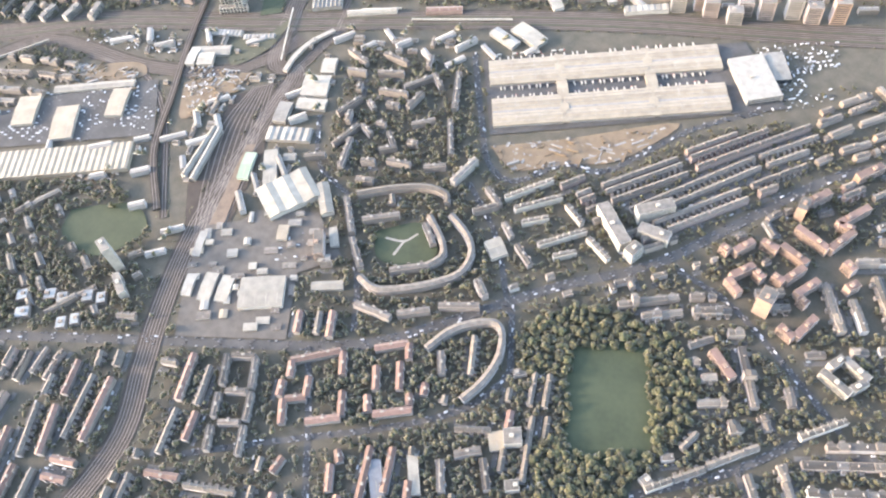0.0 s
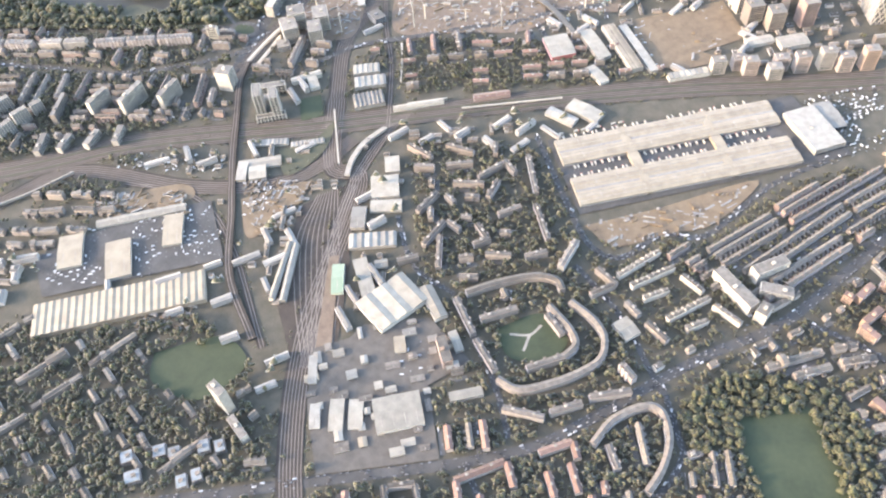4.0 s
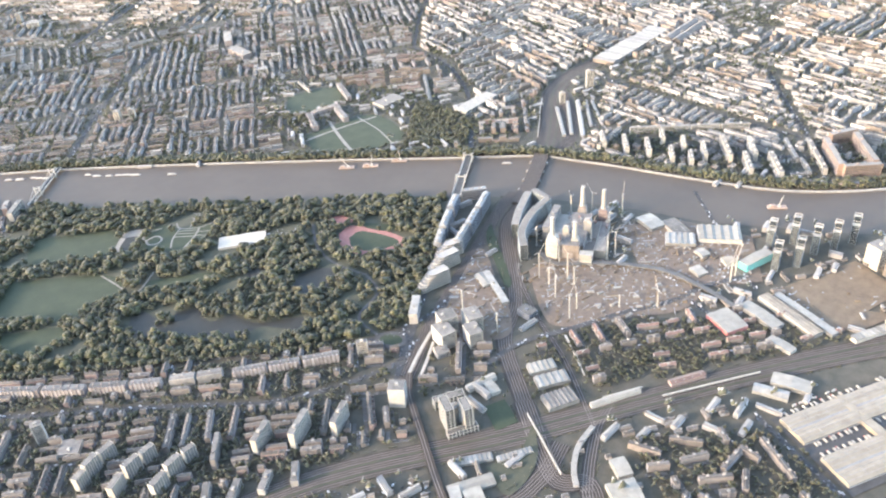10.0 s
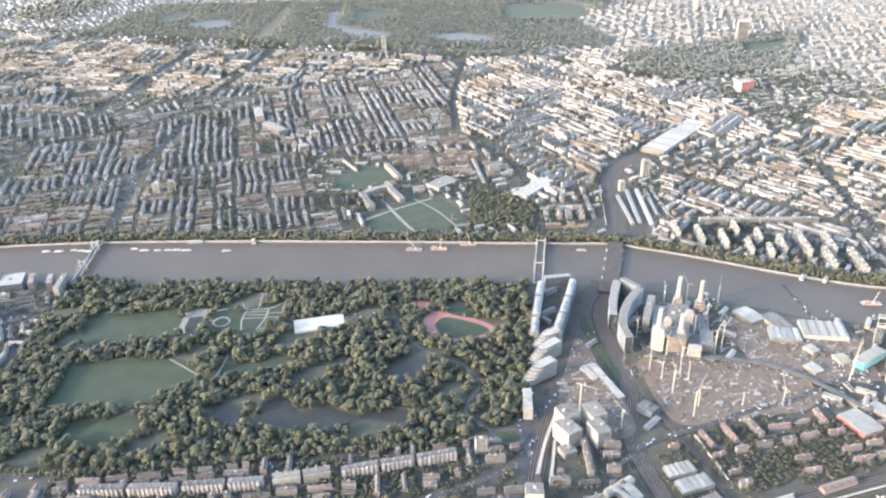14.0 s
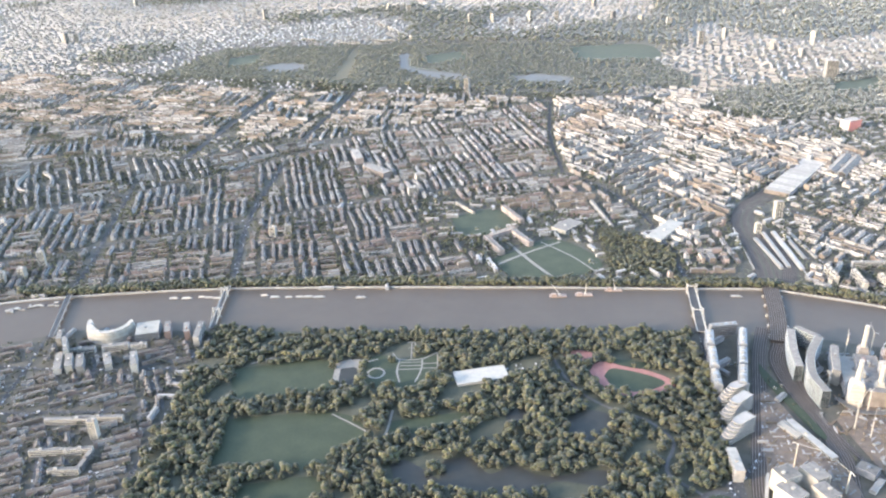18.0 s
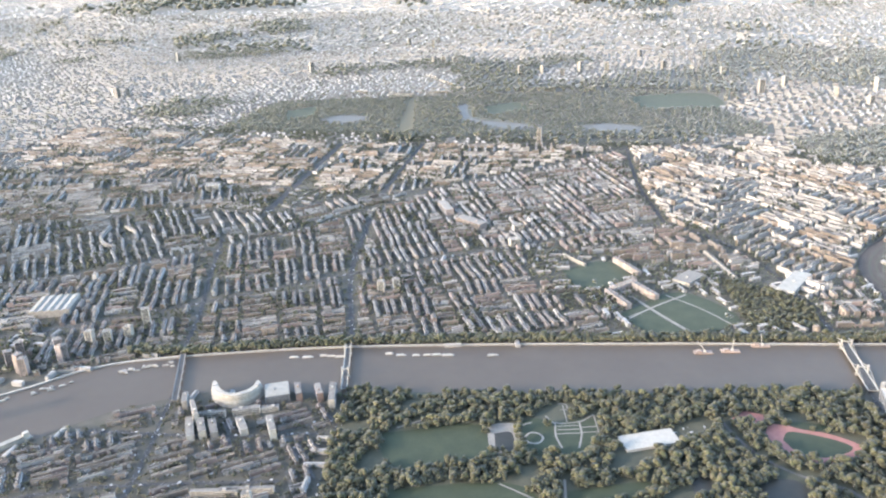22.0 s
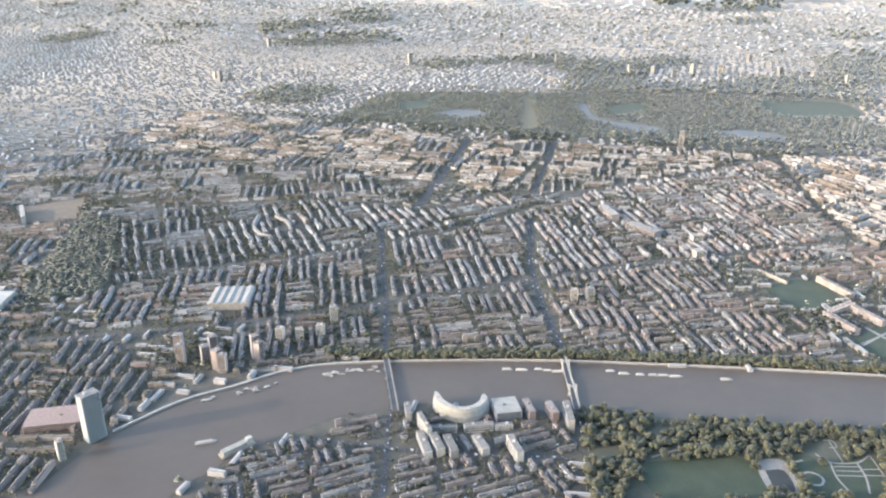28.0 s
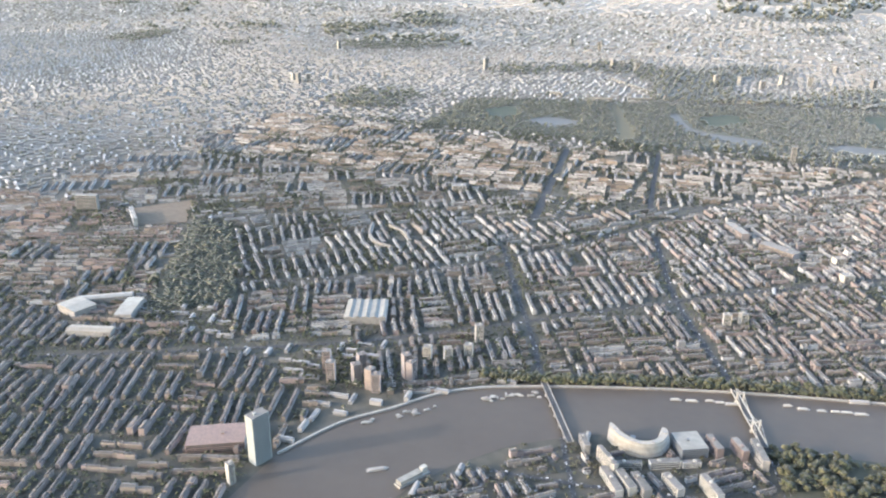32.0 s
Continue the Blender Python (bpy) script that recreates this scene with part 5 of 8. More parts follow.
# ---- flats between the railway and the park ----
def ribbed_slab(ax, ay, bx, by, width, h):
    """A dark slab of flats between white upright ribs."""
    clear_line(pairs(ax, ay, bx, by), width / 2 + 3)
    length = math.hypot(bx - ax, by - ay)
    x, y, turn = (ax + bx) / 2, (ay + by) / 2, math.degrees(math.atan2(by - ay, bx - ax))
    cover(x, y, turn, length, width)
    t = thing("slab_of_flats", x, y, 0, turn, "dark slab of flats with white upright ribs", "flats", "ribbed slabs")
    l, w = length / 2, width / 2
    part("body", Geo().box(-l, -w, 0, l, w, h), DARKPANEL, t)
    part("roof", Geo().box(-l + 0.5, -w + 0.5, h + 0.02, l - 0.5, w - 0.5, h + 0.5), FLATROOF, t)
    n = max(3, round(length / 5))
    for k in range(n + 1):
        part("rib", lambda: Geo().box(-0.6, -w - 1.3, 0, 0.6, -w - 0.02, h + 0.8), STUCCO, t, "white upright rib", key=("rib", h, 0)).location = ((-l + k * length / n) * S, 0, 0)
        part("rib", lambda: Geo().box(-0.6, w + 0.02, 0, 0.6, w + 1.3, h + 0.8), STUCCO, t, "white upright rib", key=("rib", h, 1)).location = ((-l + k * length / n) * S, 0, 0)
    for sx in (-1, 1):
        part("end_wall", lambda: Geo().box(-0.4, -w - 0.5, 0, 0.4, w + 0.5, h + 1), STUCCO, t, "white blank end wall", key=("rib_end", h)).location = (sx * (l + 0.42) * S, 0, 0)
    return t



ribbed_slab(-705, -877, -703, -854, 11, 30)
ribbed_slab(-707, -849, -704, -820, 11, 33)
ribbed_slab(-703, -814, -696, -787, 11, 28)
ribbed_slab(-633, -879, -635, -846, 11, 30)
ribbed_slab(-637, -834, -629, -805, 11, 33)
ribbed_slab(-629, -797, -621, -774, 11, 28)
ribbed_slab(-568, -857, -563, -825, 11, 30)
ribbed_slab(-566, -816, -557, -788, 11, 33)
ribbed_slab(-557, -778, -548, -758, 11, 28)
slab(-443, -735, -442, -684, 11, 35, STUCCO, "pale slab of flats with a blank sunlit end", group="pale slabs")
slab(-383, -709, -383, -647, 11, 39, STUCCO, "pale slab of flats with a blank sunlit end", group="pale slabs")
slab(-324, -665, -324, -610, 11, 35, STUCCO, "pale slab of flats with a blank sunlit end", group="pale slabs")
slab(-498, -781, -523, -721, 9, 24, BRICK, "narrow brown slab of flats")
slab(-854, -801, -841, -787, 16, 45, CONCRETE, "tall grey tower block of flats")
block("school", -794, -821, -807, -787, -771, -776, 8, STUCCO, "square pale school round a courtyard", "school")
slab(-469, -863, -489, -818, 12, 14, CONCRETE, "pale low block of flats beside the railway", group="low pale blocks")
slab(-434, -840, -441, -799, 12, 14, CONCRETE, "pale low block of flats beside the railway", group="low pale blocks")
slab(-392, -812, -398, -770, 12, 14, CONCRETE, "pale low block of flats beside the railway", group="low pale blocks")
slab(-345, -783, -362, -743, 12, 14, CONCRETE, "pale low block of flats beside the railway", group="low pale blocks")
row(-1016, -710, -938, -690, "mansion", 16, group="mansion flats")
row(-932, -689, -850, -666, "mansion", 16, group="mansion flats")
row(-843, -662, -772, -639, "mansion", 16, group="mansion flats")
row(-767, -637, -710, -617, "mansion", 16, group="mansion flats")
row(-696, -609, -651, -590, "concrete", 18, 2)
row(-646, -588, -605, -567, "concrete", 18, 2)
row(-582, -563, -526, -534, "mansion", 16, group="mansion flats")
row(-522, -532, -466, -505, "mansion", 16, group="mansion flats")
row(-461, -503, -397, -470, "mansion", 16, group="mansion flats")

# ---- estates south of the viaduct ----
row(174, -576, 227, -587, "council", 9)
row(238, -550, 292, -548, "council", 9)
row(261, -711, 273, -659, "council", 9)
row(302, -771, 312, -711, "council", 9)
row(291, -659, 310, -668, "council", 9)
row(316, -709, 345, -718, "council", 9)
row(324, -599, 350, -553, "council", 9)
row(358, -634, 359, -593, "council", 9)
row(389, -663, 418, -632, "council", 9)
row(350, -546, 379, -564, "council", 9)
row(385, -519, 430, -594, "council", 9)
row(438, -618, 487, -682, "council", 9)
row(377, -737, 398, -716, "council", 9)
row(366, -697, 394, -718, "council", 9)
row(464, -727, 494, -704, "council", 9)
row(524, -728, 529, -666, "concrete", 11)
row(277, -817, 306, -794, "council", 9)
row(576, -704, 616, -723, "council", 9)
row(637, -715, 686, -655, "pale", 10)
row(662, -730, 690, -701, "pale", 10)
row(702, -665, 739, -682, "pale", 10)
row(612, -706, 657, -633, "pale", 10)
row(639, -747, 664, -762, "council", 9)
row(678, -770, 715, -789, "council", 9)
row(705, -752, 751, -690, "pale", 10)
row(760, -700, 806, -717, "pale", 11)
row(734, -759, 760, -730, "pale", 10)
row(585, -755, 612, -723, "council", 9)
shed(631, -793, 646, -771, 676, -788, 7, "pale green-white school hall", WHITEROOF, WHITE)
block("council_offices", 747, -644, 758, -628, 818, -682, 22, STUCCO, "long cream office block on a main road", "offices")
block("council_offices", 796, -619, 835, -576, 845, -592, 26, WHITE, "tall pale office block on a main road", "offices")
block("council_offices", 817, -636, 864, -629, 862, -647, 18, WHITE, "pale office block round a courtyard", "offices")
block("council_offices", 819, -696, 825, -673, 841, -680, 24, STUCCO, "cream corner block on a main road", "offices")
bend(pairs(407, -829, 448, -789, 493, -757, 527, -751, 542, -765), "council")
bend(pairs(561, -780, 602, -796, 629, -820, 636, -857, 615, -892, 580, -928, 546, -951, 512, -948), "council")
row(396, -844, 449, -893, "council")
row(456, -900, 503, -936, "council")
row(447, -864, 491, -823, "council")
row(537, -816, 570, -839, "council")
bend(pairs(533, -800, 576, -826, 595, -849, 586, -877), "council")
row(543, -915, 588, -873, "council")
row(537, -987, 595, -977, "council")
row(599, -967, 637, -933, "council")
row(642, -922, 693, -888, "council")
row(665, -854, 692, -872, "mansion")
bend(pairs(670, -986, 684, -940, 718, -903, 742, -904, 762, -939, 765, -982, 757, -1021), "council")
row(690, -979, 712, -1006, "council")
row(520, -1111, 570, -1058, "tile", group="red-roofed flats")
row(574, -1058, 596, -1086, "tile", group="red-roofed flats")
row(523, -1112, 535, -1130, "tile", group="red-roofed flats")
row(559, -1114, 575, -1141, "tile", group="red-roofed flats")
row(551, -1161, 574, -1190, "tile", group="red-roofed flats")
row(554, -1159, 575, -1141, "tile", group="red-roofed flats")
row(613, -1105, 634, -1133, "tile", group="red-roofed flats")
row(608, -1028, 643, -994, "tile", group="red-roofed flats")
row(645, -994, 659, -1014, "tile", group="red-roofed flats")
row(628, -1048, 650, -1077, "tile", group="red-roofed flats")
row(652, -1024, 677, -1058, "tile", group="red-roofed flats")
row(670, -1106, 709, -1071, "tile", group="red-roofed flats")
row(645, -1089, 661, -1108, "tile", group="red-roofed flats")
row(692, -1054, 703, -1069, "tile", group="red-roofed flats")
row(600, -1167, 634, -1136, "tile", group="red-roofed flats")
row(662, -1172, 676, -1184, "tile", group="red-roofed flats")
row(610, -1246, 608, -1222, "tile", group="red-roofed flats")
row(689, -1222, 667, -1192, "tile", group="red-roofed flats")
shed(706, -1159, 718, -1147, 752, -1185, 8, "long pale blue flat-roofed school block", BLUEGLASS, CONCRETE, name="school_block")
shed(744, -1123, 754, -1114, 788, -1155, 8, "long pale flat-roofed school block", WHITEROOF, CONCRETE, name="school_block")
row(793, -1089, 820, -1062, "council")
row(827, -1070, 857, -1103, "council")
row(783, -1105, 809, -1137, "council")
shed(811, -1038, 826, -1025, 845, -1043, 7, "pale works yard building", CREAMROOF)
block("office_block", 827, -1024, 846, -1009, 860, -1027, 16, WHITE, "white framed office block", "offices")
block("office_block", 867, -1079, 881, -1067, 890, -1078, 12, WHITE, "white flat-roofed office block", "offices")
block("pavilion", 787, -945, 800, -932, 810, -937, 7, CONCRETE, "pale community hall beside the trees", "hall")
# brick estate glowing in the sun
slab(1007, -519, 1060, -532, 11, 16, ORANGE, "orange-brick flats with brown roofs", roof=TILE, group="orange-brick flats")
slab(1061, -531, 1077, -483, 11, 16, ORANGE, "orange-brick flats with brown roofs", roof=TILE, group="orange-brick flats")
slab(1076, -480, 1054, -482, 11, 16, ORANGE, "orange-brick flats with brown roofs", roof=TILE, group="orange-brick flats")
slab(1054, -482, 1079, -429, 11, 16, ORANGE, "orange-brick flats with brown roofs", roof=TILE, group="orange-brick flats")
slab(999, -476, 1021, -434, 12, 18, ORANGE, "orange-brick flats with brown roofs", roof=TILE, group="orange-brick flats")
slab(1002, -560, 1045, -571, 11, 16, ORANGE, "orange-brick flats with brown roofs", roof=TILE, group="orange-brick flats")
slab(976, -569, 1001, -571, 11, 16, ORANGE, "orange-brick flats with brown roofs", roof=TILE, group="orange-brick flats")
slab(951, -607, 966, -576, 11, 16, ORANGE, "orange-brick flats with brown roofs", roof=TILE, group="orange-brick flats")
slab(931, -608, 945, -611, 11, 16, ORANGE, "orange-brick flats with brown roofs", roof=TILE, group="orange-brick flats")
slab(963, -654, 988, -668, 11, 16, ORANGE, "orange-brick flats with brown roofs", roof=TILE, group="orange-brick flats")
slab(966, -648, 984, -614, 11, 16, ORANGE, "orange-brick flats with brown roofs", roof=TILE, group="orange-brick flats")
slab(990, -622, 1005, -628, 11, 16, ORANGE, "orange-brick flats with brown roofs", roof=TILE, group="orange-brick flats")
slab(1013, -615, 1031, -618, 11, 16, ORANGE, "orange-brick flats with brown roofs", roof=TILE, group="orange-brick flats")
slab(1031, -614, 1044, -579, 11, 16, ORANGE, "orange-brick flats with brown roofs", roof=TILE, group="orange-brick flats")
slab(1053, -627, 1069, -589, 11, 16, ORANGE, "orange-brick flats with brown roofs", roof=TILE, group="orange-brick flats")
slab(1058, -630, 1072, -634, 11, 16, ORANGE, "orange-brick flats with brown roofs", roof=TILE, group="orange-brick flats")
slab(1054, -686, 1078, -693, 11, 16, ORANGE, "orange-brick flats with brown roofs", roof=TILE, group="orange-brick flats")
slab(1079, -690, 1089, -646, 11, 16, ORANGE, "orange-brick flats with brown roofs", roof=TILE, group="orange-brick flats")
slab(1087, -541, 1104, -548, 12, 18, ORANGE, "orange-brick flats with brown roofs", roof=TILE, group="orange-brick flats")
slab(1106, -582, 1115, -565, 12, 18, ORANGE, "orange-brick flats with brown roofs", roof=TILE, group="orange-brick flats")
slab(1044, -384, 1067, -343, 12, 16, ORANGE, "orange-brick flats with brown roofs", roof=TILE, group="orange-brick flats")
slab(997, -768, 1038, -791, 12, 14, ORANGE, "orange-brick flats with brown roofs", roof=TILE, group="orange-brick flats")
block("tower_block", 1013, -677, 1013, -652, 1034, -656, 40, ORANGE, "tall orange-brick tower of flats")
block("tower_block", 994, -497, 992, -473, 1006, -476, 30, ORANGE, "tall orange-brick tower of flats")
slab(1127, -717, 1170, -729, 11, 14, STUCCO, "cream flats round a courtyard", group="cream courtyard flats")
slab(1134, -705, 1143, -683, 11, 14, STUCCO, "cream flats round a courtyard", group="cream courtyard flats")
slab(1144, -684, 1182, -696, 11, 14, STUCCO, "cream flats round a courtyard", group="cream courtyard flats")
slab(1169, -722, 1180, -700, 11, 14, STUCCO, "cream flats round a courtyard", group="cream courtyard flats")
row(1016, -988, 1038, -957, "pale")
row(1040, -954, 1063, -922, "stock")
row(1064, -917, 1106, -856, "stock")
row(1142, -818, 1181, -763, "pale")
row(1028, -915, 1035, -883, "stock")
row(969, -776, 989, -749, "stock")
slab(1009, -982, 1014, -970, 14, 9, STUCCO, "pale corner house with a rounded front")
# tower on the green
slab(156, -1141, 182, -1149, 14, 60, STUCCO, "tall pale slab tower on open grass", name="tower_block")
slab(190, -1161, 227, -1179, 12, 18, STUCCO, "pale stepped block below a tower")
block("low_housing", 71, -1272, 83, -1259, 99, -1267, 8, BRICK, "low housing block with pale blue roofs", roof=PALEBLUE, group="blue-roofed housing")
block("low_housing", 107, -1245, 121, -1233, 137, -1241, 8, BRICK, "low housing block with pale blue roofs", roof=PALEBLUE, group="blue-roofed housing")
block("low_housing", 131, -1236, 143, -1225, 155, -1235, 8, BRICK, "low housing block with pale blue roofs", roof=PALEBLUE, group="blue-roofed housing")
block("low_housing", 162, -1211, 174, -1200, 190, -1211, 8, BRICK, "low housing block with pale blue roofs", roof=PALEBLUE, group="blue-roofed housing")
block("low_housing", 184, -1201, 194, -1191, 210, -1201, 8, BRICK, "low housing block with pale blue roofs", roof=PALEBLUE, group="blue-roofed housing")
block("low_housing", 95, -1293, 111, -1278, 127, -1286, 8, BRICK, "low housing block with pale blue roofs", roof=PALEBLUE, group="blue-roofed housing")
block("low_housing", 165, -1266, 176, -1256, 192, -1266, 8, BRICK, "low housing block with pale blue roofs", roof=PALEBLUE, group="blue-roofed housing")
block("low_housing", 179, -1250, 189, -1240, 205, -1249, 8, BRICK, "low housing block with pale blue roofs", roof=PALEBLUE, group="blue-roofed housing")

# ---- the power station and the site round it ----
station = thing("power_station", 0, 0, 0, 0, "brick power station with four pale chimneys, half rebuilt", "power station")
clear_area(pairs(-95, -110, 90, -110, 90, 140, -95, 140))
for name, x0, y0, x1, y1, h, wall, top, told in (
        ("boiler_house", -30, -28, 16, 112, 26, BRICK, BROWNROOF, ""),
        ("front_block", -34, -50, 9, -28.1, 38, BRICK, BROWNROOF, "red-brown brick front of the boiler house"),
        ("turbine_hall", -64, -26, -30.1, 108, 20, BRICK, GREYROOF, ""),
        ("switch_house", 40.1, -36, 66, 22, 22, WHITEROOF, FLATROOF, "pale sheeted side hall"),
        ("switch_house", 16.1, -50, 40, 96, 17, BRICK, FLATROOF, ""),
        ("annexe", 40.1, 24, 60, 100, 14, BRICK, BROWNROOF, "")):
    part(name, Geo().box(x0, y0, 0, x1, y1, h).box(x0, y0, h, x0 + 1.2, y1, h + 1.4).box(x1 - 1.2, y0, h, x1, y1, h + 1.4), wall, station, told)
    part("roof", Geo().box(x0 + 1.3, y0 + 0.3, h + 0.03, x1 - 1.3, y1 - 0.3, h + 0.5), top, station)
    n = max(3, round((y1 - y0) / 12))
    g = Geo()
    for k in range(n):
        for x in (x0 - 0.5, x1 - 0.1):
            v = y0 + (k + 0.5) * (y1 - y0) / n
            g.box(x, v - 1.4, 0.1, x + 0.6, v + 1.4, h - 1.5)
    part("buttresses", g, wall, station, "upright piers along the walls")
part("white_box", Geo().box(13, -68, 0, 40, -50.1, 28).box(12.6, -68.4, 28, 40.4, -50.2, 28.8), STUCCO, station, "cream sheeted block on the front")
rough = random.Random(31)
for k in range(26):
    x, y, w, d = rough.uniform(-58, 58), rough.uniform(-18, 104), rough.uniform(2.5, 8), rough.uniform(2.5, 10)
    z = 26 if -30 < x < 16 else 20 if x < -30 else 17 if x < 40 else 14
    part("roof_work", Geo().box(x - w / 2, y - d / 2, z - 3, x + w / 2, y + d / 2, z + rough.uniform(1.5, 7)), (FLATROOF, TILE, GREYROOF, DARKPANEL, CONCRETE, BROWNROOF)[k % 6], station, "plant and temporary decks on the roof")
for cx, cy, half, h, top, wall, told in ((-51, -44, 13, 57, 104, STUCCO, "cream sheeted scaffold tower"), (-4, -24, 8.5, 46, 85, STUCCO, ""), (-9, 124, 10, 40, 92, BRICK, ""), (41, 124, 11, 36, 88, REDBRICK, "")):
    part("wash_tower", Geo().box(cx - half, cy - half, 0.1, cx + half, cy + half, h - 6).box(cx - half * 0.8, cy - half * 0.8, h - 6, cx + half * 0.8, cy + half * 0.8, h), wall, station, told)
    part("chimney", Geo().tube(cx, cy, h, top - 2, 5.6, 4.3, 18).tube(cx, cy, top - 2, top, 4.8, 4.8, 18), STUCCO, station, "tall cream fluted chimney")
    for k in range(int(h / 9)):
        part("scaffold_lift", Geo().box(cx - half - 0.7, cy - half - 0.7, 5 + 8 * k, cx + half + 0.7, cy + half + 0.7, 5.7 + 8 * k), CONCRETE, station, "thin scaffold boards round the tower")
for cx, cy, half, h, wall in ((-31, 20, 7.5, 45, STUCCO), (15, 44, 8.5, 55, CONCRETE)):
    part("wash_tower", Geo().box(cx - half, cy - half, 0.2, cx + half, cy + half, h - 4).ring([(cx - half * 0.7, cy - half * 0.7), (cx + half * 0.7, cy - half * 0.7), (cx + half * 0.7, cy + half * 0.7), (cx - half * 0.7, cy + half * 0.7)], h - 4, h, 0.3), wall, station, "pale stub of a rebuilt tower")


def tower_crane(x, y, h, turn, reach=42, luffing=True):
    t = thing("tower_crane", x, y, 0, turn, "tall white tower crane with a raised jib" if luffing else "tall white tower crane with a level jib", "crane", "tower cranes")
    part("foot", Geo().box(-3, -3, 0, 3, 3, 1.5), CONCRETE, t, key="crane_foot")
    part("mast", lambda: Geo().box(-1.15, -1.15, 0.5, 1.15, 1.15, h), STUCCO, t, key=("mast", h))
    part("cab", Geo().box(-1.6, -2.4, 0, 1.6, 0.2, 2.6), WHITE, t, key="crane_cab").location = (0, 0, h * S)
    up = 1.12 if luffing else 0.02
    part("jib", lambda: Geo().beam((0, 0, h + 1.5), (reach * math.cos(up), 0, h + 1.5 + reach * math.sin(up)), 0.8), STUCCO, t, key=("jib", h, reach, luffing))
    part("counter_jib", lambda: Geo().beam((0, 0, h + 1.5), (-8, 0, h + 2.0), 1.0), STUCCO, t, key=("counter", h))
    part("counterweight", lambda: Geo().box(-9.5, -1.2, h - 0.4, -7, 1.2, h + 1.8), CONCRETE, t, key=("weight", h))
    return t


for k, (x, y, top) in enumerate(((-64, -133, 92), (-39, -154, 64), (-17, -196, 82), (-3, -130, 98), (14, -145, 64), (-31, -74, 76), (27, 14, 84), (70, -34, 84), (82, 151, 88), (58, 100, 58), (11, 140, 93), (-39, 139, 76), (-95, -7, 62), (85, -13, 84))):
    tower_crane(x, y, round(top * 0.7), k * 53 + 20, round(top * 0.32))
for k, (x, y) in enumerate(pairs(191, -189, 116, -204, 32, -226, -192, -293, 341, -51, -110, -332)):
    tower_crane(x, y, (42, 30, 34, 66, 48, 50)[k], k * 71 + 130, 34, k % 2 == 0)
tower_crane(23, -259, 60, 40)
tower_crane(331, -75, 55, 60, 45)

# stacks of stuff and cabins on the site
for k in range(46):
    rnd = random.Random(900 + k)
    x, y = rnd.uniform(-70, 330), rnd.uniform(-250, -90)
    if not within(pairs(-75, -160, 20, -100, 330, -110, 330, -230, 60, -260), np.array([x]), np.array([y]))[0]:
        continue
    t = thing("site_cabin", x, y, 0, rnd.choice((15, 105, 40)), "pale stacked site cabin" if k % 2 else "grey concrete works on the site", "cabin", "site cabins")
    l, h = rnd.uniform(3, 8), rnd.uniform(3, 6)
    part("body", Geo().box(-l, -3, 0, l, 3, h), WHITEROOF if k % 2 else CONCRETE, t)
    part("roof", Geo().box(-l + 0.3, -2.7, h, l - 0.3, 2.7, h + 0.4), GREYROOF, t)


def curved_block(line, width, h, wall, label, roof=None, storey=3.4):
    """Flats along a curve: floor bands with glazing set back between."""
    line = smooth(line, 5)
    clear_line(line, width / 2 + 3)
    mx, my = line[len(line) // 2]
    local = [(x - mx, y - my) for x, y in line]
    t = thing("curved_flats", mx, my, 0, 0, label, "flats")
    n = max(2, round(h / storey))
    for k in range(n):
        z = (k + 1) * h / n
        part("floor_band", Geo().ribbon(local, width, z, 1.4), wall, t)
    part("glazing", Geo().ribbon(local, width - 1.6, h - 0.5, h - 0.6), GLASS, t)
    part("roof", Geo().ribbon(local, width - 2.5, h + 0.4, 0.35), roof or FLATROOF, t)
    return t


curved_block(pairs(-151, 173, -155, 87, -150, 16), 18, 38, GREYGREEN, "curved grey-green riverside flats")
curved_block(pairs(-141, 183, -97, 148), 16, 40, GREYGREEN, "curved grey-green riverside flats")
curved_block(pairs(-96, 144, -122, 67, -128, -13, -110, -73), 18, 42, GREYGREEN, "curved grey-green riverside flats")
slab(-68, 119, -78, 16, 16, 38, CONCRETE, "grey flats beside the power station")
# blue-roofed wharf flats
slab(-329, 137, -327, 76, 18, 34, BLUEGLASS, "glass and metal flats with a pale blue roof", roof=PALEBLUE, group="blue-roofed wharf flats")
slab(-325, 64, -320, -14, 18, 34, BLUEGLASS, "glass and metal flats with a pale blue roof", roof=PALEBLUE, group="blue-roofed wharf flats")
slab(-321, -17, -314, -78, 18, 28, BLUEGLASS, "glass and metal flats with a pale blue roof", roof=WHITEROOF, group="blue-roofed wharf flats")
slab(-255, 158, -258, 84, 17, 36, BLUEGLASS, "glass and metal flats with a pale blue roof", roof=PALEBLUE, group="blue-roofed wharf flats")
slab(-259, 74, -262, 7, 17, 36, BLUEGLASS, "glass and metal flats with a pale blue roof", roof=PALEBLUE, group="blue-roofed wharf flats")
slab(-263, -3, -267, -72, 17, 38, BLUEGLASS, "glass and metal flats with a pale blue roof", roof=WHITEROOF, group="blue-roofed wharf flats")
slab(-326, 169, -266, 193, 14, 28, BLUEGLASS, "glass and metal flats with a pale blue roof", roof=PALEBLUE, group="blue-roofed wharf flats")


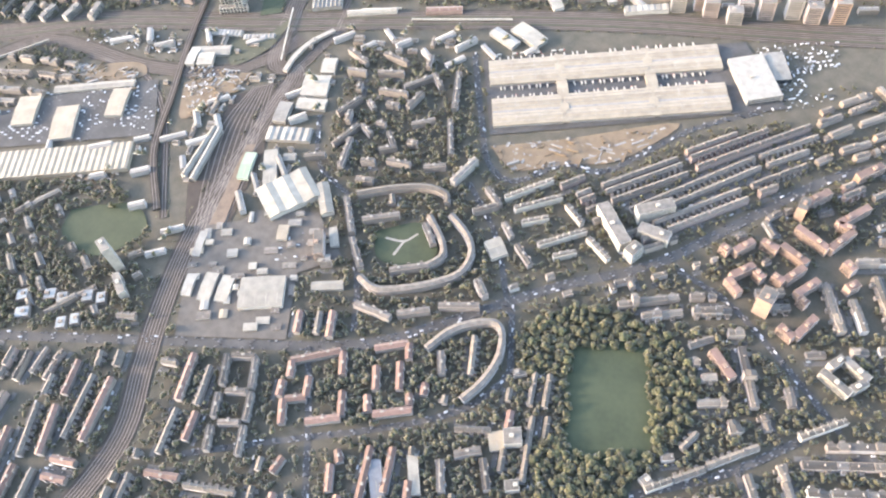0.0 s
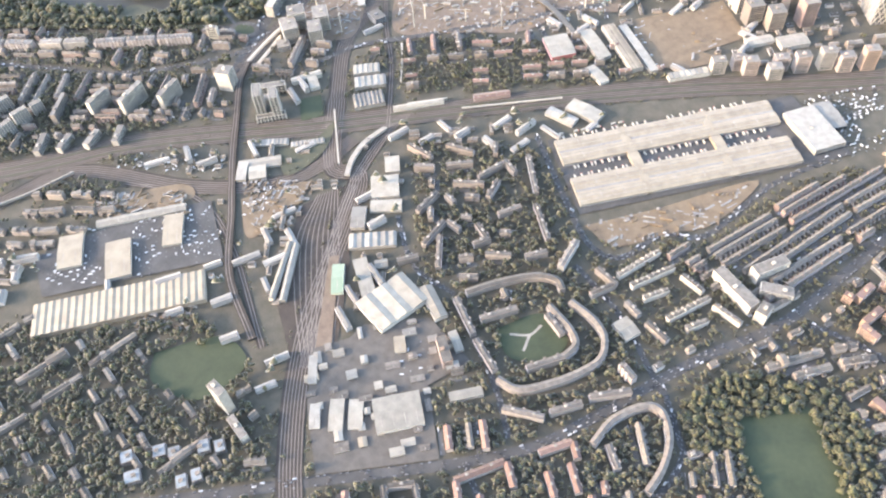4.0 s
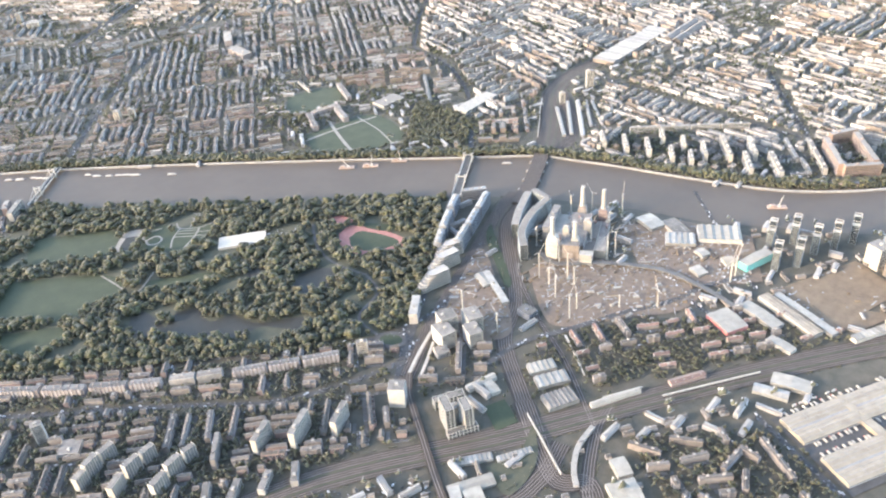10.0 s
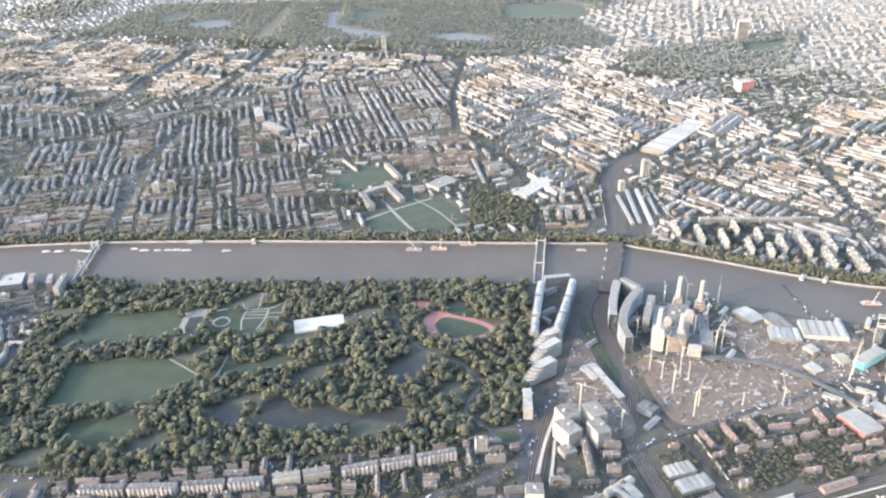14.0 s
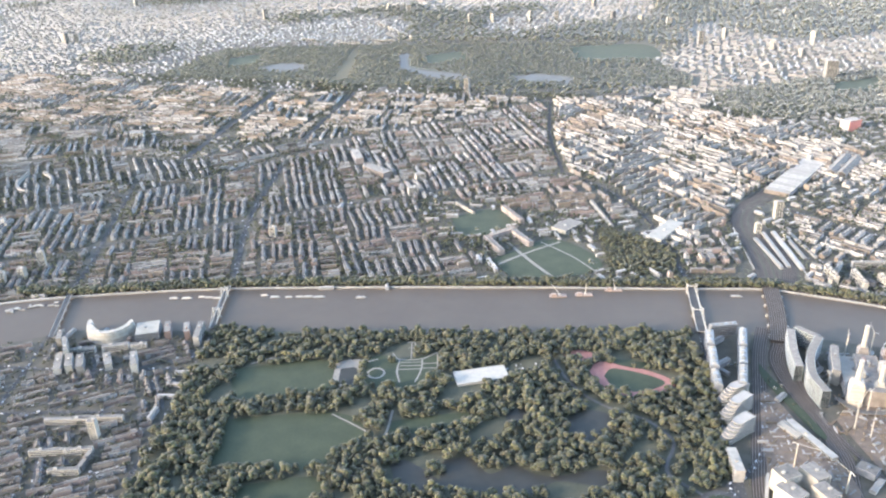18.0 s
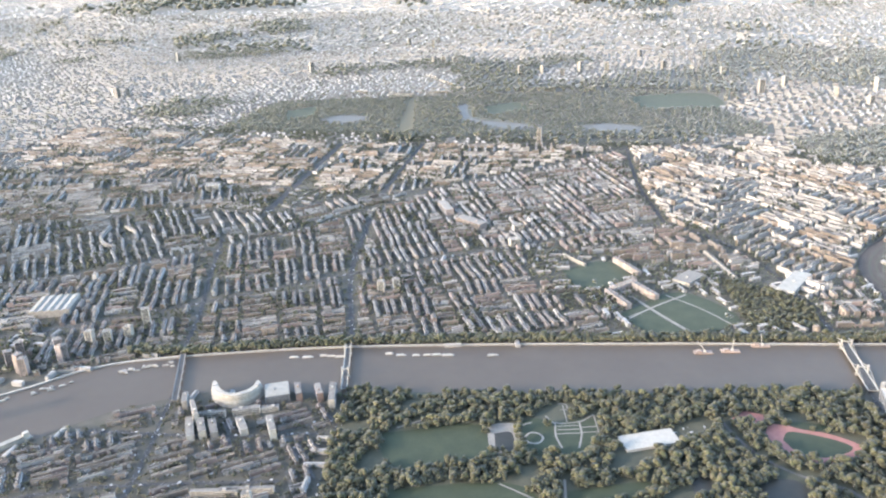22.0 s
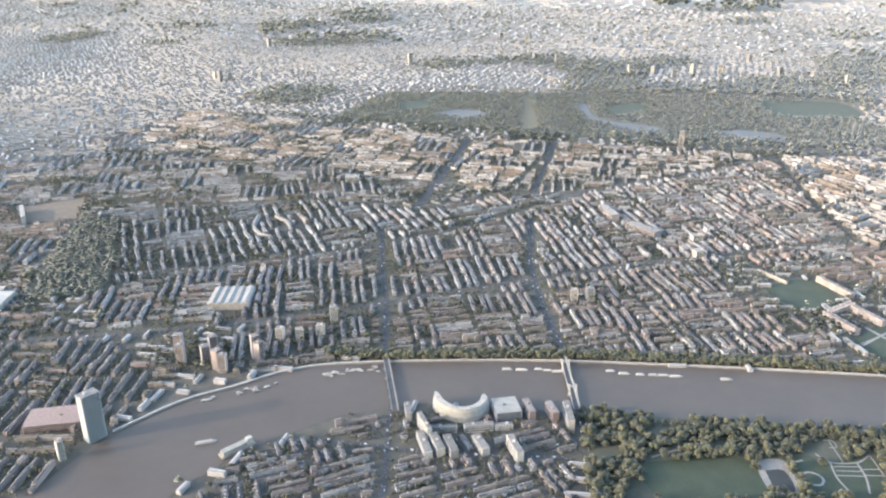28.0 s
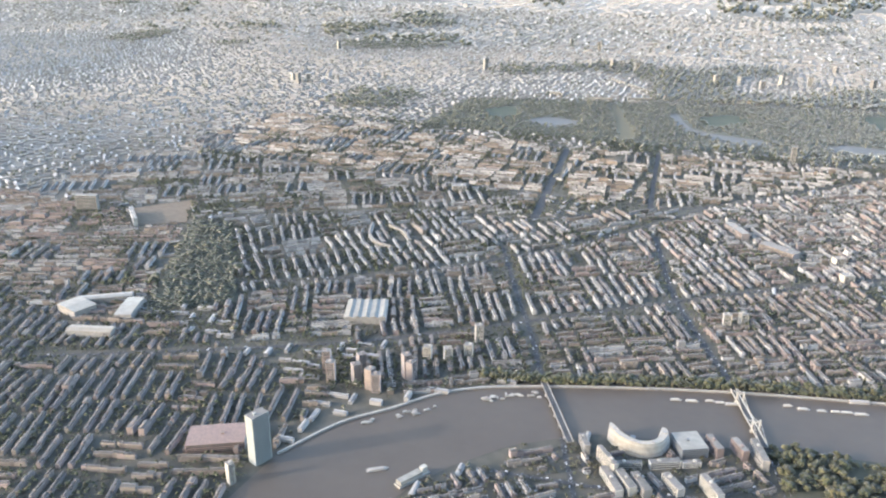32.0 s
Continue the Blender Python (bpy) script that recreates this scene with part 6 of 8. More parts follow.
for ob in [o for o in bpy.data.objects if o.get("group") == "blue-roofed wharf flats"]:
    top = max(c.location.z for c in ob.children if c.name.startswith("roof"))
    body = next(c for c in ob.children if c.name.startswith("glazing"))
    l, w = max(v.co.x for v in body.data.vertices) / S, max(v.co.y for v in body.data.vertices) / S
    n = max(2, round(l / 5.5))
    for k in range(n):
        g = Geo()
        a = [(w * 0.7 * math.cos(math.pi * i / 6), 2.6 * math.sin(math.pi * i / 6)) for i in range(7)]
        half = l / n * 0.8
        g.add([(u, v, z) for u in (-half, half) for v, z in a], [(i, i + 1, 8 + i, 7 + i) for i in range(6)] + [tuple(range(6, -1, -1)), tuple(range(7, 14))])
        part("roof_vault", g, PALEBLUE if k % 2 else GREYROOF, ob, "rounded metal penthouse roof").location = ((-l + (2 * k + 1) * l / n) * S, 0, top + 0.62 * S)


def ziggurat(ax, ay, bx, by, width, h, steps):
    """Flats with a rounded end whose white terraces step back floor by floor."""
    length = math.hypot(bx - ax, by - ay)
    turn = math.degrees(math.atan2(by - ay, bx - ax))
    clear_line(pairs(ax, ay, bx, by), width / 2 + 4)
    t = thing("stepped_flats", (ax + bx) / 2, (ay + by) / 2, 0, turn, "white stepped flats with rounded terraces", "flats", "stepped flats")
    for k in range(steps):
        cut = length * 0.5 * (k / steps) ** 1.3
        x0, x1, w = -length / 2 + cut, length / 2, width / 2 * (1 - 0.12 * k / steps)
        ring = [(x1, -w), (x1, w)] + [(x0 + w - w * math.sin(a), w * math.cos(a)) for a in [math.pi * i / 8 for i in range(9)]]
        z = (k + 1) * h / steps
        # dark slab colour imitates the shade between the white balcony edges
        part("terrace", Geo().ring(ring, z - 0.5, z + 0.1), DARKPANEL, t, "rounded terrace, dark colour standing for shade")
        rim = [(x + (0.3 if x < x1 - 0.1 else 0), y * 0.97) for x, y in ring]
        m = len(ring)
        part("balcony_edge", Geo().add([(x, y, z - 1.3) for x, y in ring] + [(x, y, z + 1.1) for x, y in ring] + [(x, y, z + 1.1) for x, y in rim] + [(x, y, z) for x, y in rim],
             [q for i in range(1, m) for q in ((i, (i + 1) % m, m + (i + 1) % m, m + i), (m + i, m + (i + 1) % m, 2 * m + (i + 1) % m, 2 * m + i), (2 * m + i, 2 * m + (i + 1) % m, 3 * m + (i + 1) % m, 3 * m + i))]), WHITE, t, "thin white balcony edge")
        inner = [(x * 0.9 + 1.6, y * 0.72) for x, y in ring]
        part("glazing", Geo().ring(inner, z - h / steps, z - 0.85), GLASS, t)
    return t


ziggurat(-315, -109, -261, -60, 24, 34, 7)
ziggurat(-313, -173, -259, -103, 25, 36, 7)
ziggurat(-313, -240, -260, -178, 26, 38, 7)
slab(-299, -275, -286, -339, 18, 26, CONCRETE, "grey flats with a red end wall", roof=GREYROOF)
block("new_flats", -225, -337, -197, -315, -198, -349, 42, STUCCO, "cream new block of flats under cranes")
block("new_flats", -175, -313, -150, -294, -151, -336, 38, STUCCO, "cream new block of flats under cranes")
block("new_flats", -227, -371, -204, -348, -186, -389, 36, STUCCO, "cream new block of flats under cranes")
block("new_flats", -169, -359, -147, -342, -132, -378, 36, STUCCO, "cream new block of flats under cranes")
block("new_flats", -218, -413, -198, -396, -186, -418, 12, CONCRETE, "low cream block beside the building site")
shed(-194, -138, -162, -175, -170, -194, 6, "white site sheds between the railways", WHITEROOF, WHITE)
slab(-183, -138, -114, -240, 16, 8, WHITEROOF, "long white low building between railways", roof=GREYROOF)
block("site_offices", -79, -260, -66, -238, -48, -267, 14, BLUEGLASS, "blue-glazed site offices beside the viaduct")

# ---- riverside towers ----
def wedge_tower(x, y, h, turn=78, length=29, width=15):
    """A riverside tower: two wings of unequal height round a glazed core."""
    clear_area(pairs(x - 30, y - 30, x + 30, y - 30, x + 30, y + 30, x - 30, y + 30))
    t = thing("riverside_tower", x, y, 0, turn, "glassy riverside tower with white framed top", "tower", "riverside towers")
    w, l = width / 2, length / 2
    for x0, x1, hh in ((-l, -1.2, h * 0.8), (1.2, l, h)):
        n = int(hh / 4.2)
        for k in range(n + 1):
            part("floor_slab", lambda: Geo().box(x0, -w, 0, x1, w, 0.8), GREYGREEN, t, key=("floor_slab", x0, w)).location = (0, 0, k * hh / n * S)
        part("glazing", Geo().box(x0 + 0.6, -w + 0.6, 0.1, x1 - 0.6, w - 0.6, hh), GLASS, t)
        g = Geo()
        for a, b in (((x0, -w), (x1, -w)), ((x1, -w), (x1, w)), ((x1, w), (x0, w)), ((x0, w), (x0, -w))):
            g.beam((*a, hh + 5), (*b, hh + 5), 1.4)
            g.beam((*a, hh), (*a, hh + 5), 1.4)
        part("roof_frame", g, WHITE, t, "white open roof frame")
    part("core", Geo().box(-1.6, -w + 1, 0, 1.6, w - 1, h + 3), GLASS, t)
    return t


for x, y in pairs(422, -3, 414, 85, 468, 21, 465, 111, 505, 76, 547, 100, 588, 134):
    wedge_tower(x, y, 58)
block("riverside_flats", 603, 47, 627, 69, 641, 37, 52, STUCCO, "tall cream riverside block")
block("riverside_flats", 637, 11, 662, 29, 669, 0, 46, BRICK, "tall brown riverside block", group="brown riverside blocks")
block("riverside_flats", 681, 10, 707, 25, 713, -4, 44, BRICK, "tall brown riverside block", group="brown riverside blocks")
block("riverside_flats", 702, 80, 729, 98, 736, 68, 42, BRICK, "tall brown riverside block", group="brown riverside blocks")
block("riverside_flats", 644, 96, 671, 108, 677, 79, 42, CONCRETE, "tall grey riverside block")
block("riverside_flats", 734, 45, 757, 62, 765, 33, 56, REDBRICK, "tall red-brick riverside tower")
block("riverside_flats", 697, 113, 717, 128, 725, 104, 52, STUCCO, "tall cream riverside tower")
block("riverside_flats", 745, 171, 813, 203, 818, 169, 30, REDBRICK, "broad red-brick riverside block")
embassy = block("embassy", 844, 144, 892, 168, 913, 100, 62, DARKPANEL, "white cube-shaped embassy with patterned glass", "embassy", WHITEROOF)
mx, my, mturn, ml, mw = frame_of(844, 144, 892, 168, 913, 100)
for side in (0, 1, 2, 3):
    half = (ml if side % 2 == 0 else mw) / 2
    out = (mw if side % 2 == 0 else ml) / 2 + 0.6
    for k in range(-2, 5):
        for lean in (-1, 1):
            u0, u1 = -half + k * half / 2.5, -half + k * half / 2.5 + lean * 31
            a, b = max(-half, min(half, u0)), max(-half, min(half, u1))
            if abs(a - b) > 3:
                z0, z1 = 62 * abs(a - u0) / 31, 62 * abs(b - u0) / 31
                o = part("lattice_bar", Geo().beam((a, -out, z0), (b, -out, z1), 1.6), WHITE, embassy, "white diagonal facade bar")
                o.rotation_euler = (0, 0, radians(90 * side))
# blocks farther down the river
for k, (x, y) in enumerate(pairs(992, 151, 1019, 127, 1046, 149, 1079, 169, 1104, 145, 975, 70, 1004, 50, 1046, 8, 1075, -3, 1103, 68, 961, 145, 1080, 92)):
    clear_area(pairs(x - 26, y - 26, x + 26, y - 26, x + 26, y + 26, x - 26, y + 26))
    flats("riverside_block", x, y, (28, 118, 10)[k % 3], (40, 30, 46, 34)[k % 4], (16, 20, 15)[k % 3], (28, 40, 22, 34, 48)[k % 5], (BRICK, STUCCO, CONCRETE, ORANGE, MANSION)[k % 5], "tall block of flats farther down the river", group="down-river blocks")
for k, (x, y) in enumerate(pairs(629, -167, 663, -142, 685, -150, 729, -146, 735, -117, 770, -107, 810, -82, 843, -76, 881, -55)):
    clear_area(pairs(x - 24, y - 24, x + 24, y - 24, x + 24, y + 24, x - 24, y + 24))
    flats("new_tower", x, y, 28, 26, 20, (30, 26, 34, 28, 30, 38, 42, 36, 46)[k], ORANGE if k in (8,) else MANSION if k % 3 else CONCRETE, "new pale tower of flats beside the railway", group="new towers")
shed(712, -38, 758, -5, 773, -34, 10, "large white flat-roofed new building", WHITEROOF, WHITE)
shed(659, -61, 701, -29, 708, -50, 8, "low white new flat-roofed building", WHITEROOF, WHITE)

# ---- bridges ----
def bridge(ax, ay, bx, by, width, towers, tower_height, label, name="suspension_bridge", deck=WHITE, cable=True, piers=0):
    x, y = (ax + bx) / 2, (ay + by) / 2
    length, turn = math.hypot(bx - ax, by - ay), math.degrees(math.atan2(by - ay, bx - ax))
    t = thing(name, x, y, 0, turn, label, "bridge")
    l, w = length / 2, width / 2
    z = 8.0
    part("deck", Geo().box(-l, -w, z - 2.0, l, w, z - 0.2), deck, t)
    part("roadway", Geo().box(-l, -w + 2.4, z - 0.17, l, w - 2.4, z + 0.05), ASPHALT, t, "grey asphalt roadway")
    for v in (-w, w):
        part("parapet", Geo().box(-l, v - 0.3, z - 0.15, l, v + 0.3, z + 1.3), deck, t)
    for u in towers:
        part("pier", Geo().box(u * l - 3.5, -w - 3, 0, u * l + 3.5, w + 3, z - 2.05), CONCRETE, t)
        for v in (-w - 0.6, w + 0.6):
            part("tower", Geo().box(u * l - 1.6, v - 1.3, 2, u * l + 1.6, v + 1.3, z + tower_height).box(u * l - 2.2, v - 1.9, z + tower_height, u * l + 2.2, v + 1.9, z + tower_height + 2), deck, t)
        part("portal", Geo().box(u * l - 1, -w, z + tower_height - 4, u * l + 1, w, z + tower_height - 2), deck, t)
    for k in range(piers):
        u = -l + (k + 0.5) * length / piers
        part("pier", Geo().box(u - 2.5, -w - 1.5, 0, u + 2.5, w + 1.5, z - 2.05), CONCRETE, t)
    if cable and len(towers) == 2:
        for v in (-w - 0.6, w + 0.6):
            g, top = Geo(), z + tower_height
            a, b = towers[0] * l, towers[1] * l
            pts = [(-l, z)] + [(-l + (a + l) * i / 4, z + (top - z) * (i / 4) ** 1.5) for i in range(1, 5)]
            pts += [(a + (b - a) * i / 12, z + 1.5 + (top - z - 1.5) * (2 * i / 12 - 1) ** 2) for i in range(1, 12)]
            pts += [(l - (l - b) * i / 4, z + (top - z) * (i / 4) ** 1.5) for i in range(4, -1, -1)]
            for (u0, z0), (u1, z1) in zip(pts, pts[1:]):
                g.beam((u0, v, z0), (u1, v, z1), 0.9)
            part("cable", g, deck, t)
            g = Geo()
            for u0, z0 in pts[1:-1]:
                g.beam((u0, v, z), (u0, v, z0), 0.35)
            part("hangers", g, deck, t)
    return t


bridge(-372, 440, -342, 172, 22, (-0.5, 0.42), 17, "white steel suspension bridge over the river")
bridge(-1576, 160, -1500, -62, 14, (-0.47, 0.47), 20, "white ornate suspension bridge over the river")
bridge(-1984, 30, -1868, -190, 14, (), 0, "grey arched road bridge over the river", "road_bridge", CONCRETE, False, 6)
for k in range(5):
    g = Geo().box(-24, -3, 0, 24, 3, 6.5)
    tagged(part("bridge_pier", g, CONCRETE), "grey pier under the railway bridge", "pier", "railway bridge piers").matrix_world = pose(-168 * S, (190 + 50 * k) * S, 0, 0, 0, 3)

# ---- across the river ----
# white slabs of the riverside estate
slab(42, 548, 60, 467, 11, 28, STUCCO, "white slab of flats above riverside trees", group="riverside slabs")
slab(105, 535, 120, 462, 11, 28, STUCCO, "white slab of flats above riverside trees", group="riverside slabs")
slab(172, 496, 182, 431, 11, 28, STUCCO, "white slab of flats above riverside trees", group="riverside slabs")
slab(224, 476, 231, 425, 11, 28, STUCCO, "white slab of flats above riverside trees", group="riverside slabs")
slab(200, 562, 208, 507, 11, 28, STUCCO, "white slab of flats above riverside trees", group="riverside slabs")
slab(254, 534, 265, 455, 11, 28, STUCCO, "white slab of flats above riverside trees", group="riverside slabs")
slab(303, 576, 327, 458, 11, 28, STUCCO, "white slab of flats above riverside trees", group="riverside slabs")
slab(361, 488, 377, 390, 11, 28, STUCCO, "white slab of flats above riverside trees", group="riverside slabs")
slab(373, 578, 389, 479, 11, 28, STUCCO, "white slab of flats above riverside trees", group="riverside slabs")
slab(425, 497, 448, 383, 12, 28, STUCCO, "white slab of flats above riverside trees", group="riverside slabs")
slab(140, 598, 150, 541, 11, 28, STUCCO, "white slab of flats above riverside trees", group="riverside slabs")
slab(-21, 562, -4, 493, 11, 28, STUCCO, "white slab of flats above riverside trees", group="riverside slabs")
slab(524, 608, 555, 435, 10, 18, STUCCO, "long white terrace of flats", group="riverside slabs")
slab(468, 613, 493, 493, 9, 11, STUCCO, "low white school wings", group="white school wings")
slab(470, 490, 504, 501, 9, 11, STUCCO, "low white school wings", group="white school wings")
slab(473, 410, 520, 423, 9, 11, STUCCO, "low white school wings", group="white school wings")
slab(504, 495, 519, 429, 9, 11, STUCCO, "low white school wings", group="white school wings")
slab(564, 580, 588, 434, 15, 34, ORANGE, "long red-brick wing of a courtyard block", group="courtyard block wings")
slab(640, 625, 671, 467, 15, 34, ORANGE, "long red-brick wing of a courtyard block", group="courtyard block wings")
slab(594, 432, 681, 457, 15, 32, ORANGE, "long red-brick wing of a courtyard block", group="courtyard block wings")
slab(577, 606, 643, 649, 15, 34, ORANGE, "long red-brick wing of a courtyard block", group="courtyard block wings")
slab(506, 367, 524, 364, 14, 15, ORANGE, "brick riverside pavilion flats", group="riverside pavilions")
slab(535, 371, 553, 368, 14, 15, CONCRETE, "brick riverside pavilion flats", group="riverside pavilions")
slab(561, 375, 586, 373, 14, 15, REDBRICK, "brick riverside pavilion flats", group="riverside pavilions")
slab(599, 381, 624, 379, 14, 15, REDBRICK, "brick riverside pavilion flats", group="riverside pavilions")

for ax, ay, bx, by in ((52, 613, 132, 630), (136, 631, 214, 648), (218, 649, 296, 666), (300, 667, 376, 684), (-20, 490, 0, 548), (3, 554, 24, 612)):
    slab(ax, ay, bx, by, 11, 18, STUCCO, "long pale row of flats behind the slabs", group="riverside rows")
for ob in [o for o in bpy.data.objects if o.get("group") == "riverside slabs"]:
    house = next(c for c in ob.children if c.name.startswith("lift_housing"))
    l = max(v.co.x for c in ob.children if c.name.startswith("glazing") for v in c.data.vertices)
    for k in (-0.75, -0.25, 0.25, 0.75):
        if abs(k * l - house.location.x) > 6 * S:
            extra = new("lift_housing", house.data)
            extra.parent = ob
            extra.location = (k * l, 0, house.location.z)
# the old soldiers' hospital and its garden
row(-955, 595, -887, 501, "mansion", 16)
row(-885, 657, -817, 576, "mansion", 16)
row(-944, 601, -883, 675, "mansion", 18)
block("hospital_wing", -765, 714, -721, 792, -696, 743, 14, STUCCO, "pale hospital wing beside the garden", "hospital")
row(-952, 838, -872, 736, "mansion", 14)
row(-1116, 858, -1039, 785, "pale", 12)
row(-681, 952, -598, 755, "stucco", 14)

# riverside crescent of glass and its neighbours
def shell_block(line, width, h, label):
    """Flats along a curve whose white floors draw in towards the top and the ends."""
    line = smooth(line, 8)
    clear_line(line, width / 2 + 3)
    for (ax, ay), (bx, by) in zip(line, line[1:]):
        cover((ax + bx) / 2, (ay + by) / 2, math.degrees(math.atan2(by - ay, bx - ax)), math.hypot(bx - ax, by - ay), width)
    mx, my = line[len(line) // 2]
    t = thing("crescent_flats", mx, my, 0, 0, label, "flats")
    n, storeys = len(line), 9
    for k in range(storeys):
        z, full = (k + 1) * h / storeys, math.sqrt(max(0.0, 1 - 0.8 * ((k + 0.4) / storeys) ** 2))
        for name, inset, z0, z1, mat in (("floor_band", 0.0, z - h / storeys * 0.82, z, STUCCO), ("glazing", 0.9, z - h / storeys, z - h / storeys * 0.8, GLASS)):
            left, right = [], []
            for i, (x, y) in enumerate(line):
                ax, ay = line[max(i - 1, 0)]
                bx, by = line[min(i + 1, n - 1)]
                d = Vector((bx - ax, by - ay)).normalized()
                end = min(i, n - 1 - i) / 5
                w = (width / 2 * full - inset) * math.sqrt(max(0.12, 1 - max(0.0, 1 - end) ** 2))
                left.append((x - mx - d.y * w, y - my + d.x * w))
                right.append((x - mx + d.y * w, y - my - d.x * w))
            ring = right + left[::-1]
            m = len(ring)
            g = Geo().add([(x, y, z0) for x, y in ring] + [(x, y, z1) for x, y in ring], [(i, (i + 1) % m, m + (i + 1) % m, m + i) for i in range(m)]
                          + [(m + i, m + i + 1, 2 * m - 2 - i, 2 * m - 1 - i) for i in range(n - 1)])
            part(name, g, mat, t)
    for u in (0.12, 0.38, 0.62, 0.86):
        x, y = line[int(u * (n - 1))]
        part("roof_plant", Geo().box(x - mx - 4, y - my - 3, h - 0.5, x - mx + 4, y - my + 3, h + 1.5), DARKPANEL, t, "dark roof plant in a recess")
    return t


shell_block(pairs(-1800, -124, -1778, -153, -1750, -169, -1722, -169, -1700, -152, -1691, -122, -1697, -102), 23, 30, "cream shell-like crescent of riverside flats with rounded ends")
block("glass_offices", -1678, -102, -1630, -76, -1607, -132, 22, BLUEGLASS, "green-glazed riverside office block", "offices", WHITEROOF)
slab(-1778, -236, -1722, -214, 10, 15, WHITE, "low white block behind the crescent")
slab(-1708, -207, -1654, -180, 14, 15, WHITE, "low white block behind the crescent")
slab(-1649, -181, -1616, -165, 10, 12, WHITE, "low white block behind the crescent")
slab(-1806, -211, -1764, -261, 10, 30, WHITE, "white stepped block beside the bridge road")
slab(-1788, -255, -1746, -318, 16, 16, WHITE, "white flats in a row", group="white new flats")
slab(-1758, -259, -1724, -305, 16, 20, STUCCO, "white flats in a row", group="white new flats")
slab(-1730, -256, -1697, -302, 16, 20, CONCRETE, "white flats in a row", group="white new flats")
slab(-1675, -235, -1641, -275, 16, 18, STUCCO, "white flats in a row", group="white new flats")
slab(-1607, -225, -1572, -276, 14, 26, WHITE, "white flats in a row", group="white new flats")
slab(-1608, -82, -1582, -127, 14, 24, REDBRICK, "brown brick riverside flats", group="brown wharf flats")
slab(-1560, -76, -1535, -116, 14, 24, REDBRICK, "brown brick riverside flats", group="brown wharf flats")
slab(-1523, -68, -1498, -138, 14, 26, CONCRETE, "grey riverside flats beside the bridge")
slab(-1849, -171, -1829, -209, 12, 22, CONCRETE, "grey riverside flats beside the bridge")
slab(-1646, -478, -1557, -455, 9, 13, STUCCO, "long white block of flats", group="long white flats")
slab(-1593, -460, -1492, -432, 9, 13, STUCCO, "long white block of flats", group="long white flats")
slab(-1605, -571, -1539, -550, 9, 13, STUCCO, "long white block of flats", group="long white flats")
slab(-1536, -551, -1488, -534, 9, 13, STUCCO, "long white block of flats", group="long white flats")
slab(-1530, -610, -1473, -593, 9, 13, STUCCO, "long white block of flats", group="long white flats")
slab(-1476, -589, -1485, -542, 9, 13, BRICK, "long brown block of flats", group="long white flats")
slab(-1523, -494, -1507, -490, 14, 42, STUCCO, "tall cream tower block", name="tower_block")
slab(-2438, -550, -2432, -539, 14, 44, STUCCO, "tall cream tower beside the river", name="tower_block")
# towers up river
block("riverside_works", -2607, -449, -2506, -393, -2463, -449, 22, REDBRICK, "long red-brown works hall beside the river", "works", TILE)
slab(-2430, -482, -2416, -446, 24, 106, GREYGREEN, "very tall grey-green glass tower beside the river", name="glass_tower", category="tower")
for k, (x, y) in enumerate(pairs(-2437, -153, -2383, -131, -2342, -142, -2324, -149, -2286, -64, -2271, -72, -2469, -114, -2393, -83)):
    clear_area(pairs(x - 22, y - 22, x + 22, y - 22, x + 22, y + 22, x - 22, y + 22))
    flats("brick_tower", x, y, 20 + 30 * (k % 3), 20, 18, (55, 50, 52, 46, 60, 48, 58, 50)[k], MANSION, "dark red-brick tower of flats", group="red-brick towers")
for k, (x, y) in enumerate(pairs(-2274, 35, -2225, 46, -2184, 81, -2186, 163, -1606, 489, -1566, 512)):
    clear_area(pairs(x - 20, y - 20, x + 20, y - 20, x + 20, y + 20, x - 20, y + 20))
    flats("tower_block", x, y, 10 + 20 * (k % 2), 20, 18, (34, 34, 34, 48, 36, 36)[k], STUCCO, "pale tower block among terraces", group="pale tower blocks")
shed(-2542, 126, -2438, 167, -2497, 263, 20, "large pale hospital with stepped glass roofs", WHITEROOF, CONCRETE, bays=5, rise=4, name="hospital", category="hospital")
# football ground
shed(-3243, -133, -3226, -70, -3296, -18, 20, "pale roofed football stand", WHITEROOF, CONCRETE, name="football_stand", category="stadium")
shed(-3114, -82, -3073, -65, -3143, 23, 20, "pale roofed football stand", WHITEROOF, CONCRETE, name="football_stand", category="stadium")
shed(-3286, -50, -3169, 30, -3188, 51, 18, "pale roofed football stand", GREYROOF, CONCRETE, name="football_stand", category="stadium")
shed(-3173, -203, -3059, -168, -3082, -143, 18, "pale roofed football stand", CREAMROOF, CONCRETE, name="football_stand", category="stadium")
slab(-3924, 594, -3852, 623, 24, 60, CONCRETE, "broad tall grey office slab", category="offices")
slab(-3707, 633, -3595, 529, 14, 30, STUCCO, "white block beside cleared ground")
# landmarks towards the great park
flats("barracks_tower", -1429, 2282, 0, 22, 20, 88, CONCRETE, "tall concrete tower beside a great park", "tower")
flats("tower_block", -108, 930, 20, 24, 16, 58, STUCCO, "pale tower beside the railway", "tower")
flats("tower_block", -175, 800, 20, 16, 14, 34, STUCCO, "pale tower beside the railway", "tower")
slab(285, 2841, 339, 2850, 40, 100, CONCRETE, "tall hotel tower between two parks", category="hotel")
slab(-2822, 1405, -2801, 1414, 26, 48, CONCRETE, "grey tower above the terraces")
slab(-2713, 1347, -2660, 1369, 40, 26, WHITE, "broad white building among terraces")
shed(-111, 1170, 51, 1523, 90, 1452, 14, "broad grey railway terminus roof in many bays", GREYROOF, BRICK, bays=12, rise=4, name="terminus_shed", category="station")
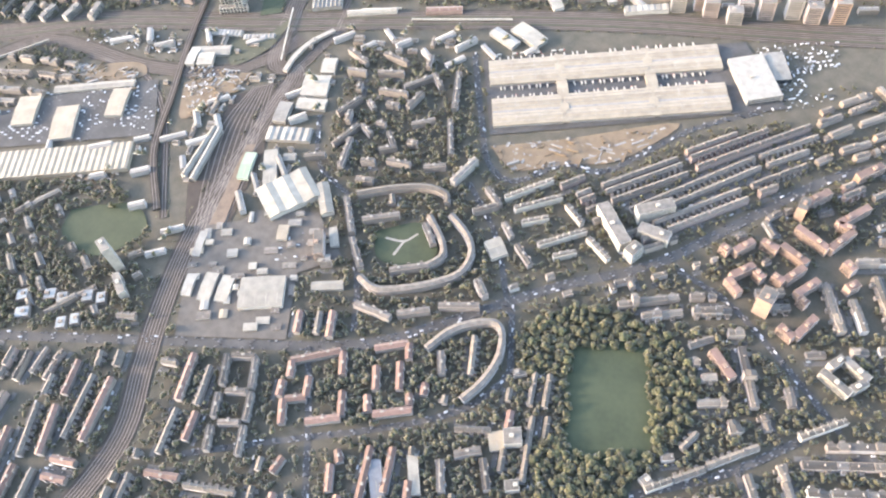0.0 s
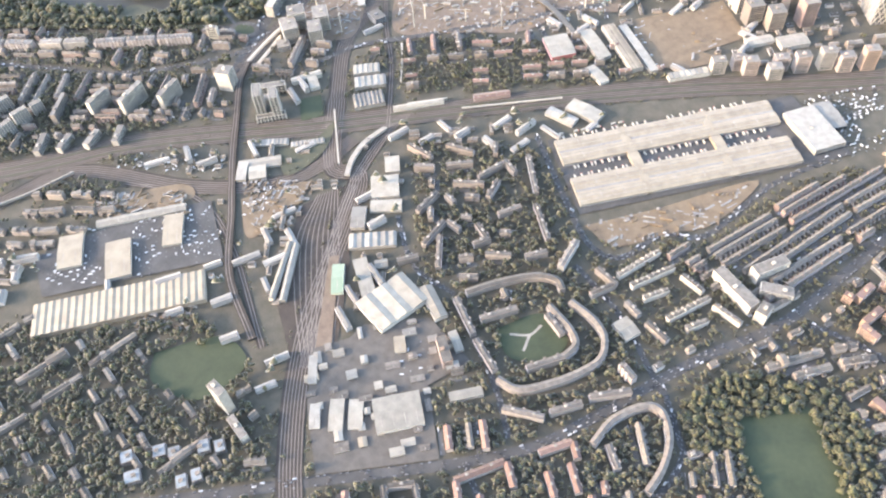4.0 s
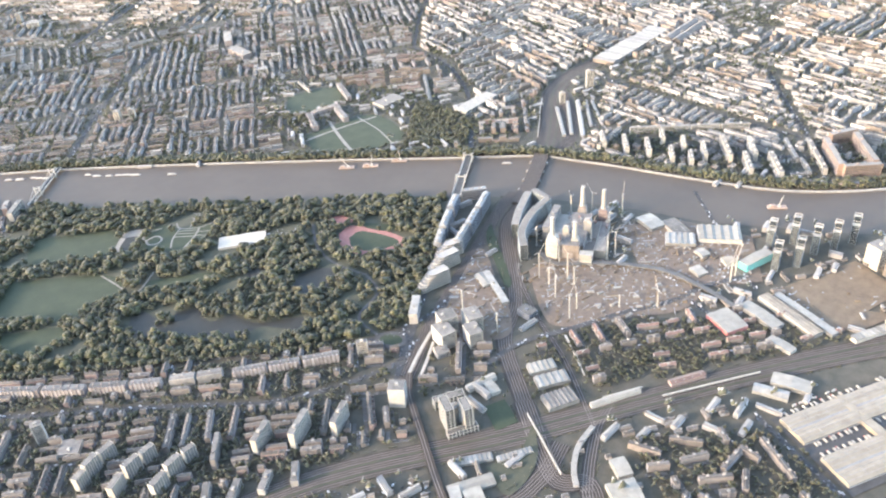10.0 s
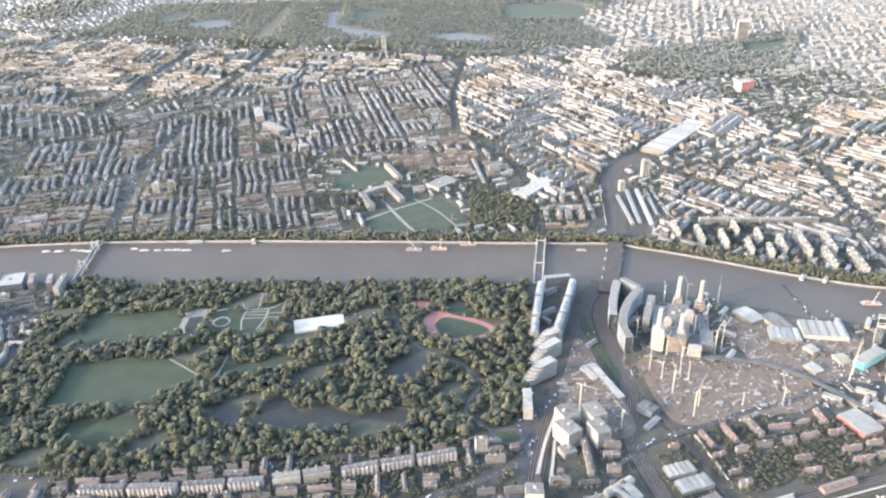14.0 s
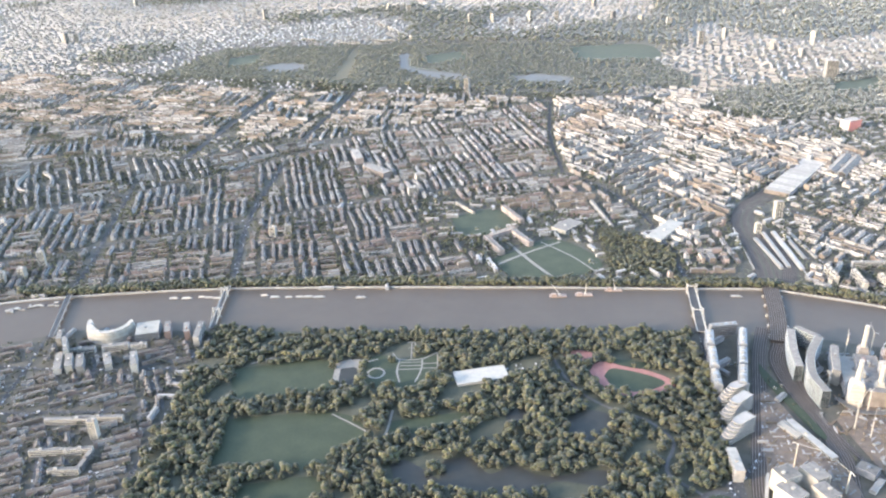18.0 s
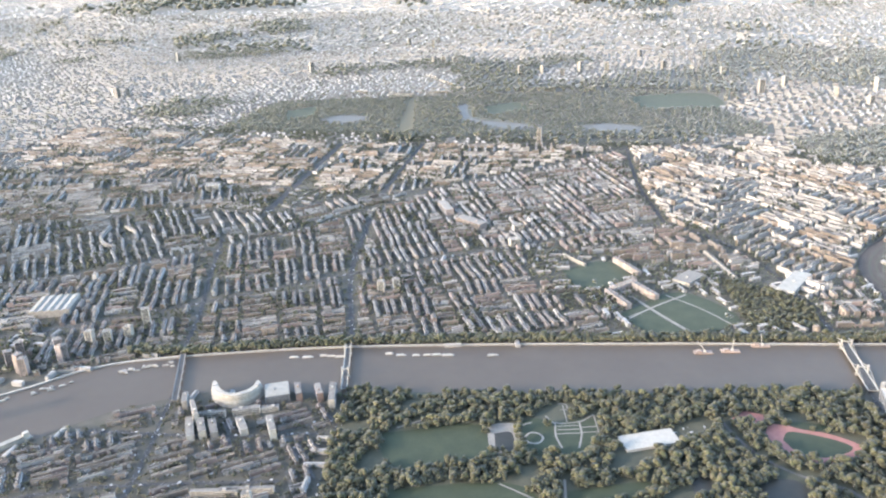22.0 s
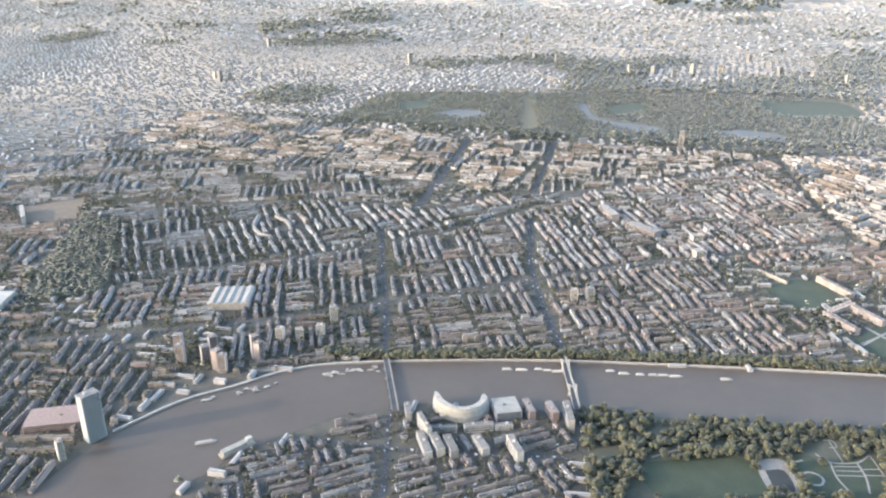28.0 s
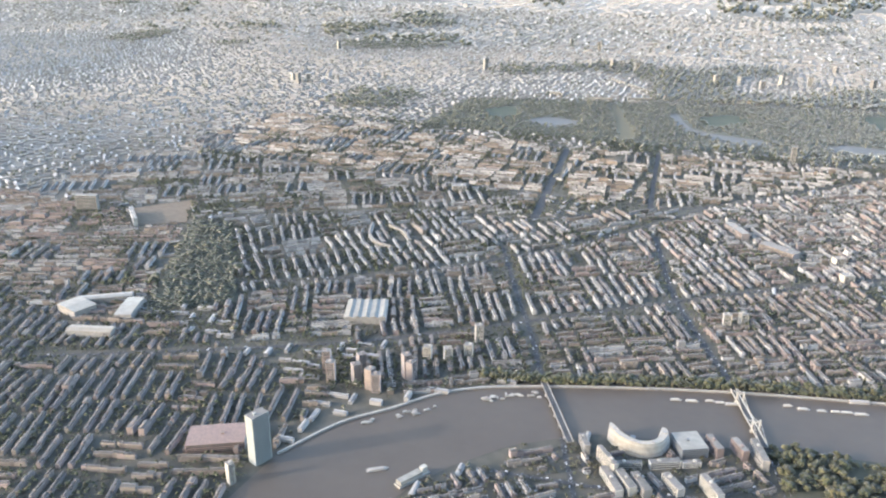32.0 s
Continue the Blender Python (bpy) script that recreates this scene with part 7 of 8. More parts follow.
shed(93, 1378, 180, 1585, 203, 1562, 14, "dark vaulted railway terminus roof", SLATE, BRICK, rise=9, name="terminus_shed", category="station")
shed(123, 1360, 211, 1563, 237, 1542, 14, "dark vaulted railway terminus roof", SLATE, BRICK, rise=9, name="terminus_shed", category="station")
block("coach_station", -489, 694, -424, 838, -391, 801, 14, WHITE, "large white exhibition hall", "hall", WHITEROOF)
red = thing("red_screen", 262, 1950, 0, 40, "white building with a huge red panel", "building")
part("wall", Geo().box(-35, -22, 0, 35, 22, 46), WHITE, red)
part("panel", Geo().box(-34, -23.2, 2, 34, -22.1, 45), REDPAINT, red, "huge red panel")
part("roof", Geo().box(-34, -21, 46.02, 34, 21, 46.6), FLATROOF, red)
for k, (x, y) in enumerate(pairs(-1305, 1064, -1290, 926)):
    flats("yellow_block", x, y, 30, 34, 26, 26, STUCCO, "broad cream block among terraces")
slab(-1531, 1128, -1428, 1061, 40, 24, MANSION, "broad sunlit brick hospital block", category="hospital")
slab(-1647, 1293, -1586, 1193, 30, 24, MANSION, "broad sunlit brick hospital block", category="hospital")
bend(pairs(-2824, 851, -2782, 744, -2720, 682, -2674, 672), "stucco")
bend(pairs(-2763, 862, -2686, 813, -2635, 745), "stucco")

# carriage sheds and platforms outside the terminus
for ax, ay, bx, by, cx, cy in ((-132, 561, -188, 752, -180, 758), (-114, 575, -164, 802, -154, 804), (-81, 568, -136, 814, -124, 816), (-65, 638, -108, 817, -100, 818), (-34, 653, -89, 820, -82, 820)):
    shed(ax, ay, bx, by, cx, cy, 6, "long narrow pale carriage shed beside the tracks", GREYROOF, CONCRETE, rise=1.5, name="carriage_shed", group="carriage sheds")
# courtyard flats and red-roofed blocks beside the terraces
for ax, ay, bx, by in ((436, -1157, 463, -1196), (474, -1137, 502, -1175), (443, -1155, 473, -1136), (474, -1200, 501, -1182),
                       (468, -1206, 489, -1238), (508, -1181, 529, -1214), (499, -1239, 525, -1221),
                       (494, -1247, 515, -1278), (533, -1222, 555, -1256)):
    row(ax, ay, bx, by, "council", 8, group="courtyard flats")

# ---- districts of terraces ----
district(pairs(935, -246, 1091, -101, 1079, -339, 973, -404), 58, 25, ("stock", "council", "stock"), seed=35, things=False, longest=60)
district(pairs(-1080, -690, -380, -430, -300, -380, -240, -560, -100, -660, -300, -790, -560, -1000, -900, -1100), 21, 22, ("stock", "stock", "red", "council"), seed=2, longest=54, shortest=12, cross=0.35)
district(pairs(560, -640, 640, -560, 830, -420, 1050, -230, 1200, -300, 1020, -480, 800, -690, 640, -790), 58, 16.5, ("stock", "stock", "red"), depth=8, seed=3, cross=0, longest=260, squares=0, wobble=2)
district(pairs(170, -560, 420, -480, 520, -620, 590, -760, 480, -760, 330, -850, 240, -800), 30, 38, ("council",), depth=9, chimneys=False, seed=4, longest=60, cross=0.5, wobble=12, squares=0)
district(pairs(280, -1000, 460, -980, 640, -900, 690, -840, 640, -790, 480, -770, 420, -820, 300, -850), 40, 32, ("council", "stock"), seed=5, chimneys=False, longest=60, cross=0.4)
district(pairs(240, -1090, 420, -1060, 700, -930, 840, -800, 900, -1000, 1010, -1230, 520, -1700, 240, -1600), -62, 25, ("stock", "stock", "tile"), seed=6, longest=120, cross=0.15)
district(pairs(-260, -1150, -150, -1130, 60, -1030, 130, -1080, 205, -1120, 285, -1215, 45, -1368, -260, -1555), -24, 44, ("council", "council", "stock"), seed=38, things=False, longest=44, cross=0.5, depth=9, low=6, high=10, squares=0.25)
district(pairs(-240, -1560, 45, -1392, 300, -1232, 345, -1260, 380, -1500, 300, -1700, -260, -1700), -68, 21, ("stock", "stock", "red"), seed=7, things=False, cross=0.1, depth=7.5)
district(pairs(735, -838, 790, -768, 876, -674, 948, -540, 1036, -384, 1165, -255, 1500, -150, 1500, -320, 1250, -330, 820, -790), 52, 21, ("stock", "council", "pale", "stock"), seed=36, things=False, longest=46, shortest=12, cross=0.4, depth=8, low=6, high=11)
district(pairs(770, -700, 856, -668, 900, -588, 850, -560, 800, -600), 58, 24, ("stock", "pale", "stock"), seed=37, things=False, longest=60, shortest=12, cross=0.3, depth=8)
district(pairs(820, -790, 1060, -1020, 1500, -900, 1500, -300, 1250, -330), 38, 30, ("stock", "council", "pale"), seed=8, things=False)
district(pairs(780, 20, 860, 70, 960, 180, 1250, 420, 1650, 690, 1700, 250, 1300, 150, 930, -60), 30, 34, ("council", "stock", "shed", "pale"), seed=39, things=False, longest=60, cross=0.4, low=8, high=20, depth=12)
district(pairs(-20, -350, -60, -540, 120, -490, 330, -360, 560, -230, 480, -140, 280, -180, 60, -270), 28, 38, ("tile", "council", "tile"), depth=9, chimneys=False, seed=9, longest=46, cross=0.4)
district(pairs(-260, -330, -90, -300, -90, -500, -240, -560), 15, 30, ("council", "stock"), seed=10, longest=50)
district(pairs(-640, -1180, -30, -960, -40, -830, -300, -860, -480, -1000), 25, 36, ("council", "stock"), seed=11, longest=50, things=False)
district(pairs(-1500, -740, -1080, -700, -900, -1100, -1000, -1180, -1500, -1000), 21, 27, ("stock", "red", "council"), seed=33, things=False)
district(pairs(-2100, -440, -1960, -260, -1870, -190, -1500, -100, -1470, -250, -1420, -480, -1350, -720, -1500, -1050, -2150, -1050), 38, 23, ("stock", "stock", "red", "pale"), seed=12, things=False, depth=7.5, low=7, high=11)
district(pairs(-2230, -130, -2100, -20, -1973, 45, -1808, 105, -1560, 180, -1171, 270, -920, 330, -960, 480, -1120, 620, -1260, 870, -1610, 690, -2000, 390, -2380, 100, -2420, -200), -62, 25, ("stock", "red", "pale", "stock"), seed=13, things=False, longest=150, high=13, depth=8, cross=0.4)
district(pairs(-60, 470, 40, 440, 240, 400, 640, 520, 640, 700, 520, 1000, 380, 1150, 120, 1060, -60, 960), -33, 28, ("stucco", "stucco", "pale", "stock"), seed=14, things=False, longest=190, cross=0.12, low=10, high=15)
district(pairs(-430, 440, -230, 460, -250, 700, -270, 860, -420, 640), -74, 32, ("council", "pale", "red"), seed=15, things=False, longest=70, high=22)

# shops along the main road
shops = []
line, width = STREETS[0]
for (ax, ay), (bx, by) in zip(line, line[1:]):
    d = math.hypot(bx - ax, by - ay)
    if d < 10 or ax < 330 or ax > 1010:
        continue
    ux, uy = (bx - ax) / d, (by - ay) / d
    for side in (-17, 17):
        for k in range(max(1, int(d / 32))):
            u = (k + 0.5) * d / max(1, int(d / 32))
            x, y = ax + ux * u - uy * side, ay + uy * u + ux * side
            if open_sky(np.array([x]), np.array([y]), np.array([9.0]))[0]:
                shops.append((x, y, math.degrees(math.atan2(uy, ux)) + (180 if side > 0 else 0), min(30, d * 0.9)))
mixed_rows(shops, ("stock", "pale", "shed"), 41, 9, 6, 10)

# ---- districts farther off ----
def far_district(outline, turn, pitch, styles, low, high, seed, longest=150, cross=0.36, squares=0.06):
    district(outline, turn, pitch, styles, depth=8.2, seed=seed, things=False, low=low, high=high, longest=longest, cross=cross, squares=squares)


far_district(pairs(-1260, 880, -1610, 700, -2000, 400, -2400, 110, -2720, -70, -2990, 110, -2600, 440, -2235, 770, -1950, 1140, -1720, 1520, -1300, 1900, -1000, 2270, -930, 1700, -830, 1260), -62, 27, ("stock", "red", "pale", "stucco"), 9, 16, 21)
far_district(pairs(-830, 1250, -930, 1700, -1010, 2260, -330, 2450, -200, 2080, 60, 1990, 200, 1780, 330, 1400, 60, 1200, -250, 1060, -250, 850, -430, 620, -520, 880), -43, 30, ("stucco", "stucco", "pale", "stock"), 12, 20, 22, 220)
far_district(pairs(-520, 860, -640, 1080, -810, 1220, -1230, 960, -1130, 900, -900, 860, -640, 800), 28, 30, ("stock", "red", "pale"), 10, 18, 27)
far_district(pairs(-2020, 1420, -1940, 1420, -1714, 1560, -1000, 2270, -1456, 2270, -2014, 2230), 8, 34, ("stucco", "pale", "pale", "stock"), 10, 17, 23, cross=0.5)
far_district(pairs(-3500, 1480, -2700, 1460, -2330, 1430, -2440, 2200, -3400, 2330, -4200, 2400, -4200, 1500), 6, 33, ("stucco", "pale", "stock", "stock"), 9, 15, 24)
far_district(pairs(-2300, 1400, -2060, 1400, -2020, 2220, -2430, 2180), 5, 40, ("pale", "stock", "stucco"), 12, 20, 25)
far_district(pairs(-3500, 700, -3290, 690, -2880, 130, -2600, 470, -2250, 790, -2020, 1100, -1760, 1500, -2020, 1380, -2330, 1110, -2700, 1070, -3300, 760), -50, 32, ("stucco", "pale", "stock"), 10, 16, 26)
far_district(pairs(-3500, 760, -3300, 800, -2700, 1090, -2330, 1150, -2330, 1420, -2700, 1440, -3600, 1470, -4300, 1400, -4300, 700), 30, 32, ("stucco", "pale", "stock"), 9, 15, 28)
far_district(pairs(120, 1080, 380, 1170, 480, 1120, 560, 700, 660, 560, 700, 470, 790, 445, 920, 505, 1160, 655, 1500, 935, 1900, 1300, 1800, 1900, 600, 1900, 340, 1400), -33, 32, ("stucco", "stucco", "pale", "stock"), 11, 19, 29, 200)
far_district(pairs(-3100, -10, -2420, -190, -2410, -560, -2430, -1100, -3600, -1100, -3700, -200), -70, 31, ("stock", "stock", "red"), 8, 13, 30)
far_district(pairs(-3470, 640, -3110, -10, -3700, -220, -4600, -200, -4600, 700), 24, 32, ("stock", "pale", "red"), 8, 14, 31)
far_district(pairs(-1000, -1200, -300, -1090, -260, -1560, -1400, -1700, -1500, -1080), 20, 27, ("stock", "red"), 8, 12, 32)

# the rest of the city, out to where it can no longer be told apart
rnd = np.random.default_rng(5)
rows, COPSES = [], []
for cell, y_low, y_high, length, near in ((50, -1500, 5600, 48, True), (92, 5600, 9500, 92, False), (180, 9500, 17500, 170, False)):
    gx, gy = np.meshgrid(np.arange(-17000, 6000, cell), np.arange(y_low, y_high, cell))
    gx, gy = (gx + rnd.uniform(-0.25, 0.25, gx.shape) * cell).ravel(), (gy + rnd.uniform(-0.25, 0.25, gy.shape) * cell).ravel()
    seen = (gx < 700 + 0.42 * gy) & (gx > -2600 - 1.42 * (gy + 1500)) & (gy > -1500)
    gx, gy = gx[seen], gy[seen]
    i, j = ((gx - X0) / STEP).astype(int), ((gy - Y0) / STEP).astype(int)
    inside = (i >= 0) & (i < TAKEN.shape[0]) & (j >= 0) & (j < TAKEN.shape[1])
    free = np.ones(len(gx), bool)
    free[inside] = ~TAKEN[i[inside], j[inside]]
    green = np.zeros(len(gx))
    for k in range(9):
        a, f = 2.4 * k, 420 * 1.33 ** k / 2.2
        green += np.sin((gx * math.cos(a) + gy * math.sin(a)) / f + 1.7 * k) * np.cos((gx * math.sin(a) - gy * math.cos(a)) / (f * 1.7) + k)
    green = green * 0.62 + rnd.uniform(-0.3, 0.3, len(gx))
    wooded = free & (green > 1.1)
    COPSES.append((gx[wooded], gy[wooded], cell))
    free &= green < 1.2
    gx, gy = gx[free], gy[free]
    turn = 35 * np.sin(gx / 900 + 0.7) + 40 * np.cos(gy / 1100) + 90 * (rnd.uniform(0, 1, len(gx)) < 0.35)
    rows.append(np.stack([gx, gy, turn, rnd.uniform(0.55, 1.0, len(gx)) * length], 1))
for k, r in enumerate(rows):
    far_rows("far_city", r, BUILT, FARTOP, "close-packed houses of the far city", 6, (12, 14, 18)[k], (10, 14, 20)[k], seed=60 + k)

for k, (ax, ay, bx, by) in enumerate(((-2620, 3450, -2455, 3480), (-2374, 3533, -2234, 3580), (-1825, 3700, -1571, 3735), (-1097, 3850, -930, 3875), (-2605, 4259, -2480, 4100), (-2450, 4060, -2310, 3880), (-2290, 3850, -2150, 3670), (-2900, 3560, -2790, 3540))):
    flats("far_terrace", (ax + bx) / 2, (ay + by) / 2, math.degrees(math.atan2(by - ay, bx - ax)), math.hypot(bx - ax, by - ay), 14, 24, STUCCO, "long white terrace beyond the great park", group="far white terraces", core=False)
rnd = np.random.default_rng(6)
lots = [r[rnd.uniform(0, 1, len(r)) < 0.55] for r in rows[:2]]
for r, cell in zip(lots, (50, 92)):
    wood("far_garden_trees", r[:, 0] + rnd.uniform(-0.5, 0.5, len(r)) * cell, r[:, 1] + rnd.uniform(0.2, 0.8, len(r)) * cell, cell * rnd.uniform(0.16, 0.34, len(r)), "trees among the houses of the far city", 2, seed=int(cell), trunks=False, leaf=FARLEAVES, fine=False)

# tall blocks that stand out of the far city
k = 0
for gx, gy in pairs(-1900, 4300, -1750, 4380, -1600, 4300, -1480, 4420, -1300, 4500, -900, 4600, -700, 4500, -2500, 4700, -2700, 4800, -2650, 4900, -3600, 4400, -4600, 3300, -4550, 3350,
                    -4700, 3400, -300, 3700, -150, 3900, 100, 3600, 250, 3400, 350, 3800, -500, 4300, -1100, 5200, -3000, 5800, -3300, 6000, -2000, 6400, 300, 4800, -5200, 5000):
    k += 1
    flats("far_tower", gx, gy, (k * 37) % 90, 34, 24, 48 + (k * 29) % 40, STUCCO if k % 3 else CONCRETE, "pale tower block in the far city", group="far towers", core=False)

# ---- trees ----
MARQUEE = pairs(-885, -118, -768, -60, -738, -115, -852, -172)
parkx, parky = scatter(PARK, 14.5, LAWNS + [MARQUEE], seed=11)
glade = np.sin(parkx / 47 + 1.1) * np.sin(parky / 39) + 0.7 * np.sin(parkx / 23 - parky / 31) > 0.82
parkx, parky = parkx[~glade], parky[~glade]
for line, width in PATHS:
    for x, y in line:
        far = np.hypot(parkx - x, parky - y) > width / 2 + 7
        parkx, parky = parkx[far], parky[far]
order = np.argsort(parky - 0.1 * parkx)
near = set(order[:120].tolist())
for i in near:
    one_tree(parkx[i], parky[i], 0.9 + 0.45 * ((i * 37) % 100) / 100)
rest = np.array([i for i in range(len(parkx)) if i not in near])
rnd = np.random.default_rng(9)
wood("park_trees", parkx[rest], parky[rest], 6.5 + 7.5 * rnd.uniform(0, 1, len(rest)) ** 1.3, "crowns of park trees turning yellow in autumn", 10, seed=12)
lines = []
for k, line in enumerate((NORTH_BANK_ROAD, [(x - 3, y + 13) for x, y in NORTH_BANK_ROAD], [(x + 2, y - 10) for x, y in NORTH_BANK_ROAD], pairs(-1309, -306, -1225, -583), pairs(-1320, -349, -1262, -577), pairs(-1303, -345, -1135, -265, -1019, -238), pairs(-1500, -90, -1100, -20, -700, 70, -380, 160), pairs(-380, -425, -1056, -675, -1330, -715))):
    lines += avenue(line, 12, 10.5 if k < 3 else 8.0, seed=k)
lines = np.array(lines)
wood("avenue_trees", lines[:, 0], lines[:, 1], lines[:, 2], "rows of plane trees along roads", 8, seed=14)
fx, fy = scatter(pairs(765, -901, 761, -866, 805, -812, 861, -783, 944, -779, 995, -803, 1018, -865, 1013, -932, 996, -978, 1012, -1028, 915, -1091, 874, -1021, 891, -983, 850, -914, 794, -939), 11, LAWNS, seed=15)
wx, wy = scatter(WOOD, 12, (), seed=16)
for i in range(0, len(fx), 5):
    one_tree(fx[i], fy[i], 0.8)
wood("field_trees", np.r_[np.delete(fx, np.arange(0, len(fx), 5)), wx], np.r_[np.delete(fy, np.arange(0, len(fy), 5)), wy], rnd.uniform(5, 9, len(fx) - len(range(0, len(fx), 5)) + len(wx)), "dense trees round lawns", 10, seed=17)
hx, hy = scatter(HYDE, 27, HYDE_OPEN, seed=18)
gx, gy = scatter(GREEN, 22, HYDE_OPEN, seed=19)
cx, cy = scatter(CEMETERY, 20, (), seed=20)
hx, hy = np.r_[hx, gx, cx], np.r_[hy, gy, cy]
wood("great_park_trees", hx, hy, rnd.uniform(9, 15, len(hx)), "dark crowns of a great park far off", 4, seed=21, trunks=False, leaf=FARLEAVES, fine=False)

# garden and street trees among the houses
place = np.array(ALLROWS)
rnd = np.random.default_rng(77)
pick = rnd.integers(0, len(place), 30000)
tx = place[pick, 0] + rnd.uniform(-34, 34, len(pick))
ty = place[pick, 1] + rnd.uniform(-34, 34, len(pick))
tr = rnd.uniform(2.8, 6.4, len(tx))
light = ty < 420
tx, ty, tr = tx[light], ty[light], tr[light]
ok = open_sky(tx, ty, tr * 0.3)
tx, ty, tr = tx[ok], ty[ok], tr[ok]
wx, wy = scatter(pairs(-4200, -1100, -2430, -1100, -2420, -200, -1900, 60, -1171, 280, -700, 360, -180, 460, 232, 400, 760, 480, 1300, 1200, 700, 2300, -3900, 2500), 12.5, [WOOD, CEMETERY], seed=61)
wr = rnd.uniform(5.2, 10.5, len(wx)) * (0.8 + 0.35 * np.sin(wx / 90) * np.sin(wy / 70))
ok = open_sky(wx, wy, wr * 0.25) & (rnd.uniform(0, 1, len(wx)) < 0.95)
wood("street_trees", wx[ok], wy[ok], wr[ok], "garden and street trees among the far houses", 2, seed=23, trunks=False, leaf=STREETLEAVES, fine=False)
wood("garden_trees", tx, ty, tr, "garden and street trees among the houses", 4, seed=22, trunks=False, leaf=SHRUBS, fine=None)
# scrub along the railway banks and trees along the streets across the river
scrub = []
for line, width in BANKS:
    for side in (-1, 1):
        edge = []
        for i, p in enumerate(line):
            a, b = line[max(i - 1, 0)], line[min(i + 1, len(line) - 1)]
            d = Vector((b[0] - a[0], b[1] - a[1])).normalized()
            edge.append((p[0] - side * d.y * (width / 2 + 3.5), p[1] + side * d.x * (width / 2 + 3.5)))
        scrub += [q for q in avenue(edge, 6, 2.6, seed=len(scrub)) if -1600 < q[1] < 420 and (q[0] * 0.013 + q[1] * 0.021) % 1.0 < 0.62]
for line, width in STREETS:
    if line[0][1] > 300 and width > 10:
        for side in (-1, 1):
            edge = [(p[0] + side * (width / 2 + 2), p[1] + side * (width / 2 + 2) * 0.4) for p in line]
            scrub += [q for q in avenue(edge, 11, 5.5, seed=len(scrub)) if q[1] > 430]
scrub = np.array(scrub)
ok = open_sky(scrub[:, 0], scrub[:, 1], 0 * scrub[:, 2])
scrub = scrub[ok]
wood("bank_scrub", scrub[:, 0], scrub[:, 1], scrub[:, 2], "dark scrub and trees along railway banks and streets", 3, seed=25, trunks=False, leaf=SHRUBS, fine=None)
for k, (outline, gap, low, high, clumps) in enumerate((
        (pairs(170, -560, 420, -480, 560, -700, 700, -850, 900, -780, 1500, -400, 1500, -1000, 1000, -1250, 420, -1080, 240, -1080, 330, -850), 9.5, 3.5, 7.5, 5),
        (pairs(540, -660, 640, -570, 900, -330, 1150, -250, 1250, -330, 1100, -500, 900, -780, 700, -850, 600, -760), 9, 3, 6, 4),
        (pairs(240, -1090, 480, -1060, 720, -930, 860, -830, 1010, -1100, 800, -1400, 240, -1400), 9.5, 3.5, 7, 4),
        (pairs(-260, -900, -600, -1000, -1000, -1100, -1080, -690, -700, -560, -380, -430, -320, -560), 8.5, 3.5, 7.5, 5),
        (pairs(-260, -1180, -140, -1150, 30, -1030, 160, -1070, 215, -1150, 290, -1225, 45, -1375, -260, -1560), 9, 4, 8, 5),
        (pairs(-20, -330, -60, -520, 330, -350, 560, -240, 480, -150, 60, -270), 9.5, 3.5, 6.5, 4),
        (pairs(-60, 430, 232, 375, 520, 370, 700, 420, 700, 560, 400, 470, 0, 560), 14, 4, 7.5, 5),
        (pairs(-2100, -430, -1870, -190, -1500, -100, -1420, -480, -1500, -800, -2150, -800), 13, 3, 6.5, 4))):
    ex, ey = scatter(outline, gap, LAWNS, seed=24 + k)
    er = rnd.uniform(low, high, len(ex))
    ok = open_sky(ex, ey, er * 0.3) & (rnd.uniform(0, 1, len(ex)) < 0.8)
    wood("estate_trees", ex[ok], ey[ok], er[ok], "trees between blocks of flats and houses", 4, seed=40 + k, trunks=False, leaf=SHRUBS, fine=None)

cx = np.concatenate([c[0] for c in COPSES])
cy = np.concatenate([c[1] for c in COPSES])
cr = np.concatenate([0 * c[0] + c[2] * 0.5 for c in COPSES])
wood("far_copses", cx, cy, cr * rnd.uniform(0.6, 1.1, len(cr)), "dark woods and parks in the far city", 4, seed=31, trunks=False, leaf=FARLEAVES, fine=False)
sx, sy = [], []
for gx, gy, r in GARDENS:
    q = random.Random(int(gx * 7 + gy))
    for k in range(5):
        sx.append(gx + q.uniform(-r, r))
        sy.append(gy + q.uniform(-r, r))
wood("square_trees", sx, sy, rnd.uniform(5, 8, len(sx)), "trees of garden squares among terraces", 5, seed=33, trunks=False, fine=None)

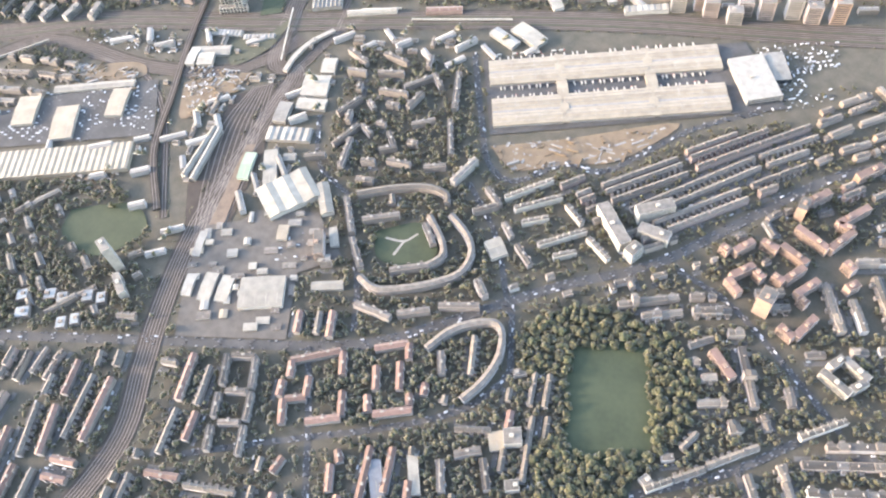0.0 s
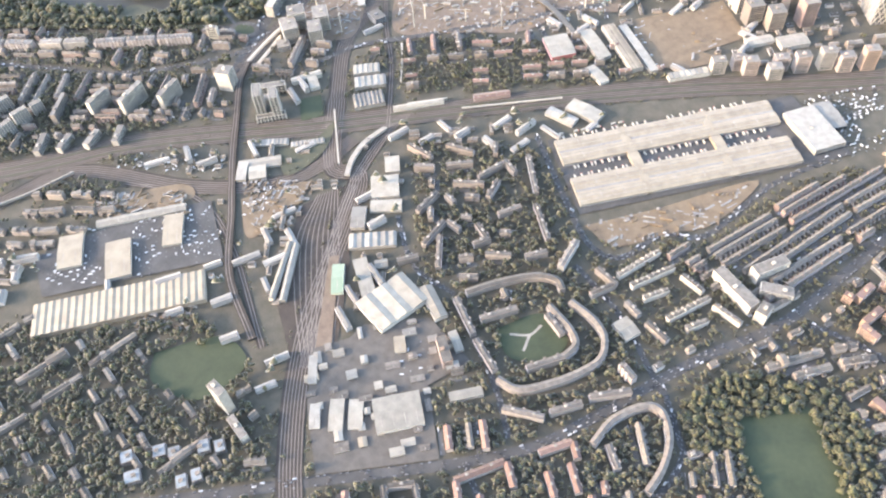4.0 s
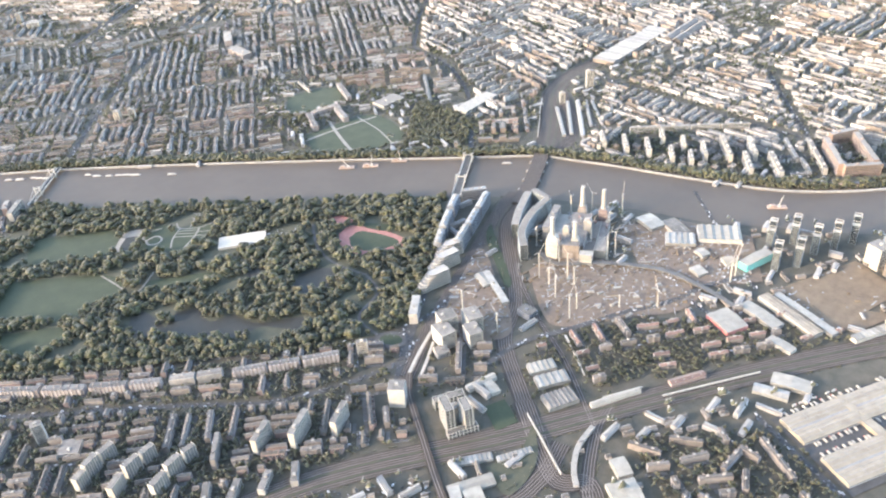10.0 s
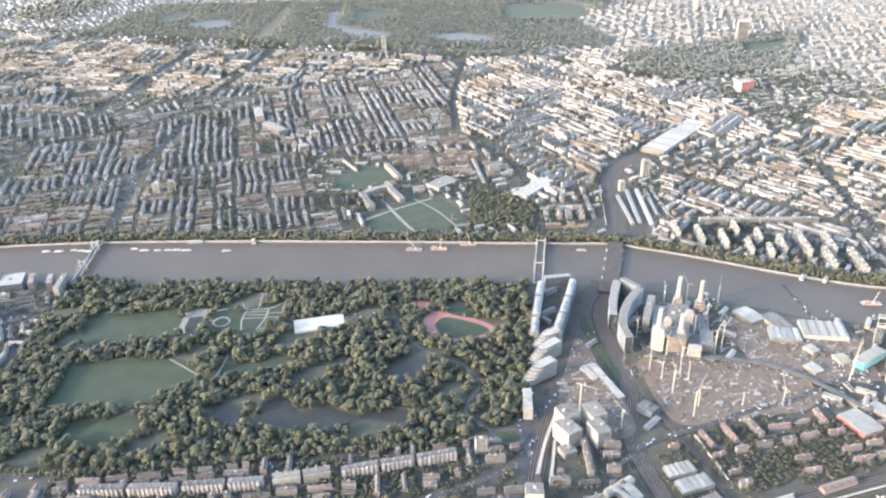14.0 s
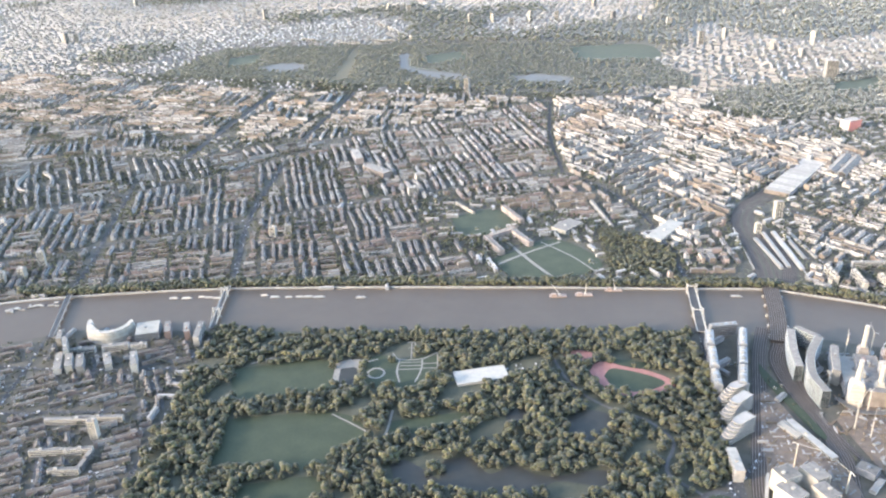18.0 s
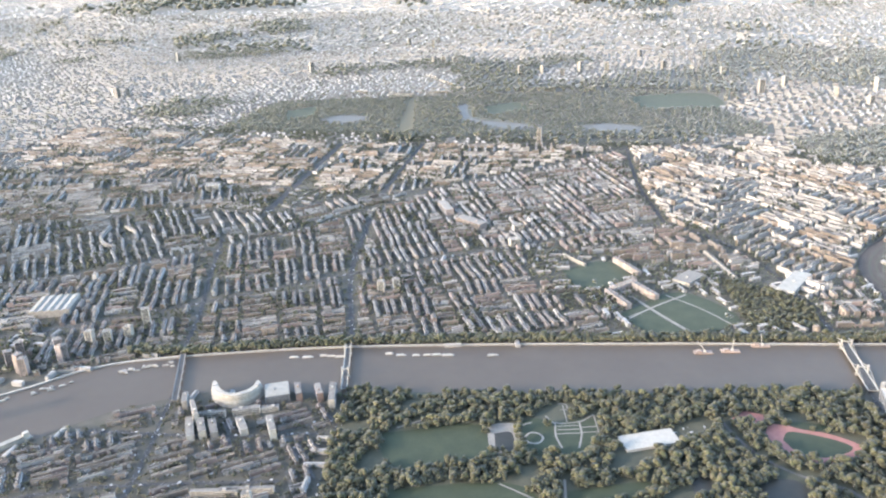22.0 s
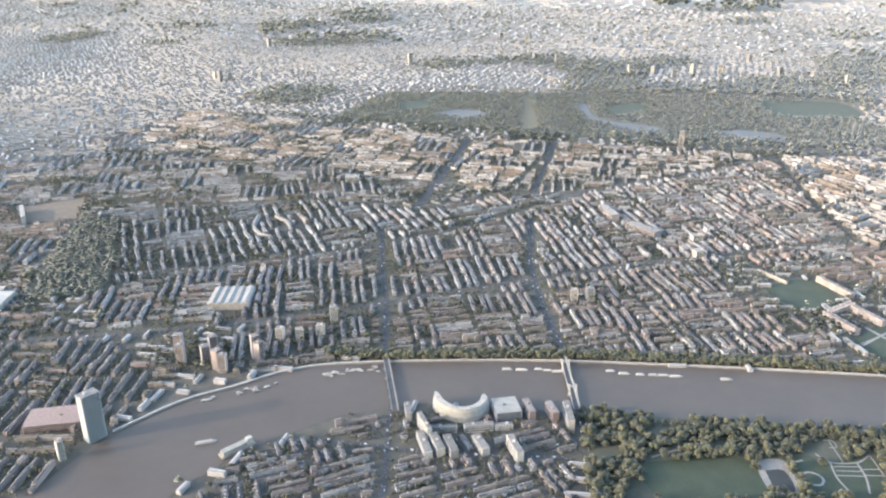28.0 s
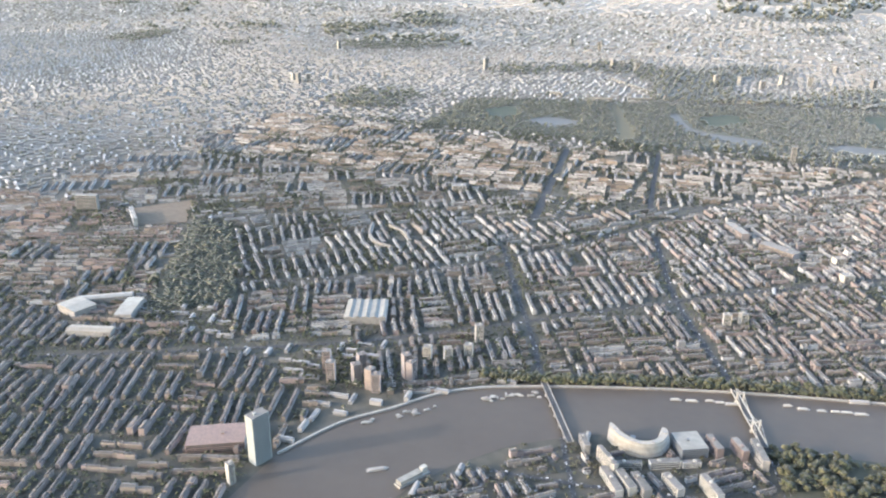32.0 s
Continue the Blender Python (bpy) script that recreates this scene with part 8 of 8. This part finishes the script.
# works on the building sites
rnd = random.Random(404)
spots = {}
for outline, n in ((pairs(-93, -110, -27, -18, 104, -52, 213, -54, 274, -115, 233, -194, 114, -242, 19, -288, -30, -261), 620),
                   (pairs(-238, -222, -222, -41, -151, -164, -95, -274, -95, -347, -218, -372), 450),
                   (pairs(86, 111, 213, 158, 377, 112, 397, -61, 273, -105, 140, -45), 520),
                   (pairs(-120, -150, 150, -150, 240, 60, 110, 150, -110, 150), 560), (pairs(-309, -896, -147, -828, -109, -881, -271, -947), 500),
                   (pairs(-74, -760, 61, -711, 71, -822, 28, -860), 500), (pairs(-89, -1044, -14, -986, 40, -1059, -43, -1097), 260), (pairs(528, -625, 629, -541, 764, -417, 721, -539, 589, -646), 500), (pairs(429, -78, 586, 52, 640, -128, 496, -194), 70)):
    xs, ys = [p[0] for p in outline], [p[1] for p in outline]
    for k in range(n):
        x, y = rnd.uniform(min(xs), max(xs)), rnd.uniform(min(ys), max(ys))
        if within(outline, np.array([x]), np.array([y]))[0]:
            spots.setdefault(rnd.choice((0, 1, 2, 2, 2, 3)), []).append((x, y, rnd.choice((12, 102, 55)), rnd.choice((1.2, 2, 3, 5, 10)), rnd.uniform(0.6, 2.4), rnd.choice((0.1, 0.2, 0.4, 0.8, 1.5, 3.5))))
for k, mat in ((0, CONCRETE), (1, DARKPANEL), (2, EARTH), (3, FLATROOF)):
    a = np.array(spots[k])
    v, f = joined_boxes(a, -a[:, 3], a[:, 3], -a[:, 4], a[:, 4], 0 * a[:, 5], a[:, 5] + 1.9)
    tagged(part("site_works", (v, f), mat), ("low concrete walls and footings of the site", "dark pits and shuttering of the site", "heaps of earth on the site", "grey stores and cabins of the site")[k], "site works", "", "stuff")

# small workshops and yards along the railways
rows = runs(pairs(-640, -1180, -30, -960, 230, -1000, 300, -860, 230, -560, 560, -250, 1000, -60, 1000, 150, 300, 150, -60, -560, -560, -960), 28, 15, 8, 9, 26, seed=71, wobble=3, cross=0.35, squares=0)
spare = [r for k, r in enumerate(rows) if k % 5]
mixed_rows(spare, ("shed", "council", "shed", "pale"), 72, 8, 3.5, 7)

# ---- vehicles ----
def cars(name, spots, label, mat, seed, size=(4.3, 1.8, 0.85, 1.45)):
    """Many parked or driving vehicles: bodies with set-back cabins, joined."""
    a = np.array(spots, float)
    if not len(a):
        return
    l, w, h, top = size
    n = np.zeros(len(a))
    z = 1.1 + n
    body = joined_boxes(a, n - l / 2, n + l / 2, n - w / 2, n + w / 2, z, z + h)
    cabin = joined_boxes(a, n - l * 0.3, n + l * 0.22, n - w * 0.43, n + w * 0.43, z + h, z + top)
    tagged(part(name, gather(body, cabin), mat), label, "cars", "", "stuff")


rnd = random.Random(55)
spots, white = [], []
for line, width in STREETS:
    for (ax, ay), (bx, by) in zip(line, line[1:]):
        d = math.hypot(bx - ax, by - ay)
        if d < 1 or ay > 1200:
            continue
        turn = math.degrees(math.atan2(by - ay, bx - ax))
        for side in (-0.4, -0.15, 0.15, 0.4):
            u = rnd.uniform(0, 12)
            while u < d:
                x, y = ax + (bx - ax) * u / d - (by - ay) / d * side * width, ay + (by - ay) * u / d + (bx - ax) / d * side * width
                (white if rnd.random() < 0.09 else spots).append((x, y, turn))
                u += rnd.uniform(7, 30) if abs(side) > 0.3 else rnd.uniform(20, 120)
q = random.Random(56)
for x, y, a, length in LANES:
    c, s = math.cos(radians(a)), math.sin(radians(a))
    for side in (-2.4, 2.4):
        u = -length / 2 + q.uniform(0, 8)
        while u < length / 2:
            (white if q.random() < 0.11 else spots).append((x + u * c - side * s, y + u * s + side * c, a))
            u += q.uniform(8, 40)
lanes = np.array(LANES)
v, f = joined_boxes(lanes, -lanes[:, 3] / 2, lanes[:, 3] / 2, -3.6 + 0 * lanes[:, 3], 3.6 + 0 * lanes[:, 3], 0 * lanes[:, 3], 0.25 + 0.004 * np.arange(len(lanes)) % 0.2)
tagged(part("side_streets", (v, f), LANE), "narrow grey side streets between the terraces", "streets", "", "stuff")
LOTS = (
    (pairs(791, -191, 902, -103, 929, -162, 829, -268), 38, 7),
    (pairs(847, -297, 939, -212, 956, -241, 864, -340), 55, 10),
    (pairs(-186, -907, -150, -890, -84, -1002, -112, -1016), 38, 8.5),
    (pairs(-110, -877, -38, -870, -9, -925, -68, -939), 38, 8.5),
    (pairs(-271, -1057, -175, -1019, -159, -1048, -239, -1084), 38, 8.5),
    (pairs(-262, -956, -234, -937, -207, -974, -235, -989), 38, 8.5),
    (pairs(-67, -764, -13, -740, 15, -815, -15, -838), 20, 8),
    (pairs(-204, -918, -83, -834, 5, -923, -36, -954, -150, -966), 38, 9),
    (pairs(-292, -1031, -257, -963, -161, -1033, -226, -1085), 38, 12),
    (pairs(348, -957, 384, -912, 417, -969, 378, -1004), 30, 10),
    (pairs(423, -110, 442, -85, 530, -202, 512, -225), 20, 8),
    (pairs(-44, -85, 44, -24, 120, -49, 4, -105), 20, 14),
    (pairs(279, -14, 346, 27, 366, -65, 308, -82), 70, 8),
    (pairs(-331, -794, -135, -724, -115, -759, -302, -834), 70, 9),
    (pairs(801, -695, 836, -681, 825, -717, 795, -729), 30, 9),
    (pairs(-773, -62, -699, -36, -676, -84, -739, -113), 25, 8),
    (pairs(808, -253, 895, -175, 903, -280, 841, -287), 60, 7),
)
for lot, turn, step in LOTS:
    x, y = scatter(lot, step, (), seed=int(step * 3 + turn), jitter=0.15)
    for px, py in zip(x, y):
        if rnd.random() < 0.6:
            (white if rnd.random() < 0.35 else spots).append((px, py, turn + rnd.choice((0, 0, 90))))
yard_rnd = random.Random(77)
yard_edge = pairs(285, -941, 373, -889, 464, -934, 422, -994, 487, -1089, 342, -1180, 275, -1095, 234, -1010, 275, -972)
x, y = scatter(yard_edge, 8.5, (), seed=77, jitter=0.3)
roofless = open_sky(x, y, 4)
for px, py in zip(x[roofless], y[roofless]):
    if yard_rnd.random() < 0.5:
        (white if yard_rnd.random() < 0.3 else spots).append((px, py, yard_rnd.choice((32, 122)) + yard_rnd.uniform(-4, 4)))
cars("parked_cars", spots, "cars parked and driving along the streets", CAR, 1)
cars("white_vans", white, "white vans and cars on streets and yards", VAN, 2, (5.6, 2.1, 2.0, 2.3))

def lorry(x, y, turn, k):
    t = thing("delivery_lorry", x, y, 1.3, turn, "white delivery lorry parked beside the market", "lorry", "market lorries")
    part("cargo_box", lambda: Geo().box(-4.2, -1.3, 0, 3.0, 1.3, 3.9), WHITE, t, key="cargo")
    part("cab", lambda: Geo().box(3.15, -1.2, 0, 5.0, 1.2, 2.9), GREYROOF if k % 3 else REDPAINT, t, key=("cab", k % 3 == 0))


k = 0
DX, DY, NX, NY = 0.794, 0.608, 0.608, -0.794
ROWS_OF_LORRIES = [(u0, u1, n, 6.2, 127) for n in (65, 87) for u0, u1 in ((12, 112), (140, 262), (292, 382))] + [(20, 190, -9, 7.5, 127), (210, 380, -9, 8, 127), (5, 160, -20, 13, 37)]
for u0, u1, off, gap, turn in ROWS_OF_LORRIES:
    ax, ay, bx, by = 414 + DX * u0 + NX * off, -467 + DY * u0 + NY * off, 414 + DX * u1 + NX * off, -467 + DY * u1 + NY * off
    n = int(math.hypot(bx - ax, by - ay) / gap)
    for i in range(n):
        if (i * 7 + k) % 5 > 1:
            lorry(ax + (bx - ax) * i / n, ay + (by - ay) * i / n, turn + (i * 13) % 7, k + i)
    k += n

# ---- trains ----
def train(ax, ay, bx, by, z, label, mat=WHITE):
    length = math.hypot(bx - ax, by - ay)
    t = thing("train", ax, ay, z, math.degrees(math.atan2(by - ay, bx - ax)), label, "train", "trains")
    n = max(1, round(length / 20))
    step = length / n
    for i in range(n):
        c = part("coach", Geo().box(0.5, -1.4, 1.0, step - 0.5, 1.4, 3.6).box(0.7, -1.1, 3.6, step - 0.7, 1.1, 4.1), mat, t)
        c.location = (i * step * S, 0, 0)
        part("window_strip", Geo().box(1.2, -1.46, 2.1, step - 1.2, 1.46, 2.9), GLASS, c)
    return t


train(-5, -542, 76, -663, 2.5, "white train standing on the line")
train(220, -448, 386, -350, 2.5, "long white train standing on the viaduct")
train(118, -475, 184, -433, 2.5, "white train standing on the viaduct")
train(26, -319, 78, -424, 2.5, "white train on the curving line")
train(23, -318, 67, -397, 2.5, "white train on the curving line")
train(-222, 679, -201, 538, 3.2, "pale train outside the terminus", CONCRETE)
train(-242, 818, -226, 686, 3.2, "pale train outside the terminus", WHITE)
train(-106, 705, -69, 533, 3.2, "pale train outside the terminus", CONCRETE)
viaduct = smooth(pairs(111, -549, 94, -599, 94, -646, 104, -682))
sheet("viaduct", Geo().ribbon(viaduct, 9, 5.5, 5), CONCRETE, "pale curving concrete viaduct", "viaduct")
ring = smooth(pairs(-81, -44, -38, -80, 65, -59, 178, -60, 250, -93, 299, -128, 341, -166))
sheet("viaduct", Geo().ribbon(ring, 12, 6.0, 1.6), LANE, "curving raised road round the building site", "viaduct")
for k in range(2, len(ring), 4):
    tagged(part("viaduct_pier", Geo().tube(ring[k][0], ring[k][1], 0.5, 4.3, 1.4, 1.4, 8), CONCRETE), "round concrete pier under a raised road", "pier", "raised road piers")
area("bank_grass", pairs(-225, 71, -188, -11, -121, -158, -133, -171, -185, -70, -220, 8), GRASS, 0.9, "green bank between two railways", "grass")
area("bank_grass", pairs(-47, -674, -1, -627, 11, -565, 32, -649, 1, -722), PARKLAND, 0.9, "dark green bank inside the railway curve", "grass")
edge = smooth(pairs(-458, -1003, -412, -943, -372, -870))
sheet("viaduct", Geo().ribbon(edge, 3, 5.5, 5), CONCRETE, "pale railway parapet wall", "viaduct")

# ---- boats ----
def boat(x, y, turn, length, label="white houseboat moored beside the bank", mat=WHITE):
    t = thing("moored_boat", x, y, 0.6, turn, label, "boat", "moored boats")
    l, w = length / 2, length * 0.1 + 0.8
    part("hull", Geo().ring([(-l, -w), (l * 0.7, -w), (l, 0), (l * 0.7, w), (-l, w)], 0, 1.6), GREYROOF, t)
    part("cabin", Geo().ring([(-l * 0.85, -w * 0.8), (l * 0.55, -w * 0.8), (l * 0.55, w * 0.8), (-l * 0.85, w * 0.8)], 1.62, 3.8, 0.06), mat, t)


for k, (x, y) in enumerate(pairs(-1687, 64, -1653, 72, -1616, 87, -1594, 88, -1568, 91, -1455, 130, -1423, 128, -1386, 135, -1358, 142, -1335, 148, -1307, 152, -1201, 170)):
    boat(x, y, 17, (26, 30, 22, 24, 34, 22, 28, 22, 24, 30, 32, 18)[k])
for k in range(34):
    q = random.Random(k)
    t = q.random()
    x, y = (-2110 + 130 * t, -92 + 78 * t) if k < 22 else (-2290 + 110 * t, -262 + 110 * t)
    boat(x + q.uniform(-4, 14), y + q.uniform(-24, 2), q.choice((22, 25, 27, -64)) if k < 22 else 46, q.uniform(9, 18), mat=WHITE if k % 3 else CONCRETE)
boat(-2195, -408, 35, 44, "long grey barge moored in the river", CONCRETE)
boat(-1197, 174, 12, 30, "small grey boat on the river", CONCRETE)
boat(-254, 379, 10, 30, "small grey boat on the river", CONCRETE)
boat(812, 288, 12, 60, "long green barge moored in the river", GREENPAINT)
boat(871, 305, 12, 50, "long green barge moored in the river", GREENPAINT)
pier = thing("river_pier", -2122, -413, 0, 62, "pale pier building at the river bend", "pier")
part("deck", Geo().box(-34, -9, 0, 40, 9, 5), CONCRETE, pier)
part("hall", Geo().box(-30, -7, 5.02, 22, 7, 13), WHITEROOF, pier)
part("tower", Geo().box(24, -5, 5.02, 36, 5, 18), WHITE, pier)


def crane_barge(x, y, turn, lean):
    t = thing("crane_barge", x, y, 0.6, turn, "orange crane barge working on the river", "barge", "crane barges")
    part("hull", Geo().ring([(-22, -8), (22, -8), (22, 8), (-22, 8)], 0, 2.4), ORANGE, t)
    part("deckhouse", Geo().box(-16, -5, 2.42, -4, 5, 7), ORANGE, t)
    part("crane_cab", Geo().box(1, -2.5, 2.42, 7, 2.5, 7), WHITE, t)
    part("jib", Geo().beam((4, 0, 6), (4 + 26 * lean, 0, 34), 1.5), WHITE, t)


crane_barge(-697, 288, 14, -0.8)
crane_barge(-633, 308, 12, 0.1)
crane_barge(-561, 350, 12, -0.2)
crane_barge(435, 253, 10, 0.3)
